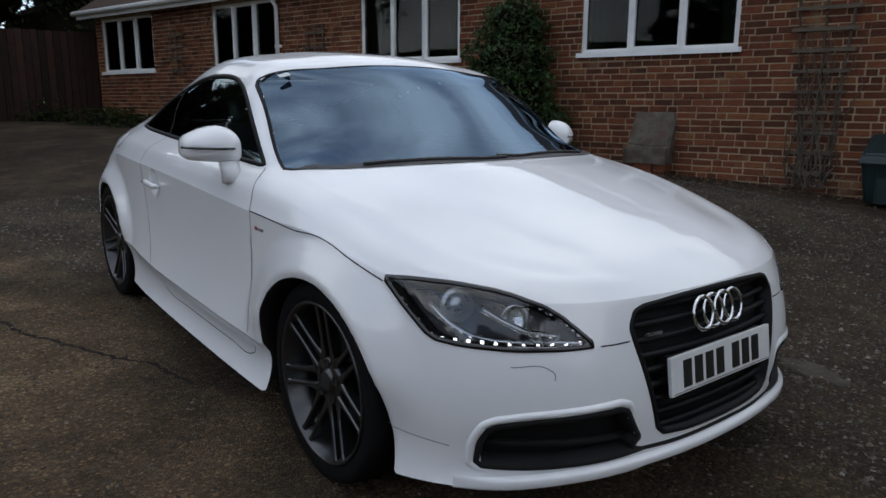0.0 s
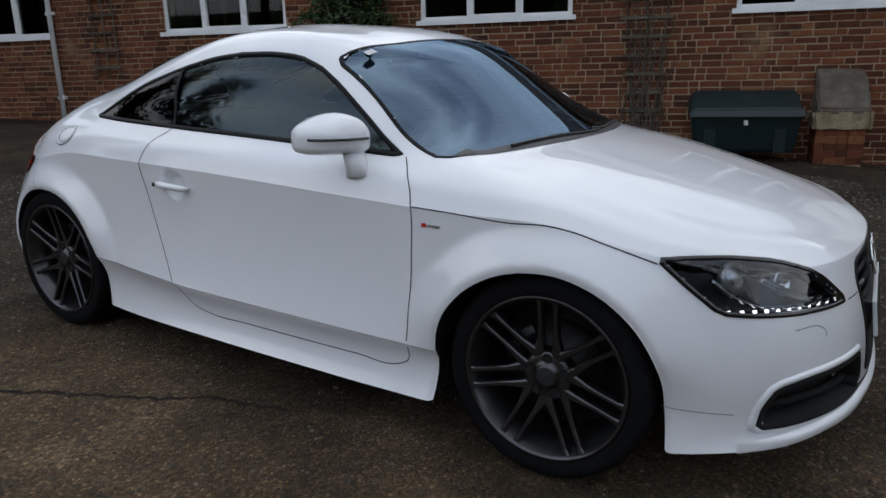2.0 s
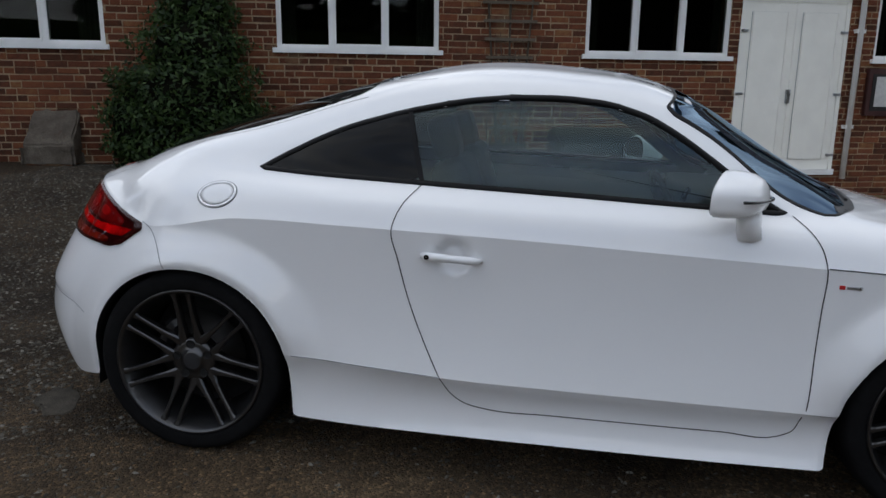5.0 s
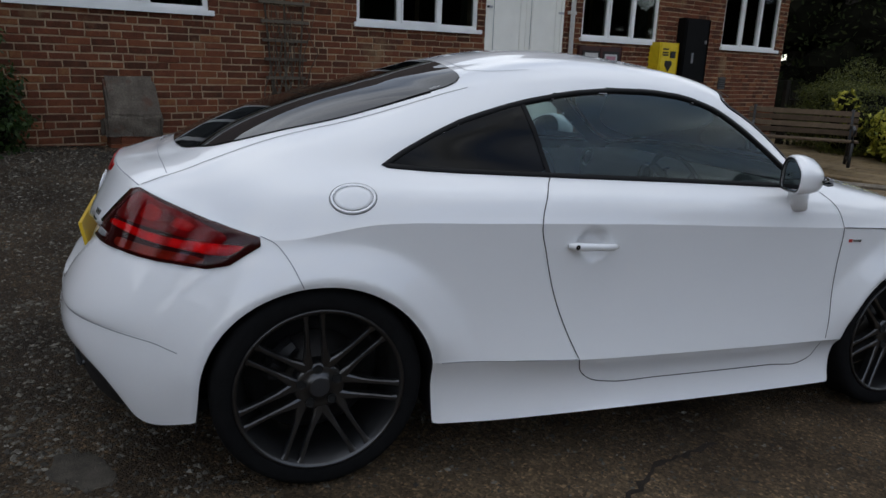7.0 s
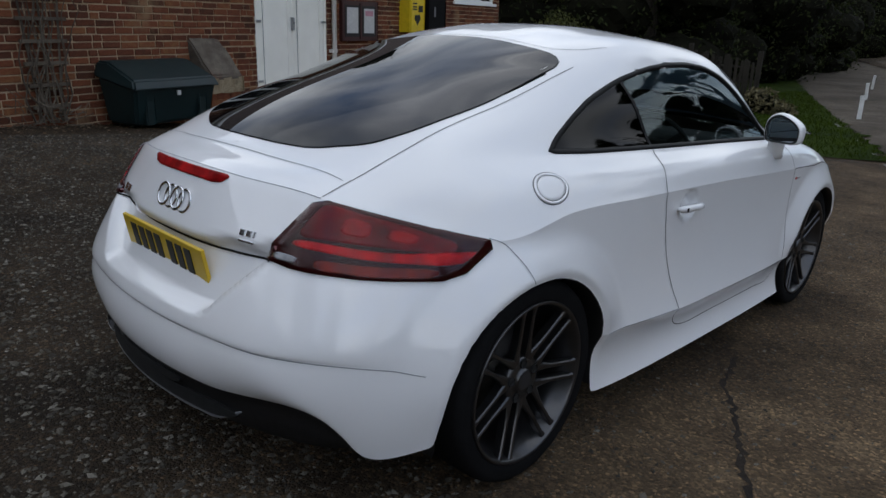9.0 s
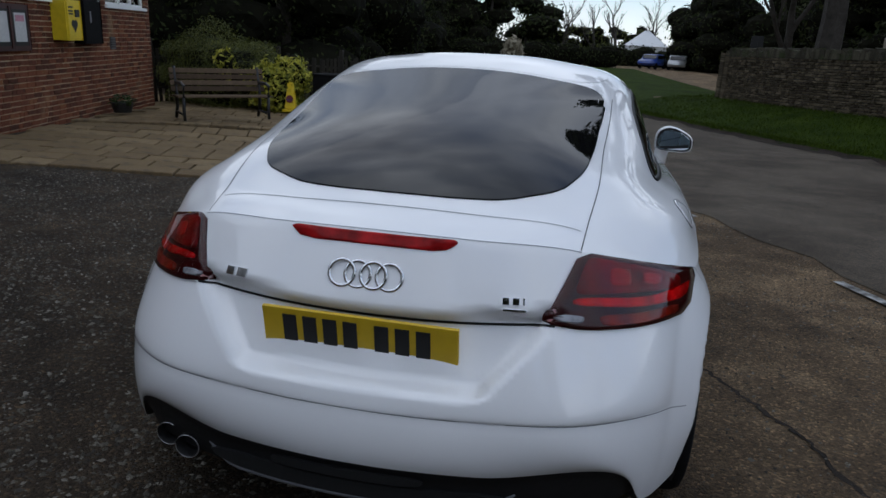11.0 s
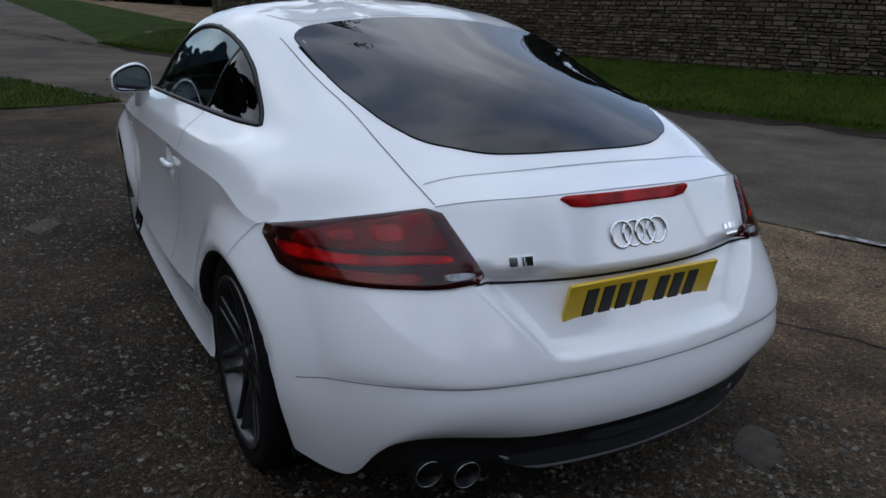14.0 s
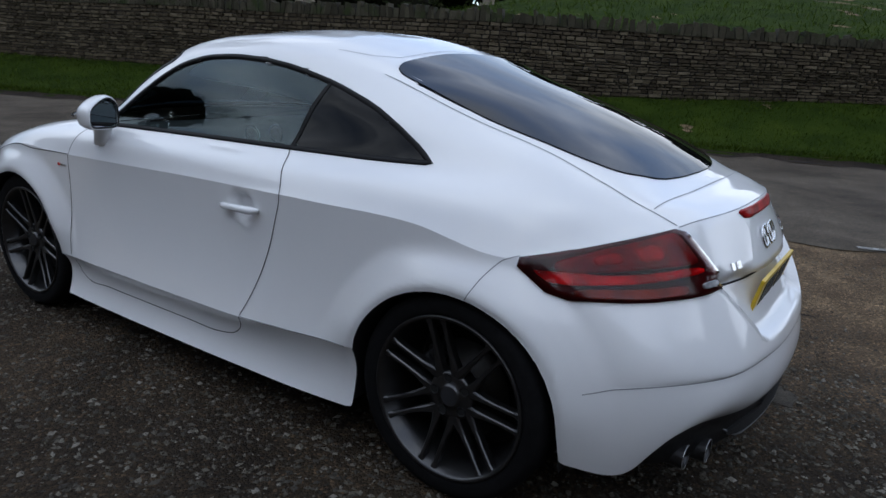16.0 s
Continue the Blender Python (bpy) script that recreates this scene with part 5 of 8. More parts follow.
for k, p in enumerate(BLADE):
    d = (BLADE[min(k + 1, len(BLADE) - 1)] - BLADE[max(k - 1, 0)]).normalized()
    w = Vector((d.y, -d.x, 0)).normalized()
    w = w if w.y > 0 else -w
    low = .004 * sstep(.33, .37, abs(p.x))
    f_ = sstep(len(BLADE) - 1, len(BLADE) - 6, k) * sstep(0, 5, k)
    ring = [bm.verts.new(p + w * (o_ * f_) + Vector((0, 0, z_))) for o_, z_ in ((-.004, .030), (.004, .027), (.010, .023), (.012, .017), (.012, .004 - low), (.008, -.001 - low), (-.05, -.001 - low))]
    if prev:
        for j in range(len(ring) - 1):
            bm.faces.new((prev[j], prev[j + 1], ring[j + 1], ring[j]))
    prev = ring
bm.normal_update()
part("front_splitter", face_out(bm, (0, 1, .2)), PAINT, CAR, "white front splitter lip", True)
# black strip on the skin paints the shaded slot over the lip
add_seam("splitter_slot", [(x, 2.05, .286 + .003 * (abs(x) > .2)) for x in (-.34, -.2, 0, .2, .34)], W_NOSE, .013, MATTE, CAR, 40)

# rear diffuser and tail pipes
DARKGREY = plain("dark_grey_plastic", (.007, .007, .008), .6, var=.2, scale=60)
bm = bmesh.new()
prev = None
EDGE = [Vector(p) for p in LINES[0][int(14.12 * PER):]]
EDGE = [Vector((-p.x, p.y, p.z)) for p in EDGE] + EDGE[-2::-1]
for p in EDGE:
    low = min(.24, p.z - .02)
    ring = [p + Vector((0, .006, .008)), p + Vector((0, .002, -.003)), p + Vector((0, .014, -.012)), Vector((p.x * .99, p.y + .026, p.z * .5 + low * .5)), Vector((p.x * .98, p.y + .036, low)), Vector((p.x * .95, p.y + .06, low - .012)), Vector((p.x * .9, p.y + .35, low - .005))]
    vs_ = [bm.verts.new(v) for v in ring]
    if prev:
        for j in range(len(vs_) - 1):
            bm.faces.new((prev[j], prev[j + 1], vs_[j + 1], vs_[j]))
    prev = vs_
bm.normal_update()
diff = part("diffuser", face_out(bm, (0, -1, 0)), DARKGREY, CAR, "black rear diffuser", True)


def tail_y(x):
    """How far back the edge over the diffuser reaches."""
    return -2.026 + .036 * (abs(x) / .33) ** 2 if abs(x) < .33 else -1.99 + .155 * ((abs(x) - .33) / .365) ** 1.25


def tail_strip(z0, z1, x0, x1, off, taper, back):
    bm = bmesh.new()
    pv = None
    for x in np.linspace(x0, x1, 33):
        f = min(1.0, (x - x0) / taper, (x1 - x) / taper)
        zm = (z0 + z1) / 2
        h = (z1 - z0) / 2 * math.sqrt(max(.02, f))
        y = tail_y(x) + off
        vs_ = [bm.verts.new((x, y + back, zm + h)), bm.verts.new((x, y, zm + h)), bm.verts.new((x, y, zm - h)), bm.verts.new((x, y + back, zm - h))]
        if pv:
            for j in range(3):
                bm.faces.new((pv[j], pv[j + 1], vs_[j + 1], vs_[j]))
        pv = vs_
    bm.normal_update()
    return face_out(bm, (0, -1, 0))


# flat black strips over the diffuser paint the shade of its recess and slot
part("diffuser_recess", tail_strip(.25, .292, -.42, .42, .018, .1, .03), MATTE, diff, "black strip for a shaded recess")
part("diffuser_slot", tail_strip(.302, .326, -.215, .2, .009, .04, .03), MATTE, diff, "black strip for a shaded slot")
bm = bmesh.new()
xs_ = np.linspace(-.43, .43, 25)
add_tube(bm, [(x, tail_y(x) + .026, .244 + .042 * max(0, (abs(x) - .33) / .1) ** 1.5) for x in xs_], [.0072 if abs(x) < .36 else .0072 - .05 * (abs(x) - .36) for x in xs_], 10)
part("diffuser_lip", bm, plain("grey_lip", (.12, .125, .135), .3), diff, "dark grey lower lip", True)
PIPE = plain("sooty_steel", (.04, .04, .042), .4, metal=.7)
for x, z in ((-.598, .249), (-.512, .245)):
    bm = lathe([(.14, .033), (.0, .0355), (-.005, .035), (-.006, .0335), (-.004, .0315), (.06, .03)], 32, "y")
    for v in bm.verts:
        v.co.x *= 1.06
    pipe_ = part("tailpipe", bm, PIPE, CAR, "oval dark steel tailpipe", True, pose(x, tail_y(x) + .012, z))
    part("pipe_bore", lathe([(.03, .0302), (.1, .029), (.1, .001)], 24, "y"), MATTE, pipe_, "near-black bore", True)
    bm = bmesh.new()
    add_tube(bm, [(.0345 * 1.06 * math.cos(k * math.pi / 24), -.005, .0345 * math.sin(k * math.pi / 24)) for k in range(49)], .0015, 6)
    part("pipe_rim", bm, SILVER, pipe_, "thin bright steel rim", True)

# wheels
def build_wheel(m, yaw):
    """One wheel, its outer face towards +x of its own frame."""
    bm = lathe([(.112, .2605), (.1225, .2605), (.124, .258), (.1235, .2535), (.117, .247), (.09, .240), (.075, .228), (.03, .222), (-.06, .214), (-.10, .24), (-.115, .262)], 72)
    wheel = part("wheel", bm, RIM, CAR, "dark grey double-spoke alloy wheel", True, m)
    bm = lathe([(-.113, .25), (-.122, .275), (-.125, .298), (-.117, .315), (-.10, .323), (-.06, .3255), (.06, .3255), (.10, .323), (.117, .315), (.125, .298), (.1215, .28), (.1225, .272), (.114, .258)], 72)
    part("tyre", bm, RUBBER, wheel, "black low-profile tyre", True)
    for k in range(7):
        bm = bmesh.new()
        for sgn in (-1, 1):
            rows_ = []
            for r, t, w, x, dpt in ((.05, .027, .018, .088, .035), (.075, .0285, .0165, .091, .033), (.097, .0275, .0125, .0935, .032), (.125, .0255, .0088, .097, .031), (.17, .0245, .0072, .103, .03), (.228, .0255, .0075, .112, .028), (.2455, .0265, .0125, .1165, .022)):
                c = sgn * t
                rows_.append([bm.verts.new((x - .004, c - w, r)), bm.verts.new((x, c - w * .55, r)), bm.verts.new((x, c + w * .55, r)), bm.verts.new((x - .004, c + w, r)), bm.verts.new((x - dpt, c + w * .8, r)), bm.verts.new((x - dpt, c - w * .8, r))])
            for a, b in zip(rows_, rows_[1:]):
                for j in range(6):
                    bm.faces.new((a[j], a[(j + 1) % 6], b[(j + 1) % 6], b[j]))
            bm.faces.new(rows_[-1])
            bm.faces.new(rows_[0][::-1])
        bmesh.ops.recalc_face_normals(bm, faces=bm.faces)
        part("spoke", bm, RIM, wheel, "", False, pose(0, 0, 0, yaw + k * 360 / 7))
    bm = lathe([(.04, .08), (.08, .079), (.0885, .073), (.0905, .058), (.089, .037), (.0955, .035), (.0975, .031), (.0985, .012), (.099, .0005)], 48)
    part("hub", bm, RIM, wheel, "", True)
    part("centre_badge", lathe([(.0992, .0005), (.0988, .028)], 28), LAMPBACK, wheel, "silver centre badge")
    for k in range(5):
        t = 2 * math.pi * k / 5 + radians(yaw)
        # black disc on the hub paints the shade inside a bolt hole
        bm = lathe([(.0905, .0001), (.0908, .011), (.0928, .0128), (.0935, .0145), (.0905, .016)], 14)
        part("wheel_bolt", bm, MATTE, wheel, "black disc for a shaded bolt hole", False, pose(.0008, -.058 * math.sin(t), .058 * math.cos(t)))
    part("brake_disc", lathe([(.0, .155), (.012, .157), (.012, .075), (.03, .07), (.03, .001)], 48), STEEL, wheel, "steel brake disc", True)
    bm = bmesh.new()
    add_tube(bm, [(.01, -.135 * math.sin(radians(a)), .135 * math.cos(radians(a))) for a in range(30, 96, 11)], [.028, .034, .036, .036, .034, .028, .02][:len(range(30, 96, 11))], 8)
    part("brake_caliper", bm, BLACK, wheel, "black brake caliper")
    part("inner_barrel", lathe([(-.065, .2135), (-.05, .19), (-.055, .001)], 40), MATTE, wheel, "", True)
    return wheel


build_wheel(pose(.772, HUB_F, HUB_Z - .006, 0, 0, 0), 0)
build_wheel(pose(.784, HUB_R, HUB_Z - .004, 0, 0, 0), 6)
build_wheel(pose(-.772, HUB_F, HUB_Z - .006, 0, 0, 180), 6)
build_wheel(pose(-.784, HUB_R, HUB_Z - .004, 0, 0, 180), 13)

# ---- the brick house ----
WALL = pose(-5.505, -1.473, 0, 0, 0, 104.98)
S0, S1, Z0, Z1 = -13.45, 11.55, -0.4, 3.02
WINDOWS = [(-13.2, -11.2, 1.78, 2.9, 3), (-9.2, -7.38, 1.78, 2.9, 3), (-5.4, -3.5, 1.76, 2.9, 3), (-1.63, 0.25, 1.76, 2.9, 3), (2.05, 3.92, 1.75, 2.9, 3), (5.92, 7.7, 1.75, 2.9, 3), (9.5, 11.28, 1.75, 2.9, 3)]
DOORWAY = (4.05, 5.52, 0.33, 2.5)
OPEN = [w[:4] for w in WINDOWS] + [DOORWAY]


def wall_xyz(s, d, z):
    """A point of the house wall: along it, d out from its face, height."""
    return WALL @ Vector((s, -d, z))


house = thing("brick_house", "red brick single-storey house with white windows and doors", "house")
front_wall = new("wall")
front_wall.parent = house
tagged(front_wall, "weathered brick front wall")
edges = sorted({S0, S1, *[o[0] for o in OPEN], *[o[1] for o in OPEN]})
for a, b in zip(edges, edges[1:]):
    m_ = (a + b) / 2
    cuts = [(o[2], o[3]) for o in OPEN if o[0] <= m_ <= o[1]]
    z = Z0
    for c0, c1 in cuts + [(Z1, Z1)]:
        if c0 - z > 0.01:
            part("wall_core", box_bm(a, b, 0.003, 0.3, z, c0, m=WALL), MORTAR, front_wall, "lime mortar")
        z = c1
bm = bmesh.new()
add_box(bm, S1 - 0.3, S1, 0.3, 7.0, Z0, Z1, m=WALL)
add_box(bm, S0, S0 + 0.3, 0.3, 7.0, Z0, Z1, m=WALL)
add_box(bm, S0, S1, 6.7, 7.0, Z0, Z1, m=WALL)
part("side_wall", bm, MORTAR, house, "brick gable and back walls")
bm = bmesh.new()
for (y0, z0), (y1, z1) in (((-0.26, 3.02), (3.5, 5.4)), ((7.4, 3.02), (3.5, 5.4))):
    vs_ = [bm.verts.new(WALL @ Vector(p)) for p in ((S0 - .3, y0, z0), (S1 + .3, y0, z0), (S1 + .3, y1, z1), (S0 - .3, y1, z1), (S0 - .3, y0, z0 + .08), (S1 + .3, y0, z0 + .08), (S1 + .3, y1, z1 + .08), (S0 - .3, y1, z1 + .08))]
    for f in ((0, 3, 2, 1), (4, 5, 6, 7), (0, 1, 5, 4), (2, 3, 7, 6), (1, 2, 6, 5), (3, 0, 4, 7)):
        bm.faces.new([vs_[i] for i in f])
part("roof", bm, ROOFTILE, house, "brown tiled pitched roof")
part("fascia", box_bm(S0 - .3, S1 + .3, -.26, -.22, 2.92, 3.07, .004, WALL), UPVC, house, "white fascia board")
bm = bmesh.new()
add_tube(bm, [WALL @ Vector((s, -.31, 3.03)) for s in (S0 - .35, S1 + .35)], .055, 10)
part("gutter", bm, UPVC, house, "white rain gutter", True)
part("soffit", box_bm(S0 - .3, S1 + .3, -.24, .0, 2.985, 3.0, 0, WALL), UPVC, house, "white soffit")

# bricks, in rows of long and short faces
rb = random.Random(5)
bv, bf, singles = [], [], []
row, z = 0, -0.205
while z < 2.985:
    s = S0 - (0.0, 0.11, 0.055, 0.165)[row % 4]
    k = row
    while s < S1:
        L = 0.1 if (k + row) % 4 == 0 or rb.random() < 0.08 else 0.211
        k += 1
        a, b = max(s, S0), min(s + L, S1)
        s += L + 0.014
        spans = [(a, b)]
        for o in OPEN:
            if z + 0.064 > o[2] - 0.002 and z < o[3]:
                spans = [q for x0, x1 in spans for q in ((x0, min(x1, o[0])), (max(x0, o[1]), x1)) if q[1] - q[0] > 0.02]
        for x0, x1 in spans:
            if x1 - x0 < 0.02:
                continue
            pr = rb.uniform(-0.0025, 0.003)
            z0, z1 = z + 0.002 + rb.uniform(-0.0035, 0.0035), z + 0.0625 + rb.uniform(-0.0035, 0.0035)
            if 0.45 < (x0 + x1) / 2 < 2.1 and 0.42 < z < 1.7 and len(singles) < 290 and x1 - x0 > 0.09:
                singles.append((x0, x1, pr, z0, z1))
                continue
            i = len(bv)
            e = 0.004
            for d, ins in ((0.02, 0.0), (-0.002 - pr, 0.0), (-0.005 - pr, e)):
                for cx_, cz_ in ((x0 + ins, z0 + ins), (x1 - ins, z0 + ins), (x1 - ins, z1 - ins), (x0 + ins, z1 - ins)):
                    bv.append(WALL @ Vector((cx_ + rb.uniform(-.0035, .0035), d, cz_ + rb.uniform(-.003, .003))))
            for r_ in (0, 4):
                for j in range(4):
                    bf.append((i + r_ + j, i + r_ + (j + 1) % 4, i + r_ + 4 + (j + 1) % 4, i + r_ + 4 + j))
            bf.append((i + 8, i + 9, i + 10, i + 11))
    row += 1
    z += 0.075
tagged(raw("brickwork", bv, bf, BRICK, front_wall), "weathered red and brown bricks", kind="stuff")
BRICK_MESH = {}
for x0, x1, pr, z0, z1 in singles:
    key = round(x1 - x0, 2)
    if key not in BRICK_MESH:
        bm = bmesh.new()
        add_box(bm, -key / 2, key / 2, -0.006, 0.02, -0.0305, 0.0305, 0.006, seg=1)
        BRICK_MESH[key] = mesh_of("brick", bm)
        BRICK_MESH[key].materials.append(BRICK_ONE)
    ob = new("brick", BRICK_MESH[key])
    ob.parent = front_wall
    ob.matrix_basis = WALL @ Matrix.Translation(((x0 + x1) / 2, -pr, (z0 + z1) / 2)) @ pose(0, 0, 0, 0, rb.uniform(-.8, .8), 0)
# end gable bricks
bv, bf = [], []
row, z = 0, -0.205
while z < 2.985:
    y = 0.01 + (0.11 if row % 2 else 0)
    while y < 6.9:
        L = 0.215 if rb.random() < 0.7 else 0.102
        i = len(bv)
        bv += [WALL @ Vector(p) for p in ((S1 + .006, y, z), (S1 + .006, y + L, z), (S1 + .006, y + L, z + .064), (S1 + .006, y, z + .064), (S1 - .01, y, z), (S1 - .01, y + L, z), (S1 - .01, y + L, z + .064), (S1 - .01, y, z + .064))]
        bf += [(i, i + 1, i + 2, i + 3), (i + 4, i, i + 3, i + 7), (i + 1, i + 5, i + 6, i + 2), (i + 3, i + 2, i + 6, i + 7), (i + 4, i + 5, i + 1, i)]
        y += L + 0.011
    row += 1
    z += 0.075
tagged(raw("brickwork", bv, bf, BRICK, front_wall), "weathered red bricks of the end wall", kind="stuff")

# windows
for wi, (a, b, z0, z1, n) in enumerate(WINDOWS):
    win = new("window")
    win.parent = house
    tagged(win, "white three-light window with dark panes")
    fr = part("frame", bmesh.new(), UPVC, win, "white frame")
    bm = bmesh.new()
    t = 0.05
    add_box(bm, a, b, 0.03, 0.09, z0, z0 + t, .006, WALL)
    add_box(bm, a, b, 0.03, 0.09, z1 - t, z1, .006, WALL)
    for x in (a, b - t):
        add_box(bm, x, x + t, 0.03, 0.09, z0 + t, z1 - t, .006, WALL)
    for k in range(1, n):
        x = a + (b - a) * k / n
        add_box(bm, x - .03, x + .03, 0.025, 0.09, z0 + t, z1 - t, .006, WALL)
    # the middle light opens: a slim sash of its own
    x0, x1 = a + (b - a) / n + .03, a + (b - a) * 2 / n - .03
    for q in ((x0, x1, z0 + t - .01, z0 + t + .014), (x0, x1, z1 - t - .014, z1 - t + .01)):
        add_box(bm, q[0], q[1], 0.012, 0.06, q[2], q[3], .004, WALL)
    for q in (x0, x1 - .018):
        add_box(bm, q, q + .018, 0.012, 0.06, z0 + t, z1 - t, .004, WALL)
    bm.to_mesh(fr.data)
    bm.free()
    part("sill", box_bm(a - .04, b + .04, -.045, .09, z0 - .035, z0 + .004, .008, WALL), UPVC, win, "white sill")
    for k in range(n):
        x0, x1 = a + (b - a) * k / n + .03, a + (b - a) * (k + 1) / n - .03
        p_ = part("pane", box_bm(x0, x1, 0.055, 0.06, z0 + t, z1 - t, 0, WALL), PANE, win, "dark glass pane")
        p_.visible_shadow = False
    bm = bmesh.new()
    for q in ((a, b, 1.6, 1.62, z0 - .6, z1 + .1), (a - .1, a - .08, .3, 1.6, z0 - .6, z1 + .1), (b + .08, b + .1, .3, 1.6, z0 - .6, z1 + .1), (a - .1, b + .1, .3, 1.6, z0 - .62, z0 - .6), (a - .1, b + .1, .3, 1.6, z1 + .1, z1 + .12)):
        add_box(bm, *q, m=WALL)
    part("room", bm, ROOM, win, "near-black box, an unlit room's shade in its colour")
    rc = random.Random(wi)
    for x0, x1 in ((a + .05, a + .05 + rc.uniform(.12, .3)), (b - .05 - rc.uniform(.08, .3), b - .05)):
        bm = bmesh.new()
        m_ = 18
        for k in range(m_ + 1):
            x = x0 + (x1 - x0) * k / m_
            y = .19 + .022 * math.sin(k * 1.9)
            v0, v1 = bm.verts.new(WALL @ Vector((x, y, z0 - .2))), bm.verts.new(WALL @ Vector((x, y, z1)))
            if k:
                bm.faces.new((pv[0], v0, v1, pv[1]))
            pv = (v0, v1)
        part("curtain", bm, CURTAIN, win, "grey green curtain")

# double door
a, b, z0, z1 = DOORWAY
door = new("double_door")
door.parent = house
tagged(door, "white double door, closed")
bm = bmesh.new()
for q in ((a, a + .05, z0, z1), (b - .05, b, z0, z1), (a, b, z1 - .06, z1)):
    add_box(bm, q[0], q[1], -.012, .09, q[2], q[3], .004, WALL)
part("door_frame", bm, DOORWHITE, door, "white door frame")
mid = (a + b) / 2
for x0, x1, hx in ((a + .052, mid - .004, mid - .07), (mid + .004, b - .052, mid + .05)):
    leaf = part("door_leaf", box_bm(x0, x1, .0, .05, z0 + .02, z1 - .065, .006, WALL), DOORWHITE, door, "white panelled door leaf")
    part("door_panel", box_bm(x0 + .1, x1 - .12, -.012, .01, z0 + .16, z1 - .2, .012, WALL), DOORWHITE, leaf)
    part("panel_joint", box_bm(x0 + .088, x1 - .108, -.003, .01, z0 + .148, z1 - .188, .002, WALL), SOFTGAP, leaf)
    for z in (z0 + .2, z0 + .98, z0 + 1.75):
        ex = x0 if x0 < mid - .3 and x1 < mid else x1
        part("hinge", box_bm(ex - .045, ex + .045, -.02, -.004, z - .012, z + .012, .003, WALL), SILVER, leaf, "steel hinge")
part("lever_handle", box_bm(mid - .03, mid + .012, -.03, -.004, 1.2, 1.36, .006, WALL), SILVER, door, "steel handle plate")
part("threshold", box_bm(a, b, -.06, .09, z0 - .05, z0 + .012, .006, WALL), UPVC, door, "pale threshold")

# pipes on the wall
for s in (5.66, -7.3):
    pipe = thing("downpipe", "white plastic downpipe fixed to the brick wall", "pipe", group="downpipes")
    bm = bmesh.new()
    add_tube(bm, [wall_xyz(s, .06, .22), wall_xyz(s, .06, 2.75), wall_xyz(s, .25, 2.95)], .036, 12)
    part("tube", bm, UPVC, pipe, "", True)
    for z in (.9, 2.1):
        part("clip", box_bm(s - .06, s + .06, -.07, .0, z - .02, z + .02, .005, WALL), UPVC, pipe)

# wooden trellises
def trellis(s, z0, z1, w0, w1, uprights, rungs):
    tr = thing("trellis", "grey weathered wooden trellis on the brick wall", "trellis", group="trellises")
    for k in range(uprights):
        f = k / (uprights - 1) - .5
        bm = bmesh.new()
        p0, p1 = wall_xyz(s + f * w0, .035, z0), wall_xyz(s + f * w1, .035, z1)
        add_tube(bm, [p0, p1], .013, 4)
        part("upright", bm, GREYWOOD, tr)
    for k in range(rungs):
        f = (k + .5) / rungs
        w = w0 + (w1 - w0) * f
        part("rung", box_bm(s - w / 2 - .07, s + w / 2 + .07, -.062, -.045, z0 + (z1 - z0) * f - .014, z0 + (z1 - z0) * f + .014, .003, WALL), GREYWOOD, tr)
    return tr


trellis(1.1, .35, 2.85, .22, .62, 3, 12)
trellis(-6.4, 1.2, 2.4, .36, .36, 3, 5)
trellis(-10.35, 1.65, 2.55, .36, .36, 3, 4)
# bare climber on the tall trellis
rc = random.Random(3)
climber = thing("bare_climber", "leafless woody climber on the trellis", "plant")
for k in range(16):
    bm = bmesh.new()
    p = [1.0 + rc.uniform(-.1, .25), .3]
    pts_ = []
    for j in range(10):
        pts_.append(wall_xyz(p[0], .03 + rc.uniform(0, .05), p[1]))
        p = [p[0] + rc.uniform(-.09, .09), p[1] + rc.uniform(.08, .26)]
    add_tube(bm, pts_, [.011 - .0009 * j for j in range(10)], 4)
    part("stem", bm, GREYWOOD, climber)
bm = bmesh.new()
for k in range(40):
    s, z = rc.uniform(.65, 1.3), rc.uniform(.25, .6)
    p = wall_xyz(s, rc.uniform(.02, .2), z)
    add_tube(bm, [p, p + Vector((rc.uniform(-.15, .15), rc.uniform(-.25, .25), rc.uniform(-.08, .18)))], .004, 3)
tagged(part("twigs", bm, GREYWOOD, climber), kind="stuff")

# small buttresses with sloping tops
def worn(bm, depth, seed):
    """Breaks up flat faces as weathered stone."""
    bmesh.ops.subdivide_edges(bm, edges=[e for e in bm.edges if e.calc_length() > .1], cuts=5, use_grid_fill=True)
    for v in bm.verts:
        v.co += Vector((noise.noise(v.co * 9 + Vector((seed, 0, 0))), noise.noise(v.co * 9 + Vector((0, seed, 5))), noise.noise(v.co * 8 + Vector((3, 0, seed))))) * depth
    return bm


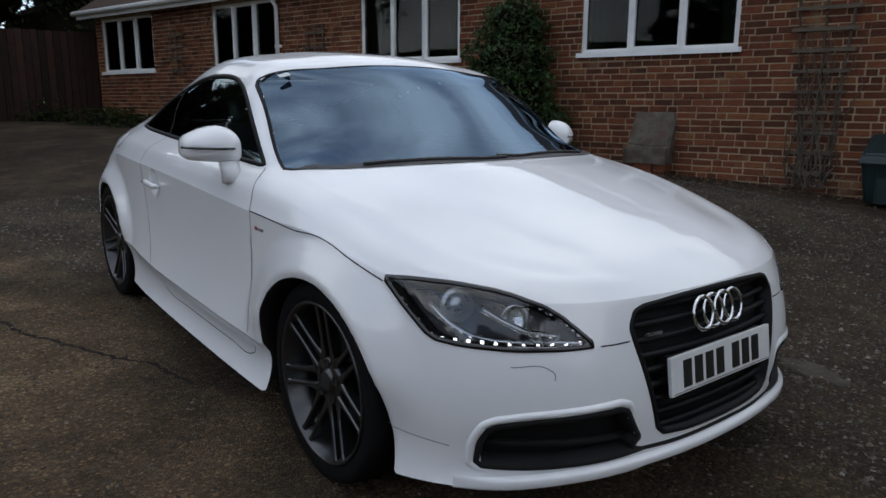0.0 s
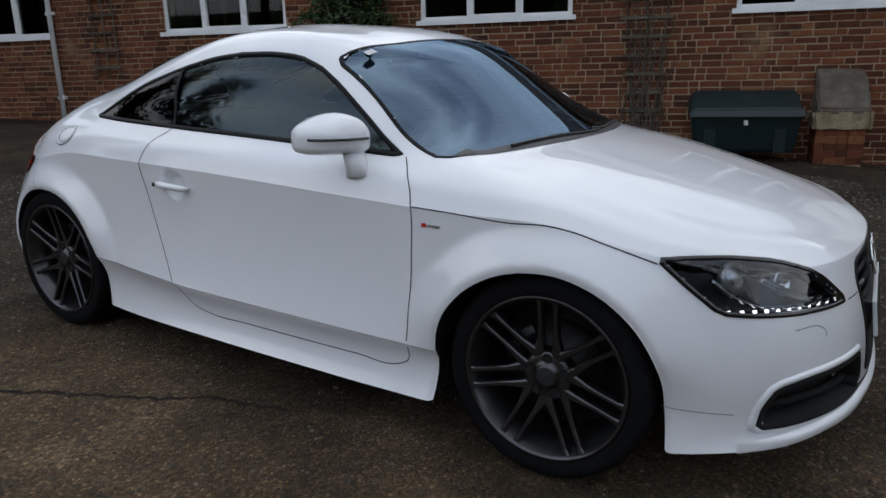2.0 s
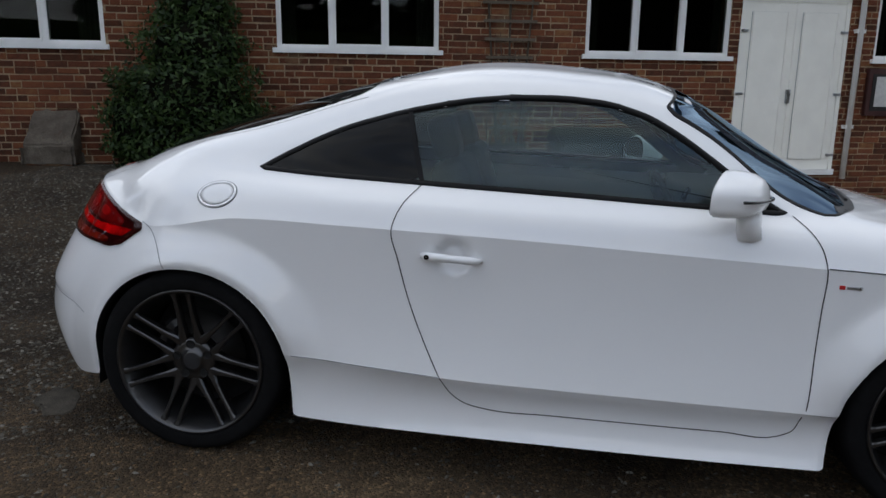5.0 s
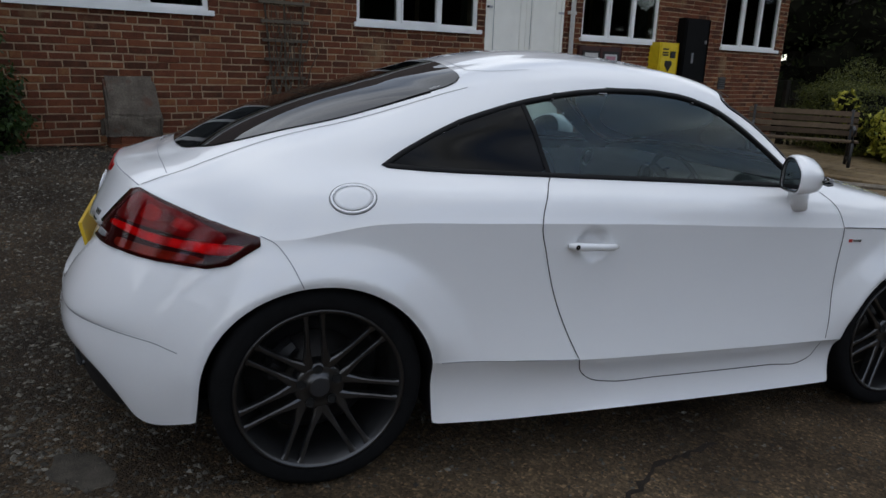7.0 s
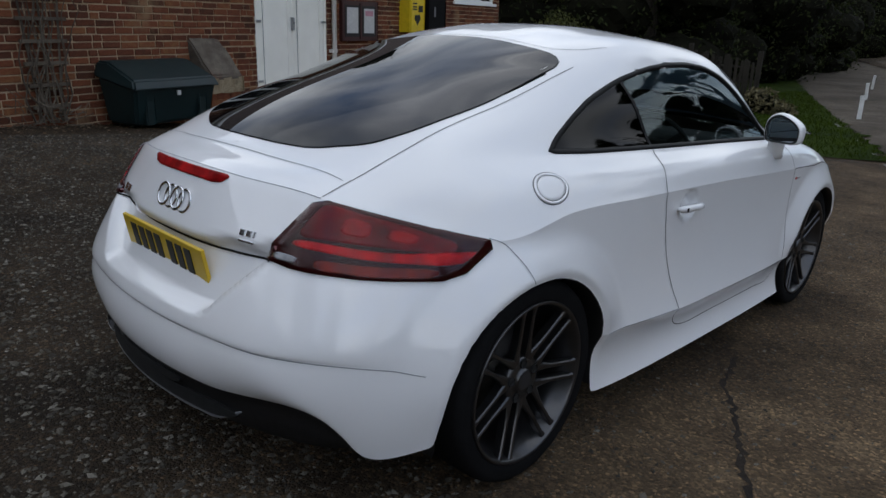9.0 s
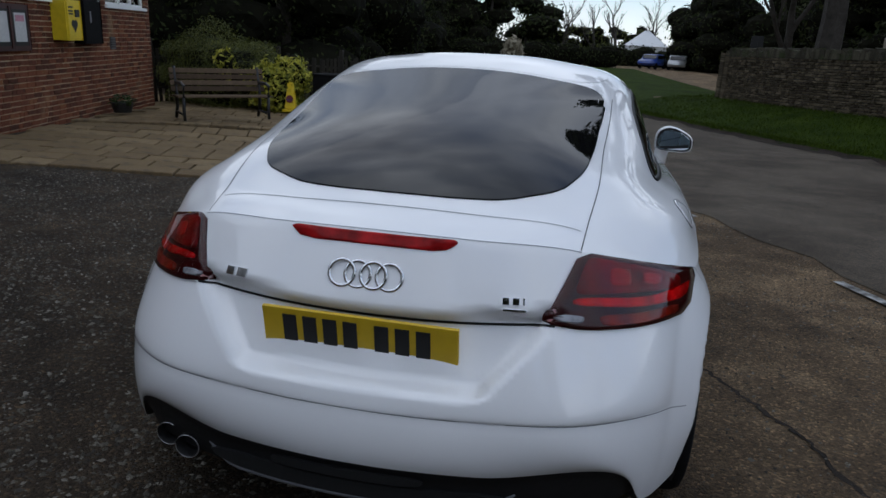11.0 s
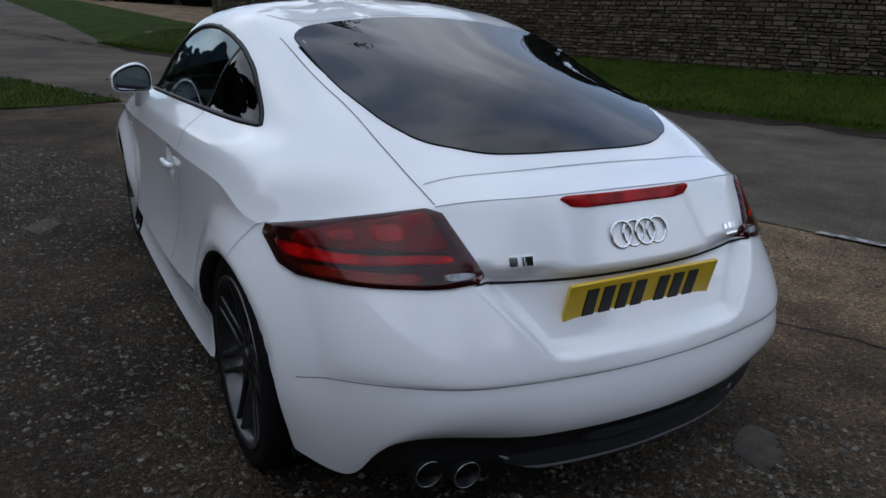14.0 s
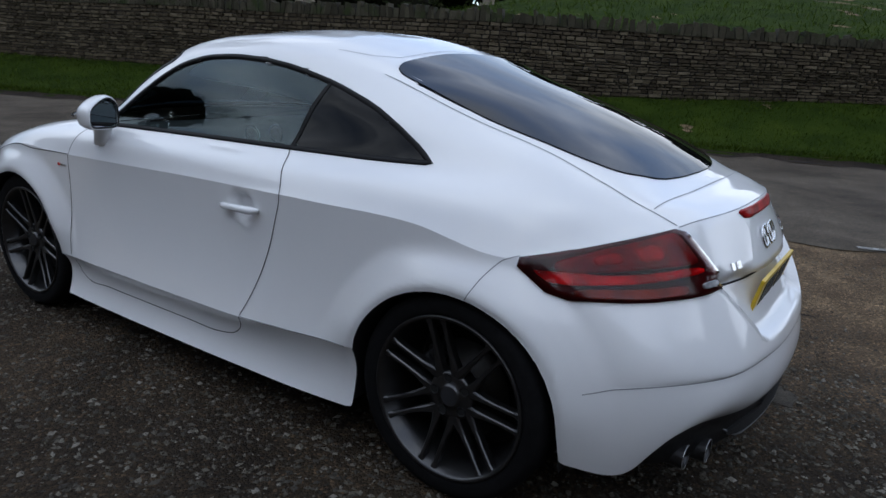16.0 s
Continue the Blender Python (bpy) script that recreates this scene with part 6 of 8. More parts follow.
CREAM = mottled("cream_stone", [(0.2, (0.2, 0.15, 0.09)), (0.5, (0.33, 0.26, 0.165)), (0.8, (0.46, 0.38, 0.26))], 8.0, 60.0, 0.8, dist=0.01, stain=(9.0, 0.62, (0.08, 0.07, 0.045)))
for s, zb, zt, dd in ((-.62, .1, 1.08, .2), (3.16, .1, 1.1, .34), (-4.1, .1, 1.06, .3)):
    but = thing("buttress", "short weathered buttress with a sloping stone top against the house", "buttress", group="buttresses")
    z, row_ = zb, 0
    while z < .5:
        x = s - .25
        for w in ((.22, .1, .16) if row_ % 2 else (.1, .22, .16)):
            part("brick", worn(box_bm(x, x + w - .012, -dd + rb.uniform(-.008, .012), -.004, z, z + .062, .006, WALL, 1), .004, x + z), BRICK_ONE, but)
            x += w
        z += .075
        row_ += 1
    part("mortar_core", box_bm(s - .238, s + .216, -dd + .018, -.004, zb - .05, .55, .0, WALL), MORTAR, but, "sandy mortar")
    part("block", worn(box_bm(s - .27, s + .24, -dd - .02, -.004, .5, .62, .03, WALL), .02, s), CREAM if dd > .32 else OLDSTONE, but, "rough stone block under the slab")
    bm = bmesh.new()
    vs_ = [bm.verts.new(wall_xyz(*p)) for p in ((s - .26, dd + .02, .61), (s + .26, dd + .02, .61), (s + .26, dd + .02, .68), (s - .26, dd + .02, .68), (s - .25, .0, .61), (s + .25, .0, .61), (s + .25, .0, zt), (s - .25, .0, zt))]
    for f in ((0, 1, 2, 3), (3, 2, 6, 7), (1, 5, 6, 2), (4, 0, 3, 7), (0, 4, 5, 1)):
        bm.faces.new([vs_[i] for i in f])
    bmesh.ops.recalc_face_normals(bm, faces=bm.faces)
    bmesh.ops.bevel(bm, geom=list(bm.edges), offset=.02, segments=2, affect="EDGES")
    part("sloping_top", worn(bm, .022, s), OLDSTONE, but, "grey sloping stone top")

# grit bin
s0_, s1_ = 1.62, 2.72
grit = thing("grit_bin", "dark green plastic grit bin with a sloping lid by the wall", "storage bin")
zb = .24
bm = bmesh.new()
vs_ = [bm.verts.new(wall_xyz(s, d, z)) for s, d, z in ((s0_ + .05, .1, zb), (s1_ - .05, .1, zb), (s1_ - .05, .56, zb), (s0_ + .05, .56, zb), (s0_, .06, zb + .5), (s1_, .06, zb + .5), (s1_, .64, zb + .4), (s0_, .64, zb + .4))]
for f in ((0, 1, 2, 3), (4, 5, 6, 7), (0, 1, 5, 4), (1, 2, 6, 5), (2, 3, 7, 6), (3, 0, 4, 7)):
    bm.faces.new([vs_[i] for i in f])
bmesh.ops.recalc_face_normals(bm, faces=bm.faces)
bmesh.ops.bevel(bm, geom=list(bm.edges), offset=.03, segments=3, affect="EDGES")
part("tub", bm, GREENBIN, grit)
bm = bmesh.new()
vs_ = [bm.verts.new(wall_xyz(s, d, z)) for s, d, z in ((s0_ - .03, .03, zb + .49), (s1_ + .03, .03, zb + .49), (s1_ + .03, .68, zb + .37), (s0_ - .03, .68, zb + .37), (s0_ + .02, .05, zb + .64), (s1_ - .02, .05, zb + .64), (s1_ - .02, .22, zb + .64), (s0_ + .02, .22, zb + .64), (s1_ - .01, .62, zb + .47), (s0_ + .01, .62, zb + .47))]
for f in ((0, 1, 2, 3), (4, 5, 6, 7), (7, 6, 8, 9), (9, 8, 2, 3), (0, 1, 5, 4), (1, 2, 8, 6, 5), (3, 0, 4, 7, 9)):
    bm.faces.new([vs_[i] for i in f])
bmesh.ops.recalc_face_normals(bm, faces=bm.faces)
bmesh.ops.bevel(bm, geom=list(bm.edges), offset=.02, segments=2, affect="EDGES")
part("lid", bm, GREENBIN, grit, "sloping green lid")
part("label", box_bm(2.15, 2.19, -.655, -.64, zb + .30, zb + .345, .002, WALL), PAPER, grit, "small white label")
for s in (s0_ + .2, s1_ - .2):
    part("rib", box_bm(s - .05, s + .05, -.61, -.56, zb + .02, zb + .34, .012, WALL), GREENBIN, grit)

# notice board
board = thing("notice_board", "maroon notice board with pinned papers under the window", "notice board")
part("case", box_bm(5.86, 6.8, -.06, 0, 1.05, 1.63, .008, WALL), NOTICE, board)
part("recess", box_bm(5.92, 6.74, -.064, -.05, 1.11, 1.57, .002, WALL), INK, board, "dark backing")
for a0, a1, b0, b1 in ((5.97, 6.26, 1.16, 1.54), (6.42, 6.7, 1.16, 1.53)):
    part("paper", box_bm(a0, a1, -.069, -.064, b0, b1, 0, WALL), PAPER, board, "white paper notice")
part("paper", box_bm(6.45, 6.66, -.072, -.069, 1.42, 1.5, 0, WALL), plain("pink_paper", (.5, .25, .3), .8), board, "pink paper notice")
part("divider", box_bm(6.31, 6.36, -.072, -.05, 1.08, 1.6, .003, WALL), NOTICE, board)

# defibrillator cabinet
aed = thing("defibrillator_cabinet", "yellow metal defibrillator cabinet on the brick wall", "cabinet")
part("case", box_bm(7.55, 8.0, -.22, 0, 1.2, 1.74, .02, WALL), YELLOW, aed)
part("cabinet_door", box_bm(7.57, 7.98, -.232, -.218, 1.225, 1.715, .008, WALL), YELLOW, aed, "yellow door")
part("keypad", box_bm(7.80, 7.92, -.246, -.23, 1.52, 1.62, .004, WALL), INK, aed, "black keypad")
bm = bmesh.new()
for sx in (-1, 1):
    r_ = bmesh.ops.create_cone(bm, cap_ends=True, segments=20, radius1=.055, radius2=.055, depth=.006, matrix=WALL @ Matrix.Translation((7.77 + sx * .04, -.234, 1.42)) @ pose(0, 0, 0, 90))
vs_ = [bm.verts.new(wall_xyz(s, .237, z)) for s, z in ((7.683, 1.40), (7.857, 1.40), (7.77, 1.29))]
bm.faces.new(vs_)
part("heart_mark", bm, INK, aed, "black heart mark")
for z in (1.655, 1.60, 1.56):
    part("text_bar", box_bm(7.61, 7.75, -.236, -.23, z - .012, z + .012, 0, WALL), INK, aed, "dark lettering bar")
cab = thing("black_cabinet", "tall black wall cabinet beside the yellow box", "cabinet")
part("case", box_bm(8.22, 8.88, -.16, 0, 1.14, 2.17, .015, WALL), DULLBLACK, cab)
part("cabinet_door", box_bm(8.25, 8.85, -.172, -.158, 1.17, 2.14, .008, WALL), DULLBLACK, cab, "black door")
part("label_bar", box_bm(8.45, 8.5, -.177, -.17, 1.45, 1.62, 0, WALL), plain("grey_label", (.16, .16, .17), .6), cab, "small grey label")
part("latch", box_bm(8.77, 8.8, -.19, -.17, 1.78, 1.83, .004, WALL), SILVER, cab, "steel latch")
vent = thing("wall_vent", "small grey wall vent in the brickwork", "vent")
part("grille", box_bm(9.55, 9.75, -.02, 0, 1.02, 1.22, .006, WALL), plain("grey_vent", (.08, .08, .08), .6), vent)
for k in range(4):
    part("slat", box_bm(9.57, 9.73, -.03, -.018, 1.05 + k * .04, 1.065 + k * .04, .002, WALL), IRON, vent)

# ---- plants ----
def leaf_cloud(name, blobs, count, size, material, parent, seed, shell=0.75, droop=0.0, label=""):
    """Many small leaves over and in lumpy ellipsoids (centre, radii); an uneven outline with gaps."""
    rg = np.random.RandomState(seed)
    vol = np.array([b[1][0] * b[1][1] * b[1][2] for b in blobs]) ** 0.67
    pick = rg.choice(len(blobs), count, p=vol / vol.sum())
    C = np.array([b[0] for b in blobs])[pick]
    Rr = np.array([b[1] for b in blobs])[pick]
    d = rg.normal(size=(count, 3))
    d /= np.linalg.norm(d, axis=1, keepdims=True)
    lump = 1 + 0.16 * np.sin(d[:, 0] * 7 + pick) * np.sin(d[:, 1] * 6 + 2 * pick) + 0.12 * np.sin(d[:, 2] * 11 + pick * 3)
    r = (shell + (1 - shell) * rg.rand(count) ** 0.6) * lump + rg.normal(size=count) * 0.05
    P = C + d * Rr * r[:, None]
    a = rg.normal(size=(count, 3)) * 0.8 + np.cross(d, rg.normal(size=(count, 3)))
    a[:, 2] -= droop
    a /= np.linalg.norm(a, axis=1, keepdims=True)
    n = d + rg.normal(size=(count, 3)) * 0.7
    b = np.cross(n, a)
    b /= np.maximum(np.linalg.norm(b, axis=1, keepdims=True), 1e-6)
    sz = size * (0.55 + 0.9 * rg.rand(count))[:, None]
    V = np.stack([P - a * sz, P + b * sz * 0.42, P + a * sz, P - b * sz * 0.42], 1).reshape(-1, 3)
    me = bpy.data.meshes.new(name)
    me.from_pydata(V.tolist(), [], [(4 * k, 4 * k + 1, 4 * k + 2, 4 * k + 3) for k in range(count)])
    ob = put(name, me, material, parent)
    return tagged(ob, label=label)


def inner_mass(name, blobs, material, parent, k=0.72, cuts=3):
    """A dark solid core inside a crown, its inner shade put into the colour."""
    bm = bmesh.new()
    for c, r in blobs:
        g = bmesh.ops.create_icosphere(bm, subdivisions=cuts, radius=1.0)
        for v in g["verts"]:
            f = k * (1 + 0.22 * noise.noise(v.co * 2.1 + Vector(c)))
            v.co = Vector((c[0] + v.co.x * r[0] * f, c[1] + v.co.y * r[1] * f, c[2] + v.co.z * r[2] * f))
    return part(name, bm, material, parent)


def limbs(bm, p, d, length, radius, depth, rg, spread=0.6):
    pts_ = [p]
    q, dd = p.copy(), d.copy()
    for k in range(4):
        dd = (dd + Vector((rg.uniform(-.16, .16), rg.uniform(-.16, .16), rg.uniform(-.05, .12)))).normalized()
        q = q + dd * length / 4
        pts_.append(q.copy())
    add_tube(bm, pts_, [radius, radius * .88, radius * .76, radius * .66, radius * .55], 7 if radius > .05 else 4)
    ends = [q]
    if depth:
        for k in range(3 if depth > 1 else 4):
            w = Vector((rg.uniform(-1, 1), rg.uniform(-1, 1), rg.uniform(-.2, .7)))
            src = pts_[2 + k % 3]
            ends += limbs(bm, src, (dd + w * spread).normalized(), length * rg.uniform(.55, .8), radius * .52, depth - 1, rg, spread)
    return ends


def tree(name, x, y, height, label, seed, leaves=0, leaf=0.16, mat=None, spread=0.6, base=None, crown=None):
    rg = random.Random(seed)
    z = land(x, y) - 0.1 if base is None else base
    t = thing(name, label, "tree")
    bm = bmesh.new()
    ends = limbs(bm, Vector((x, y, z)), Vector((0, 0, 1)), height * .42, height * .028, 4 if not leaves else 3, rg, spread)
    part("trunk", bm, BARK, t, "dark bark")
    if leaves:
        pk = crown or [(e, (height * .12, height * .12, height * .09)) for e in rg.sample(ends, min(len(ends), 26))]
        leaf_cloud("crown", [(tuple(c), r) for c, r in pk], leaves, leaf, mat or LEAF_FAR, t, seed, 0.4)
    return t


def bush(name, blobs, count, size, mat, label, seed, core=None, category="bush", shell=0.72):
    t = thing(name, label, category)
    inner_mass("shade_core", blobs, core or SHADE, t)
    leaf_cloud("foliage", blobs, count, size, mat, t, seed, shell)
    return t


# climbing shrub between two windows
def wp(s, d, z):
    return tuple(wall_xyz(s, d, z))


bush("wall_shrub", [(wp(-2.55, .3, .6), (.75, .9, .6)), (wp(-2.6, .3, 1.15), (.6, .85, .6)), (wp(-2.5, .28, 1.7), (.5, .62, .5)), (wp(-2.45, .25, 2.15), (.38, .42, .35)), (wp(-3.1, .3, .9), (.4, .4, .6)), (wp(-2.0, .3, .7), (.4, .4, .55))], 22000, .032, LEAF, "dense dark green evergreen shrub against the brick wall", 11)
for k, (s, d, z, r) in enumerate(((-12.4, .5, .55, .7), (-11.3, .5, .5, .6), (-14.6, .8, .6, .9), (-10.2, .4, .45, .5))):
    bush("low_shrub", [(wp(s, d, z), (r, r, r * .75)), (wp(s + .5, d, z - .1), (r * .7, r * .7, r * .6))], 2200, .05, LEAF_FAR, "low dark shrub at the foot of the house", 30 + k)
# loose dead leaves by the wall
lv = np.random.RandomState(9)
V, Fc = [], []
for k in range(900):
    s = lv.uniform(-3, 3.6)
    p = wall_xyz(s, abs(lv.normal()) * .35 + .02, 0)
    z = land(p.x, p.y) + .012
    a = lv.uniform(0, 6.28)
    u, w = Vector((math.cos(a), math.sin(a), lv.uniform(-.4, .4))) * lv.uniform(.012, .03), Vector((-math.sin(a), math.cos(a), lv.uniform(-.4, .4))) * lv.uniform(.008, .018)
    c = Vector((p.x, p.y, z))
    i = len(V)
    V += [c - u, c + w, c + u, c - w]
    Fc.append((i, i + 1, i + 2, i + 3))
tagged(raw("dead_leaves", V, Fc, leafy("dry_leaves", [(0, (.05, .03, .015)), (.6, (.14, .09, .05)), (1, (.3, .24, .16))])), "dry brown leaves along the foot of the wall", "leaves", kind="stuff")

# ---- terrace ----
SLABS = {}


def slab(w, l):
    key = (round(w, 2), round(l, 2))
    if key not in SLABS:
        SLABS[key] = mesh_of("paving_slab", box_bm(-key[0] / 2, key[0] / 2, -key[1] / 2, key[1] / 2, -.06, 0, .008, seg=1))
        SLABS[key].materials.append(PAVE)
    return SLABS[key]


def terrace(name, q0, q1, s0, s1, lift, seed, label):
    rg = random.Random(seed)
    qs, ss_ = steps(q0, q1, 10), steps(s0, s1, 10)
    ob = sheet(name, qs, ss_, SOIL, lift - .035)
    tagged(ob, label, "paving", kind="structure")
    s = s0
    n = 0
    while s < s1 - .2:
        dep = rg.choice((.36, .42, .5))
        dep = min(dep, s1 - s)
        q = q1
        while q > q0 + .1:
            w = rg.choice((.36, .45, .52, .62))
            w = min(w, q - q0)
            x, y = from_road(q - w / 2, s + dep / 2)
            e = .15
            xa, ya = from_road(q - w / 2 + e, s + dep / 2)
            xb, yb = from_road(q - w / 2, s + dep / 2 + e)
            z = land(x, y) + lift
            nx = Vector((ROAD_N.x * e, ROAD_N.y * e, land(xa, ya) - land(x, y))).normalized()
            ny = Vector((ROAD_D.x * e, ROAD_D.y * e, land(xb, yb) - land(x, y))).normalized()
            nz = nx.cross(ny).normalized()
            if wall_clear(x, y):
                m = Matrix((nx, nz.cross(nx), nz)).transposed().to_4x4()
                m.translation = (x, y, z + rg.uniform(-.006, .006))
                o = new("paving_slab", slab(w - .018, dep - .018))
                o.parent = ob
                o.matrix_basis = m @ pose(0, 0, 0, rg.uniform(-.5, .5), rg.uniform(-.5, .5), rg.uniform(-.8, .8))
                n += 1
            q -= w
        s += dep
    return ob


def wall_clear(x, y):
    p = WALL.inverted() @ Vector((x, y, 0))
    return p.y < -.12 or p.x > S1 + .1


terrace("pavement", -7.9, -3.05, 5.35, 9.5, .035, 1, "worn buff stone paving beside the white doors")
terrace("terrace", -8.2, -2.66, 9.5, 17.0, .05, 2, "raised buff stone terrace with a kerb")
for (qa, sa), (qb, sb) in (((-2.64, 9.45), (-2.64, 17.0)), ((-4.4, 8.95), (-2.64, 9.45))):
    k = thing("kerb_edge", "narrow pale stone kerb along the terrace", "kerb", group="terrace kerbs")
    bm = bmesh.new()
    pts_ = []
    for j in range(9):
        x, y = from_road(qa + (qb - qa) * j / 8, sa + (sb - sa) * j / 8)
        pts_.append((x, y, land(x, y) + .06))
    add_tube(bm, pts_, .045, 6)
    part("kerb_stone", bm, STONE, k)

# bench
bx, by = -5.72, 7.55
bz = land(bx, by) + .1
bench = thing("bench", "weathered wooden garden bench with black iron ends on the terrace", "bench", pose(bx, by, bz, 0, 0, 46) @ Matrix.Diagonal((.88, 1, .9, 1)))
for k, (y, z, t) in enumerate(((-.2, .42, 0), (-.08, .425, 0), (.04, .42, 0), (.16, .41, 0))):
    part("seat_slat", box_bm(-.9, .9, y - .045, y + .045, z - .015, z + .015, .005), WOOD, bench)
for k in range(4):
    part("back_slat", box_bm(-.9, .9, -.013, .013, -.045, .045, .005), WOOD, bench, "", False, pose(0, .215 + k * .03, .53 + k * .108, -14))
for x in (-.8, .8):
    bm = bmesh.new()
    add_tube(bm, [(x, -.26, 0), (x, -.22, .2), (x, -.24, .41)], .03, 6)
    add_tube(bm, [(x, .3, 0), (x, .2, .25), (x, .2, .45), (x, .33, .93)], .03, 6)
    add_tube(bm, [(x, -.24, .4), (x, .2, .4)], .028, 6)
    add_tube(bm, [(x, -.24, .41), (x, -.27, .62), (x, -.1, .66), (x, .24, .64)], .03, 6)
    add_tube(bm, [(x, -.24, .1), (x, .25, .12)], .022, 6)
    part("bench_end", bm, IRON, bench, "black cast iron end", True)

# yellow no-parking cone
cx, cy = -5.72, 10.25
cz = land(cx, cy) + .1
cone = thing("parking_cone", "yellow no-parking cone with a round dark sign", "cone", pose(cx, cy, cz, 0, 0, 10))
part("cone_base", box_bm(-.15, .15, -.15, .15, 0, .05, .015), YELLOW, cone)
bm = bmesh.new()
r_ = bmesh.ops.create_cone(bm, cap_ends=True, segments=4, radius1=.165, radius2=.08, depth=.54, matrix=pose(0, 0, .32, 0, 0, 45))
bmesh.ops.bevel(bm, geom=list(bm.edges), offset=.025, segments=2, affect="EDGES")
part("cone_body", bm, YELLOW, cone)
bm = bmesh.new()
bmesh.ops.create_cone(bm, cap_ends=True, segments=24, radius1=.075, radius2=.075, depth=.008, matrix=pose(0, -.112, .26, 80))
part("sign_disc", bm, plain("maroon_sign", (.12, .015, .03), .5), cone, "dark red and blue disc")
part("sign_bar", box_bm(-.06, .06, -.126, -.114, .235, .255, 0), plain("navy_sign", (.02, .03, .12), .5), cone, "", False, pose(0, 0, .0, 0, 35 * 0, 0))

# black box on the terrace
kx, ky = -4.98, 10.75
kz = land(kx, ky) + .1
planter = thing("black_planter", "large square black planter box on the terrace", "planter", pose(kx, ky, kz, 0, 0, 0))
bm = box_bm(-.36, .36, -.3, .3, .0, .76, .05)
part("tub", bm, DULLBLACK, planter, "black planter tub")
part("rim", box_bm(-.365, .365, -.305, .305, .74, .79, .02), DULLBLACK, planter, "black rim")
pt = wall_xyz(9.0, .35, 0)
small = thing("flower_pot", "small dark planter with low plants at the wall", "planter", pose(pt.x, pt.y, land(pt.x, pt.y) + .1))
part("pot", lathe([(0, .001), (0, .14), (.16, .18), (.17, .17), (.14, .15), (.14, .001)], 20, "z"), IRON, small)
leaf_cloud("plants", [((0, 0, .2), (.2, .2, .1))], 300, .03, LEAF, small, 77)

# shrubs behind the bench
def at(x, y, z):
    return (x, y, land(x, y) + z)


bush("round_hedge", [(at(-7.6, 11.2, .62), (1.3, 1.2, .86)), (at(-8.2, 11.5, .72), (1.05, 1.1, .95)), (at(-6.7, 11.3, .45), (.85, .9, .62))], 62000, .022, LEAF_H, "clipped rounded olive green hedge behind the bench", 12, None, "hedge", 0.92)
bush("golden_shrub", [(at(-6.15, 10.45, .5), (.55, .45, .55)), (at(-6.3, 10.3, .6), (.35, .4, .45)), (at(-5.9, 10.65, .75), (.45, .4, .45))], 4200, .05, LEAF_Y, "yellow and green variegated shrub beside the bench", 13)
bush("golden_shrub", [(at(-6.95, 9.85, 1.0), (.22, .2, .28)), (at(-6.75, 9.9, .75), (.22, .2, .22))], 240, .05, LEAF_Y, "sparse yellow-leaved shrub stems behind the bench", 14)
# picket fences
def picket_run(FA, FB, n):
    fence = thing("picket_fence", "grey weathered picket fence behind the terrace", "fence", group="picket fences")
    for k in range(n):
        p = FA.lerp(FB, k / (n - 1))
        z = land(p.x, p.y) - .05
        part("picket", box_bm(-.035, .035, -.01, .01, 0, 1.25 + rg.uniform(-.06, .06), .004, seg=1), FENCEGREY, fence, "", False, pose(p.x, p.y, z, 0, rg.uniform(-2, 2), 18))
    for h in (.35, 1.0):
        bm = bmesh.new()
        add_tube(bm, [(FA.x, FA.y + .03, land(*FA) + h), (FB.x, FB.y + .03, land(*FB) + h)], .025, 4)
        part("rail", bm, FENCEGREY, fence)
    for k in range(3):
        p = FA.lerp(FB, k / 2)
        part("post", box_bm(-.05, .05, -.05, .05, -.1, 1.4, .01), FENCEGREY, fence, "", False, pose(p.x, p.y + .06, land(p.x, p.y)))


rg = random.Random(8)
FENCEGREY = mottled("grey_fence_wood", [(0.2, (0.014, 0.012, 0.009)), (0.8, (0.036, 0.031, 0.023))], 9.0, 60.0, 0.6, objvar=0.4, dist=0.004)
picket_run(Vector((-7.6, 13.6)), Vector((-4.6, 14.6)), 34)
picket_run(Vector((-9.2, 10.6)), Vector((-8.1, 12.6)), 20)
# dry grass and low growth at the fence
bush("dry_bush", [(at(-4.25, 14.2, .25), (.45, .35, .35)), (at(-3.9, 14.3, .15), (.4, .3, .2))], 1500, .05, leafy("dry_grass_leaves", [(0, (.05, .045, .02)), (.6, (.12, .10, .045)), (1, (.22, .19, .10))]), "straw-coloured dry growth by the fence", 15)

# white verge posts
for k, (q, s) in enumerate(((.62, 16.9), (1.72, 24.6), (2.7, 30.8))):
    x, y = from_road(q, s)
    b = thing("verge_post", "short white wooden verge post at the road edge", "post", pose(x, y, land(x, y) - .02, rg.uniform(-2, 4), rg.uniform(-3, 3), 20), group="verge posts")
    part("post", box_bm(-.045, .045, -.045, .045, 0, .55, .012), plain("post_white", (.75, .75, .73), .6, var=.1), b)
    part("post_cap", box_bm(-.05, .05, -.05, .05, .535, .56, .01), plain("post_cap_white", (.7, .7, .68), .6), b)
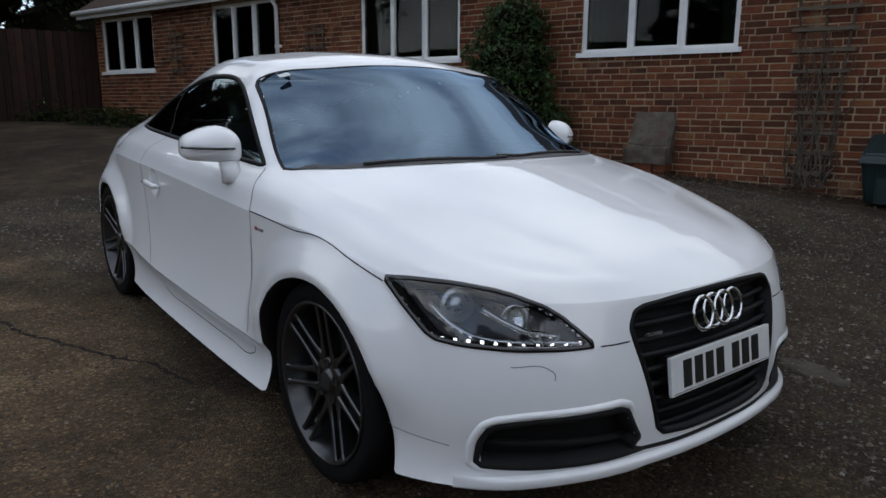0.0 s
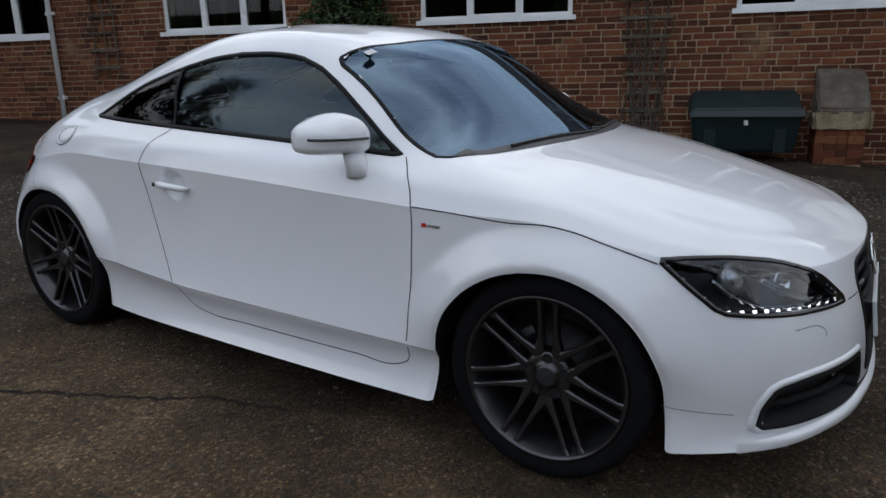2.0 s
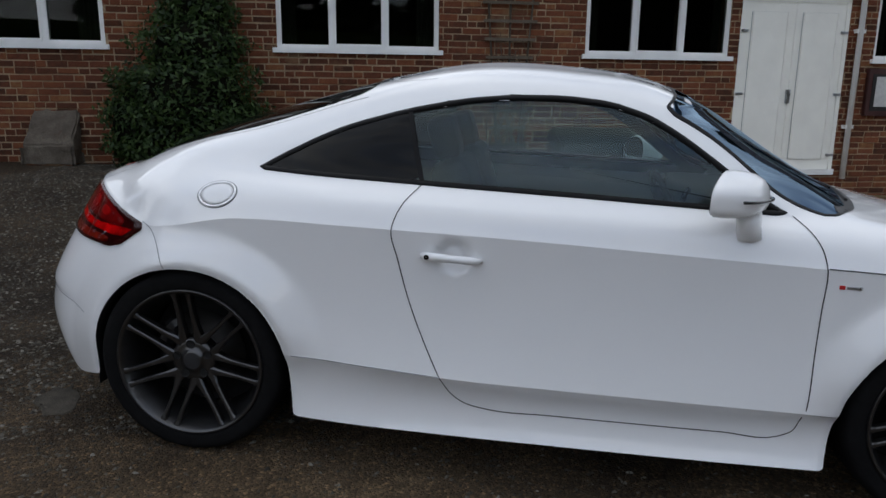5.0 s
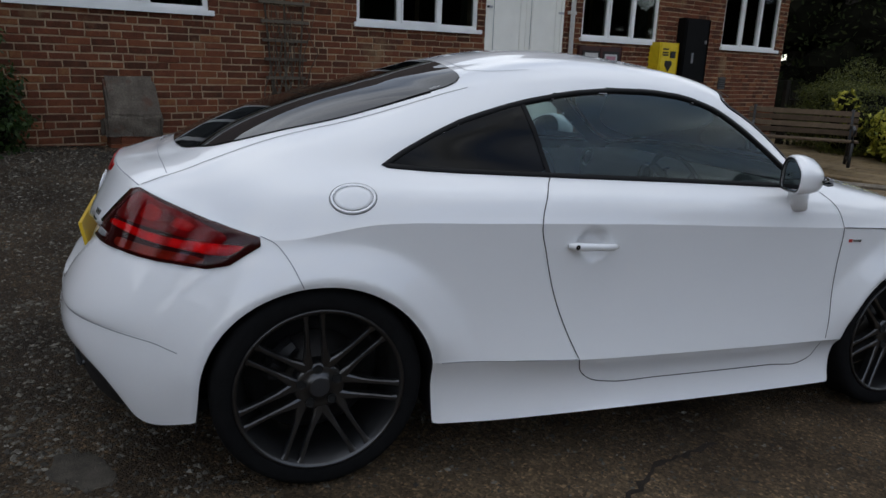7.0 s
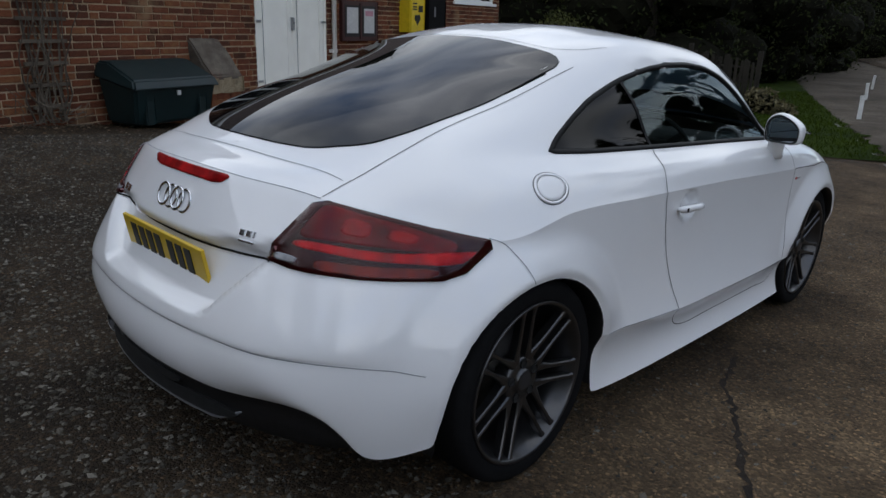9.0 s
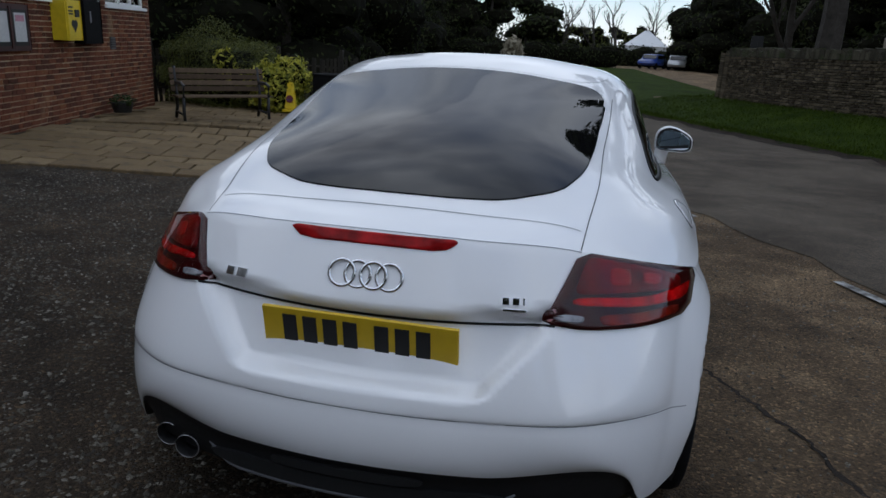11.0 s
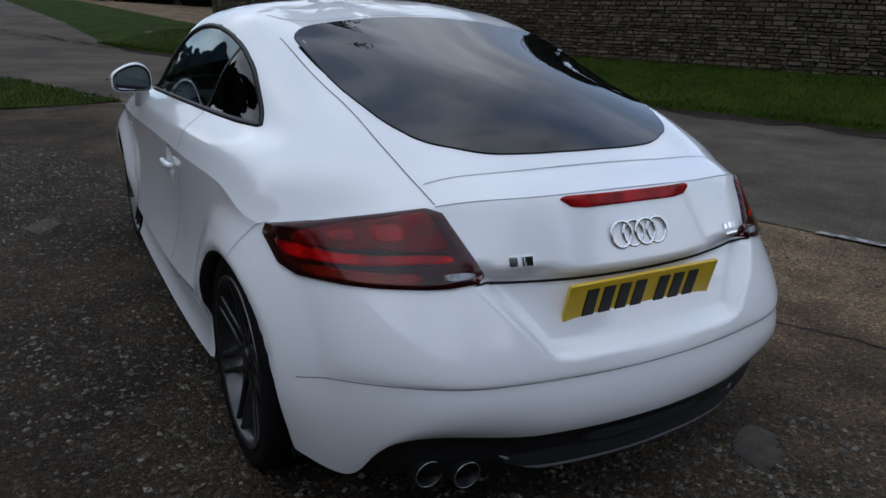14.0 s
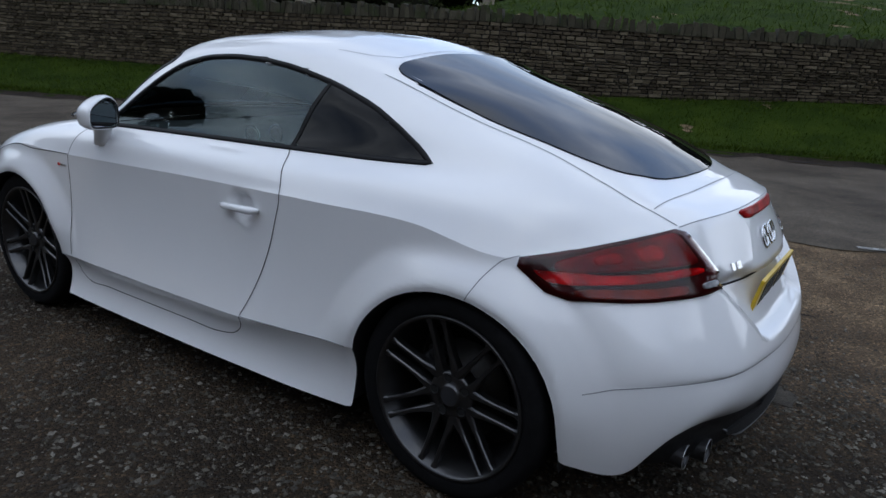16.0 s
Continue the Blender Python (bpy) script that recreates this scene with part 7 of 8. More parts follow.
# white dashes at the edge of the road
for k, (q, s, ln) in enumerate(((.2, -2.75, 1.1), (.12, -.77, .62), (-.05, 1.42, .85), (-.02, 4.4, .9), (-.05, 8.25, .75), (-.05, 10.2, 1.2), (-.05, 12.2, 1.2), (-.05, 14.4, 1.2))):
    ob = sheet("road_marking", [q - .04, q + .04], steps(s - ln / 2, s + ln / 2, 6), WHITELINE, .014, .002)
    tagged(ob, "worn white dash at the road edge", "road marking", kind="structure")
x, y = from_road(-1.55, 11.1)
stick = thing("pale_stick", "pale piece of timber lying in the grass", "timber")
bm = bmesh.new()
add_tube(bm, [(x - .32, y + .08, land(x, y) + .05), (x, y, land(x, y) + .06), (x + .35, y - .1, land(x, y) + .05)], .025, 6)
part("stick", bm, plain("pale_wood", (.4, .38, .33), .8), stick)

# ---- churchyard wall of dry stone ----
QW = 9.0
rs = random.Random(21)
stone_wall = thing("stone_wall", "long dark dry-stone wall with upright coping stones", "wall", kind="structure")


def wall_pt(s, d, z):
    """Along the wall, out towards the road, height above its foot."""
    x, y = from_road(QW - d, s)
    foot = land(*from_road(8.9, s)) - .05
    top = 2.14 - .21 * sstep(1.5, 8.5, s) - .19 * sstep(8.5, 14, s) - .012 * max(0.0, s - 14)
    return Vector((x, y, foot + z * (top - foot) / 1.42))


# core coloured near black for the shade in the open gaps
bm = bmesh.new()
prev = None
for s in steps(-30, 19.5, 50):
    ring = [bm.verts.new(wall_pt(s, d, z)) for d, z in ((.0, -.3), (.0, 1.2), (-.3, 1.2), (-.3, -.3))]
    if prev:
        for j in range(3):
            bm.faces.new((prev[j], prev[j + 1], ring[j + 1], ring[j]))
    prev = ring
part("core", bm, MATTE, stone_wall, "near-black core painting the shade between stones")
sv, sf, near = [], [], []
STONE_ONE = mottled("dry_stone_piece", [(0.0, (0.04, 0.031, 0.019)), (0.35, (0.072, 0.056, 0.035)), (0.65, (0.105, 0.084, 0.053)), (1.0, (0.18, 0.15, 0.1))], 7.0, 40.0, 0.9, objvar=0.75, dist=0.02)


def rough_block(s, z, w, h, depth):
    j = lambda a: rs.uniform(-a, a)
    pr = .03 + rs.uniform(-.015, .03)
    f = [(s + j(.008), .0, z + j(.004)), (s + w + j(.008), .0, z + j(.004)), (s + w + j(.008), .0, z + h + j(.004)), (s + j(.008), .0, z + h + j(.004))]
    e = .012
    g = [(f[0][0] + e, pr + j(.012), f[0][2] + e * .6), (f[1][0] - e, pr + j(.012), f[1][2] + e * .6), (f[2][0] - e, pr + j(.012), f[2][2] - e * .6), (f[3][0] + e, pr + j(.012), f[3][2] - e * .6)]
    return [wall_pt(*p) for p in f + g]


QUADS = [(4, 5, 6, 7), (0, 1, 5, 4), (1, 2, 6, 5), (2, 3, 7, 6), (3, 0, 4, 7)]
z = -.02
while z < 1.16:
    h = rs.uniform(.04, .08)
    s = -26 + rs.uniform(0, .3)
    while s < 19.4:
        w = rs.uniform(.08, .26)
        vs_ = rough_block(s, z, w - .012, h - .01, .1)
        if -1.0 < s < 1.8 and len(near) < 290:
            near.append(vs_)
        else:
            i = len(sv)
            sv += vs_
            sf += [tuple(i + k for k in q) for q in QUADS]
        s += w
    z += h
tagged(raw("stonework", sv, sf, WALLSTONE, stone_wall), "weathered grey-brown stones", kind="stuff")
for vs_ in near:
    raw("stone", vs_, QUADS, STONE_ONE, stone_wall)
sv, sf = [], []
s = -26
while s < 19.4:
    w, h = rs.uniform(.05, .15), rs.uniform(.13, .24)
    lean = rs.uniform(-.05, .05)
    a = [wall_pt(s + lean * (z_ > 1.3), d, z_ + (rs.uniform(-.02, .02) if z_ > 1.3 else 0)) for z_ in (1.17, 1.17 + h) for d in (.06, -.34)]
    b = [wall_pt(s + w - .012 + lean * (z_ > 1.3), d, z_ + (rs.uniform(-.02, .02) if z_ > 1.3 else 0)) for z_ in (1.17, 1.17 + h) for d in (.06, -.34)]
    i = len(sv)
    sv += a + b
    sf += [tuple(i + k for k in q) for q in ((0, 4, 6, 2), (2, 6, 7, 3), (0, 2, 3, 1), (4, 5, 7, 6), (1, 3, 7, 5))]
    s += w
tagged(raw("coping", sv, sf, COPING, stone_wall), "upright coping stones", kind="stuff")

# the wall turns the corner at its far end
cx_, cy_ = from_road(QW, 19.5)
pillar = thing("wall_end", "dark stone pier at the end of the churchyard wall", "wall", kind="structure")
sv, sf = [], []
for side_q in range(2):
    z = -.02
    while z < 1.5:
        h = rs.uniform(.06, .1)
        q = QW - .06
        while q < 16:
            w = rs.uniform(.12, .32)
            i = len(sv)
            zb_ = land(*from_road(8.9, 19.5)) - .05 + z
            o_ = .3 if side_q else 0.0
            for zz in (zb_, zb_ + h - .012):
                for ds, dq in ((-.03 - o_ + rs.uniform(-.012, .012), 0), (-.03 - o_, w - .012), (.0 - o_ + .2, w - .012), (.0 - o_ + .2, 0)):
                    x, y = from_road(q + dq, 19.55 + ds)
                    sv.append(Vector((x, y, zz)))
            sf += [tuple(i + k for k in f) for f in ((0, 1, 5, 4), (1, 2, 6, 5), (2, 3, 7, 6), (3, 0, 4, 7), (4, 5, 6, 7))]
            q += w
        z += h
tagged(raw("stonework", sv, sf, WALLSTONE, pillar), "weathered brown stones", kind="stuff")

# gravestones
for k, (q, s, w, h) in enumerate(((13.0, 17.5, .6, .9), (14.2, 16.0, .65, .75), (12.5, 14.3, .55, .95), (15.5, 19.5, .6, 1.0), (16.0, 13.0, .7, .8), (14.0, 8.6, .6, .75), (18.5, 11.0, .6, .85), (20.0, 4.5, .6, .5), (17.5, 22.5, .6, .9))):
    x, y = from_road(q, s)
    g = thing("gravestone", "weathered upright gravestone in the churchyard grass", "gravestone", pose(x, y, land(x, y) - .05, rs.uniform(-5, 5), rs.uniform(-4, 4), 68 + rs.uniform(-12, 12)), group="gravestones")
    bm = bmesh.new()
    prof = [(-w / 2, 0), (w / 2, 0), (w / 2, h * .8)] + [(w / 2 * math.cos(t), h * .8 + h * .2 * math.sin(t)) for t in (.5, 1.0, 1.57, 2.14, 2.64)] + [(-w / 2, h * .8)]
    fr_, bk_ = [bm.verts.new((px, -.06, pz)) for px, pz in prof], [bm.verts.new((px, .06, pz)) for px, pz in prof]
    bm.faces.new(fr_)
    bm.faces.new(bk_[::-1])
    for j in range(len(prof)):
        bm.faces.new((fr_[j], bk_[j], bk_[(j + 1) % len(prof)], fr_[(j + 1) % len(prof)]))
    bmesh.ops.recalc_face_normals(bm, faces=bm.faces)
    bmesh.ops.bevel(bm, geom=[e for e in bm.edges], offset=.012, segments=1, affect="EDGES")
    part("headstone", bm, STONE, g)
    part("plinth", box_bm(-w / 2 - .07, w / 2 + .07, -.12, .12, 0, .12, .015), STONE, g)

# ---- trees and distance ----
def wood(name, spots, label, seed, leaves, size, mat=LEAF_FAR):
    """A far mass of trees: trunks and crowns nobody could count."""
    rg = random.Random(seed)
    blobs, bm = [], bmesh.new()
    for x, y, r, h in spots:
        z = land(x, y)
        add_tube(bm, [(x, y, z - .3), (x + rg.uniform(-.3, .3), y, z + h * .5), (x + rg.uniform(-.5, .5), y, z + h * .85)], [h * .035, h * .026, h * .01], 6)
        for k in range(8):
            blobs.append(((x + rg.uniform(-r, r) * .6, y + rg.uniform(-r, r) * .6, z + h * (.08 + .8 * k / 7 + rg.uniform(-.05, .05))), (r * rg.uniform(.6, .95) * (1.15 - .07 * k), r * rg.uniform(.6, .95) * (1.15 - .07 * k), h * rg.uniform(.12, .18))))
    w = tagged(part("trunks", bm, BARK, None), label, "trees", kind="stuff")
    w.name = name
    leaf_cloud("foliage", blobs, leaves, size, mat, w, seed, 0.74)
    inner_mass("shade_core", blobs, SHADE, w, 0.78, 3)
    return w


rw = random.Random(4)


def along(pts, step):
    """Points at even steps along a line."""
    out = []
    for (x0, y0), (x1, y1) in zip(pts, pts[1:]):
        n = max(1, round(math.hypot(x1 - x0, y1 - y0) / step))
        out += [(x0 + (x1 - x0) * k / n, y0 + (y1 - y0) * k / n) for k in range(n)]
    return out


wood("dark_wood", [(x + rw.uniform(-.8, .8), y + rw.uniform(-.8, .8), 2.3, rw.uniform(7, 10)) for x, y in along([(-22, 8), (-15, 15.5), (-10.5, 19.5), (-10.5, 27), (-12, 38), (-16, 56), (-21, 74)], 2.0)], "dark leafy trees and undergrowth behind the terrace", 5, 120000, .085)
wood("dark_wood", [(x + rw.uniform(-.6, .6), y + rw.uniform(-.6, .6), 2.2, rw.uniform(6.5, 9)) for x, y in along([(-12, -19), (-4, -18.5), (0.5, -18), (6, -18.5), (13, -16)], 2.0)], "dark trees past the end of the house", 6, 60000, .09)
wood("churchyard_trees", [(*from_road(q + rw.uniform(-1, 1), s + rw.uniform(-1, 1)), 2.8, rw.uniform(8, 12)) for q, s in along([(31, 12), (20, 20), (23, 30), (36, 40), (50, 50)], 3.0)], "dark evergreen trees in the churchyard", 7, 80000, .13)
# added low row: blocks the sky over the grass, leaves reflections open
wood("churchyard_trees", [(*from_road(q + rw.uniform(-1, 1), s + rw.uniform(-1, 1)), 2.6, rw.uniform(3.6, 5.0)) for q, s in along([(44, -24), (41, 0), (35, 11)], 3.0)], "low dark evergreens added to hide the sky behind the churchyard", 27, 14000, .16)
far_spots = [(-34 + 7.5 * k + rw.uniform(-2, 2), 88 + rw.uniform(-5, 8), 4.5, rw.uniform(6, 10)) for k in range(12) if k not in (4, 5)]
wood("far_trees", [(x + rw.uniform(-1, 1), y + rw.uniform(-1, 1), 2.6, rw.uniform(7, 10)) for x, y in along([(8.6, 76), (12, 66), (18, 59), (30, 52)], 2.3)], "dark trees at the bend of the road", 18, 20000, .16)
wood("far_trees", [(x + rw.uniform(-1, 1), y + rw.uniform(-1, 1), 3.0, rw.uniform(8, 11)) for x, y in along([(-44, 74), (-26, 82), (-10, 83.5)], 2.6)], "dark trees behind the far hedge", 28, 24000, .2)
wood("far_trees", [(-12 + 2.1 * k, 99 + rw.uniform(-1, 1), 1.9, rw.uniform(3.3, 4.9)) for k in range(11)], "low brown trees beyond the marquee", 38, 9000, .22, LEAF_H)
wood("far_trees", far_spots, "dark trees beyond the village road", 8, 16000, .3)
# clipped hedge across the far end of the road
far_hedge = thing("far_hedge", "long dark clipped hedge across the road end", "hedge")
hb = [((-32 + 3.2 * k, 66 + .15 * k, land(-32 + 3.2 * k, 66) + .9), (2.2, .9, 1.25)) for k in range(11)]
inner_mass("shade_core", hb, SHADE, far_hedge, .85)
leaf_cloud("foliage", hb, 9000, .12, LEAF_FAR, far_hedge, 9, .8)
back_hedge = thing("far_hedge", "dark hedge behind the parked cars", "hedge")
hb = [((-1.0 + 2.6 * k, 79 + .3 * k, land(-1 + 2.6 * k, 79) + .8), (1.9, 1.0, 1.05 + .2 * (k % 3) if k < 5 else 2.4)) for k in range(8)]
inner_mass("shade_core", hb, SHADE, back_hedge, .88)
leaf_cloud("foliage", hb, 8000, .13, LEAF_FAR, back_hedge, 19, .8)
bush("pampas_grass", [((-8.0, 63.0, land(-8, 63) + .8), (1.0, 1.0, .9)), ((-8.0, 63.0, land(-8, 63) + 1.6), (.7, .7, .7))], 900, .25, leafy("plume_leaves", [(0, (.12, .10, .06)), (1, (.4, .36, .26))]), "pale pampas grass by the far hedge", 16)
rt = random.Random(77)
CEDAR_TUFTS = []
for k in range(46):
    h_ = rt.random()
    CEDAR_TUFTS.append(((5.9 + rt.gauss(0, 1.9) * (1.1 - .5 * h_), 20.6 + rt.gauss(0, 1.8), 9.6 + 7.5 * h_), (rt.uniform(.7, 1.5), rt.uniform(.7, 1.4), rt.uniform(.28, .5))))
tree("cedar_tree", 7.1, 21.2, 14.5, "tall dark cedar with a thick trunk behind the stone wall", 29, 26000, .13, LEAF_FAR, .75, None, CEDAR_TUFTS)
# timber fence past the end of the house
fence_ = thing("timber_fence", "dark brown close-boarded timber fence past the house end", "fence")
FENCE_WOOD = mottled("dark_fence_wood", [(0.2, (0.018, 0.01, 0.008)), (0.8, (0.05, 0.026, 0.019))], 5.0, 40.0, 0.6, objvar=0.5, dist=0.004)
for k in range(62):
    x_ = -2.1 + k * .146
    z_ = land(x_, -14.9)
    part("board", box_bm(x_, x_ + .138, -14.93 + (k % 2) * .02, -14.91 + (k % 2) * .02, z_ - .02, z_ + 1.95 + rw.uniform(-.01, .01), .003, seg=1), FENCE_WOOD, fence_)
for z_ in (.35, 1.0, 1.65):
    part("rail", box_bm(-2.1, 6.9, -14.99, -14.93, land(2, -14.9) + z_ - .05, land(2, -14.9) + z_ + .05), FENCE_WOOD, fence_)
# leafless trees beyond the end of the road
for x_, y_, h_, sd_ in ((-5.5, 94, 8.5, 41), (-1.5, 91, 7.5, 42), (1.6, 95, 9.0, 43), (6.2, 93, 8.0, 44)):
    tree("bare_tree", x_, y_, h_, "leafless tree far beyond the road end", sd_)
tree("bare_tree", *from_road(14.5, -11.0), 9.5, "leafless spreading tree in the churchyard", 17)
tree("bare_tree", *from_road(15.5, -20.0), 10.5, "leafless tall tree in the churchyard", 18)
tree("bare_tree", *from_road(16, 27), 9, "leafless tree behind the stone wall", 19)
# unseen tree, added as foliage for the rear window to reflect
tree("evergreen_tree", 4.6, -11.5, 9.0, "dark evergreen tree added out of view at the yard edge", 23, 5200, .13, LEAF_FAR)
tree("evergreen_tree", *from_road(22, 14), 9.0, "dark evergreen churchyard tree", 24, 5000, .14, LEAF_FAR)

# marquee and parked cars far off
mx_, my_ = 4.9, 92.0
mz = land(mx_, my_)
tent = thing("marquee", "white canvas marquee with a pointed roof, far off", "tent")
part("canvas_wall", box_bm(mx_ - 2.4, mx_ + 2.4, my_ - 2.4, my_ + 2.4, mz, mz + 2.2, .05), CANVAS, tent)
bm = bmesh.new()
bmesh.ops.create_cone(bm, cap_ends=True, segments=4, radius1=3.75, radius2=.1, depth=2.0, matrix=Matrix.Translation((mx_, my_, mz + 3.2)) @ pose(0, 0, 0, 0, 0, 45))
part("canvas_roof", bm, CANVAS, tent)


def far_car(x, y, rz, mat, label):
    c = thing("parked_car", label, "car", pose(x, y, land(x, y) + .0, 0, 0, rz), group="far parked cars")
    bm = bmesh.new()
    prof = [(-2.0, .35), (-2.05, .7), (-1.9, .85), (-1.2, .92), (-.6, 1.38), (.7, 1.42), (1.5, .95), (2.0, .85), (2.1, .6), (2.05, .35)]
    a, b = [bm.verts.new((x_, -.82, z_)) for x_, z_ in prof], [bm.verts.new((x_, .82, z_)) for x_, z_ in prof]
    bm.faces.new(a)
    bm.faces.new(b[::-1])
    for j in range(len(prof)):
        bm.faces.new((a[j], b[j], b[(j + 1) % len(prof)], a[(j + 1) % len(prof)]))
    bmesh.ops.recalc_face_normals(bm, faces=bm.faces)
    bmesh.ops.bevel(bm, geom=list(bm.edges), offset=.06, segments=2, affect="EDGES")
    part("body", bm, mat, c, "", True)
    for sy in (-1, 1):
        part("side_window", box_bm(-.95, 1.1, sy * .8 - .04, sy * .8 + .04, .97, 1.3, .02), DARKGLASS, c)
        for sx in (-1.3, 1.3):
            part("wheel", lathe([(-.1, .001), (-.1, .3), (.1, .3), (.1, .001)], 18, "y"), RUBBER, c, "", False, pose(sx, sy * .76, .31))
    part("windscreen", box_bm(-.05, .05, -.66, .66, -.26, .26, .02), DARKGLASS, c, "", False, pose(-.92, 0, 1.14, 0, 52))
    return c


far_car(4.9, 72, 68, BLUECAR, "blue hatchback parked far down the road")
far_car(7.2, 71, 82, SILVERCAR, "silver car parked far down the road")
sign = thing("road_sign_post", "dark post with a small sign at the far verge", "sign", pose(9.2, 44, land(9.2, 44)))
part("post", lathe([(0, .05), (2.6, .05)], 10, "z"), IRON, sign)
part("sign_plate", box_bm(-.35, .35, -.03, .03, 2.0, 2.9, .01), IRON, sign, "dark sign seen from behind")

# grass blades and tufts
def blades(name, spots, label, seed, hmin, hmax, wid=.006, parent=None):
    rg = np.random.RandomState(seed)
    V, Fc = [], []
    for x, y in spots:
        z = land(x, y) + .005
        a = rg.uniform(0, 6.28)
        h = rg.uniform(hmin, hmax)
        lx, ly = rg.normal() * h * .45, rg.normal() * h * .45
        cx_, cy_ = math.cos(a) * wid, math.sin(a) * wid
        i = len(V)
        V += [(x - cx_, y - cy_, z), (x + cx_, y + cy_, z), (x + lx * .5 + cx_ * .6, y + ly * .5 + cy_ * .6, z + h * .65), (x + lx, y + ly, z + h)]
        Fc += [(i, i + 1, i + 2), (i, i + 2, i + 3)]
    return tagged(raw(name, V, Fc, GRASSBLADE), label, "grass", kind="stuff")


rg = np.random.RandomState(31)
blades("verge_grass", [from_road(rg.uniform(6.08, 9.0) if rg.rand() > .25 else 6.1 + abs(rg.normal()) * .12, rg.uniform(-9, 22)) for _ in range(34000)], "short green grass blades on the verge", 32, .03, .085, .007)
blades("patch_grass", [from_road(rg.uniform(-2.3, 0.1), rg.uniform(8.9, 26)) for _ in range(12000)], "green grass blades beside the terrace", 33, .03, .1, .007)
blades("churchyard_blades", [from_road(rg.uniform(9.5, 20), rg.uniform(-14, 24)) for _ in range(9000)], "grass blades in the churchyard", 34, .06, .2, .012)
bm = None
ob = sheet("soil_edge", [5.93, 6.0, 6.06, 6.1], steps(-26, 40, 200), SOIL, .016, .02, .035)
tagged(ob, "dark damp soil at the foot of the verge", "soil", kind="structure")

# loose stones on the yard, thickest on the gravel side
rg = np.random.RandomState(41)
OCT = np.array([(1, 0, 0), (-1, 0, 0), (0, 1, 0), (0, -1, 0), (0, 0, .75), (.35, .3, .6)])
OF = [(0, 2, 5), (2, 1, 4), (1, 3, 4), (3, 0, 5), (0, 5, 4), (5, 2, 4)]
KEPT = []
while len(KEPT) < 112000:
    x, y = rg.uniform(-5.0, 3.4), rg.uniform(-5.2, 4.8)
    q, s_ = road_q(x, y)
    if q > .3 or (q < -2.9 and s_ > 5.6):
        continue
    dry = x + .35 * y
    lot = noise.noise(Vector((x * .8, y * .8, 3.0)))
    if rg.rand() > (.95 + .5 * lot if dry < .3 else .28 + .5 * lot):
        continue
    z = land(x, y) + .012 * noise.noise(Vector((x * 1.3, y * 1.3, 0.0))) + .001
    r = .0028 + .0085 * rg.rand() ** 2.6
    KEPT.append((x, y, z, r * (1.3 if dry < .3 else 1.0)))
KEPT = np.array(KEPT)
n = len(KEPT)
turn = rg.uniform(0, 6.28, n)
long_, wide_, tall_ = rg.uniform(.8, 1.6, n), rg.uniform(.6, 1.1, n), rg.uniform(.5, 1.1, n)
local = OCT[None] * rg.uniform(.75, 1.25, (n, 6, 1)) * np.stack([long_, wide_, tall_], 1)[:, None]
c, s_ = np.cos(turn)[:, None], np.sin(turn)[:, None]
V = np.stack([local[..., 0] * c - local[..., 1] * s_, local[..., 0] * s_ + local[..., 1] * c, local[..., 2]], 2) * KEPT[:, 3][:, None, None] + KEPT[:, None, :3]
PEBBLE = mottled("pebbles", [(0.0, (0.042, 0.037, 0.03)), (0.5, (0.09, 0.08, 0.064)), (0.82, (0.15, 0.137, 0.11)), (1.0, (0.3, 0.28, 0.24))], 9.0, 200.0, 0.4, island=0.9, dist=0.002)
me = bpy.data.meshes.new("loose_stones")
me.from_pydata(V.reshape(-1, 3).tolist(), [], [(6 * k + i, 6 * k + j, 6 * k + m_) for k in range(n) for i, j, m_ in OF])
tagged(put("loose_stones", me, PEBBLE), "loose small stones on the gravel yard", "gravel", kind="stuff")

# bare patches of old concrete and a crack in the worn surface
CONCRETE = mottled("old_concrete", [(0.25, (0.046, 0.04, 0.031)), (0.5, (0.074, 0.064, 0.05)), (0.8, (0.11, 0.097, 0.078))], 14.0, 150.0, 0.9, dist=0.006)


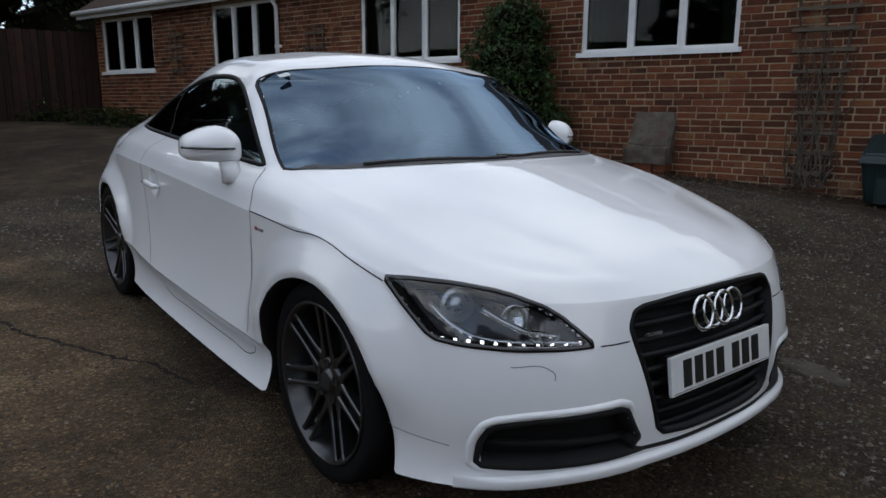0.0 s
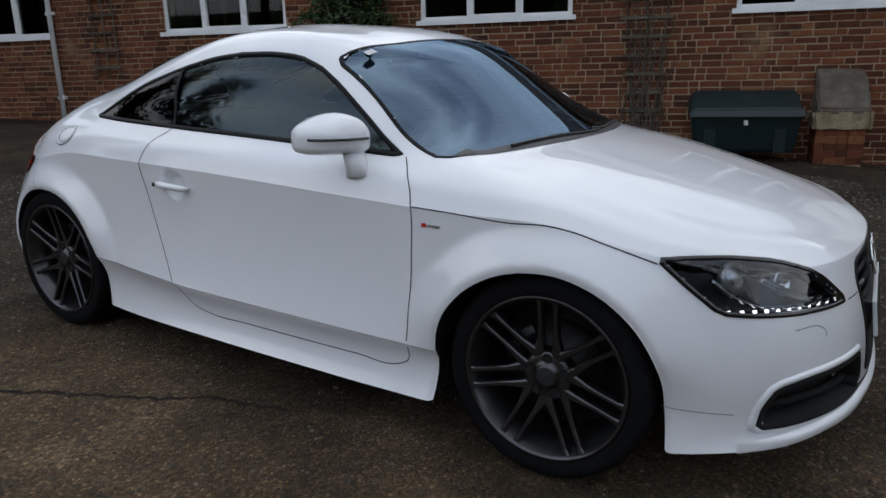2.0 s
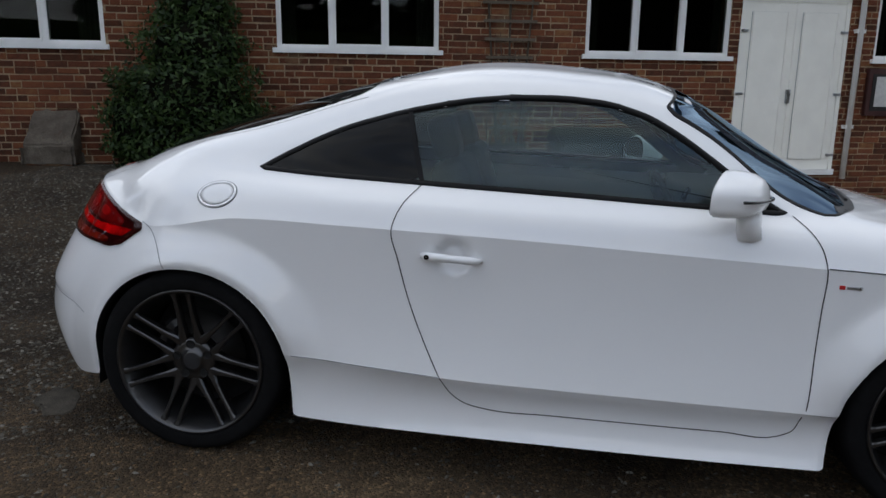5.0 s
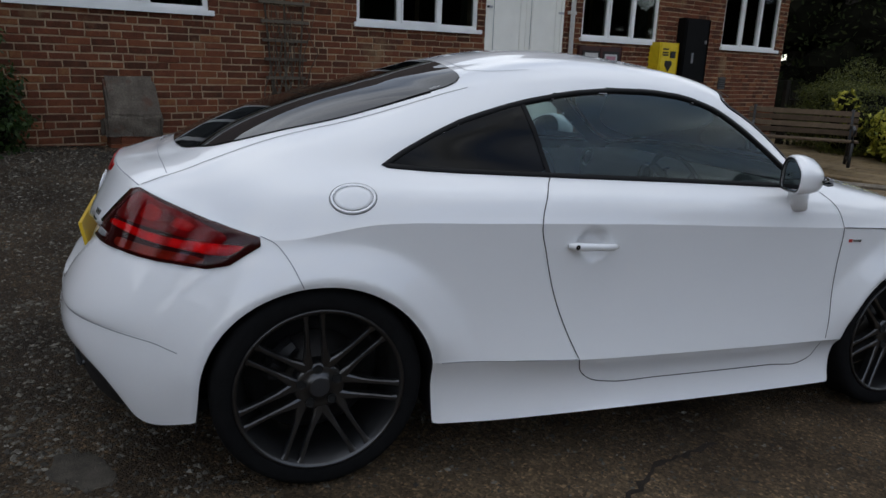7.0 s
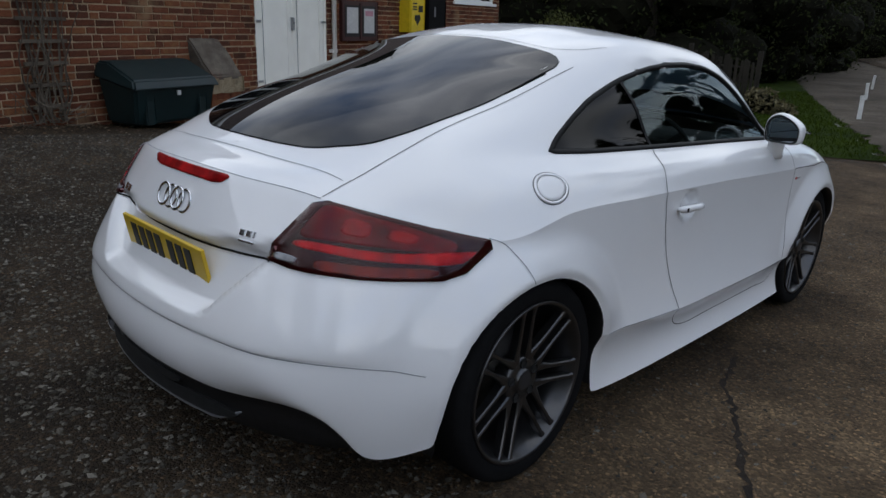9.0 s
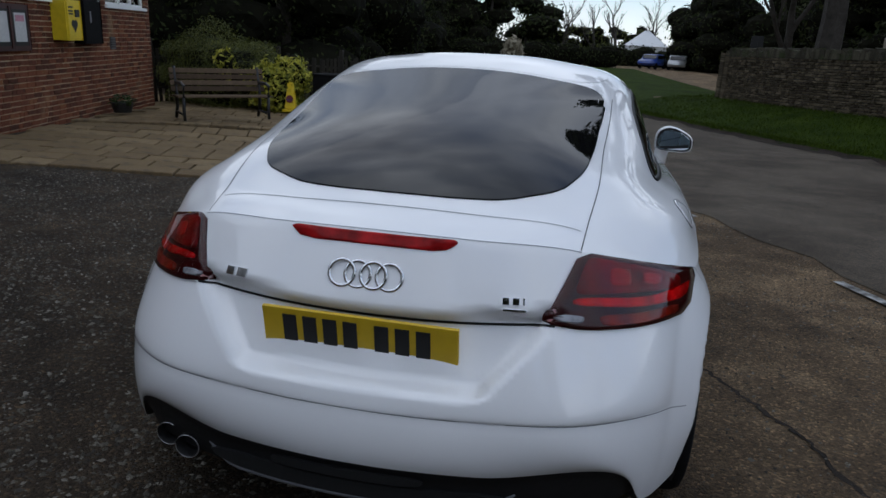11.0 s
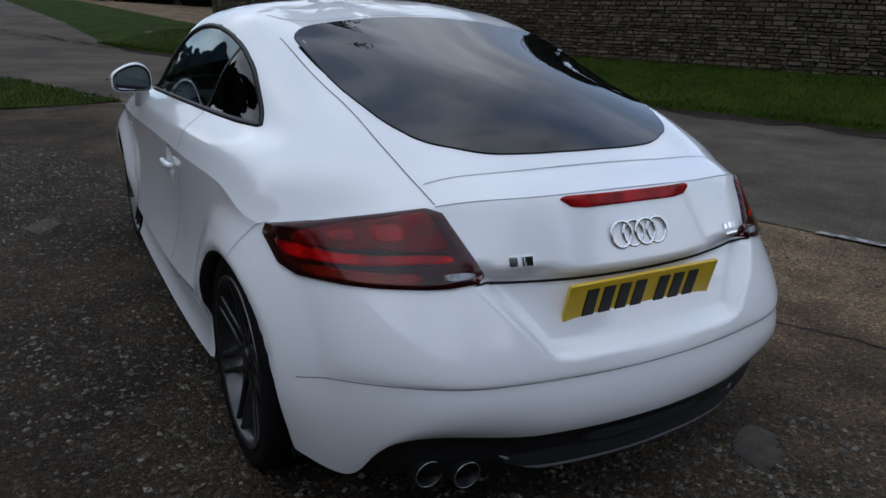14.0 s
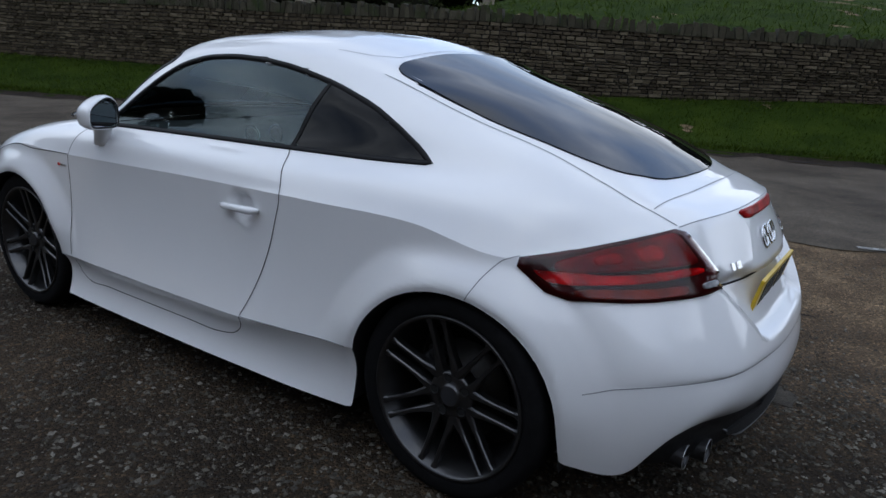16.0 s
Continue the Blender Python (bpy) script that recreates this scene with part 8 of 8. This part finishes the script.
def patch(cx_, cy_, rx_, ry_, turn, seed):
    rg_ = random.Random(seed)
    bm = bmesh.new()
    n_ = 40
    rim_ = []
    for k in range(n_):
        a = 2 * math.pi * k / n_
        f = 1 + .32 * noise.noise(Vector((math.cos(a) * 1.6, math.sin(a) * 1.6, seed * 3.1))) + rg_.uniform(-.04, .04)
        u, v = rx_ * f * math.cos(a), ry_ * f * math.sin(a)
        x, y = cx_ + u * math.cos(turn) - v * math.sin(turn), cy_ + u * math.sin(turn) + v * math.cos(turn)
        rim_.append((x, y))
    g = lambda x, y: land(x, y) + .012 * noise.noise(Vector((x * 1.3, y * 1.3, 0.0)))
    c = bm.verts.new((cx_, cy_, g(cx_, cy_) + .006))
    a_ = [bm.verts.new((cx_ + (x - cx_) * .93, cy_ + (y - cy_) * .93, g(x, y) + .006)) for x, y in rim_]
    b_ = [bm.verts.new((x, y, g(x, y) - .004)) for x, y in rim_]
    for k in range(n_):
        j = (k + 1) % n_
        bm.faces.new((c, a_[k], a_[j]))
        bm.faces.new((a_[k], b_[k], b_[j], a_[j]))
    bmesh.ops.recalc_face_normals(bm, faces=bm.faces)
    return tagged(part("concrete_patch", bm, CONCRETE, None), "worn pale concrete patch showing through the gravel", "ground", kind="structure")


patch(.63, -1.94, .13, .085, .7, 3)
patch(-1.38, 1.73, .17, .09, 1.2, 5)
patch(1.75, -3.3, .25, .14, .4, 8)
CRACK = [(.98, .25), (1.06, -.07), (1.19, -.27), (1.32, -.53), (1.45, -.79), (1.53, -1.1), (1.63, -1.27), (1.8, -1.6), (1.86, -2.0)]
bm = bmesh.new()
rk = random.Random(12)
pv = None
for (x0, y0), (x1, y1) in zip(CRACK, CRACK[1:]):
    for k in range(9):
        f = k / 9
        x, y = x0 + (x1 - x0) * f + rk.uniform(-.014, .014), y0 + (y1 - y0) * f + rk.uniform(-.01, .01)
        w = rk.uniform(.004, .015)
        z = land(x, y) + .012 * noise.noise(Vector((x * 1.3, y * 1.3, 0.0))) + .003
        vs_ = [bm.verts.new((x - w, y - w * .5, z)), bm.verts.new((x + w, y + w * .5, z))]
        if pv:
            bm.faces.new((pv[0], pv[1], vs_[1], vs_[0]))
        pv = vs_
tagged(part("surface_crack", bm, SOIL, None), "dark soil-filled crack in the worn yard surface", "crack", kind="structure")
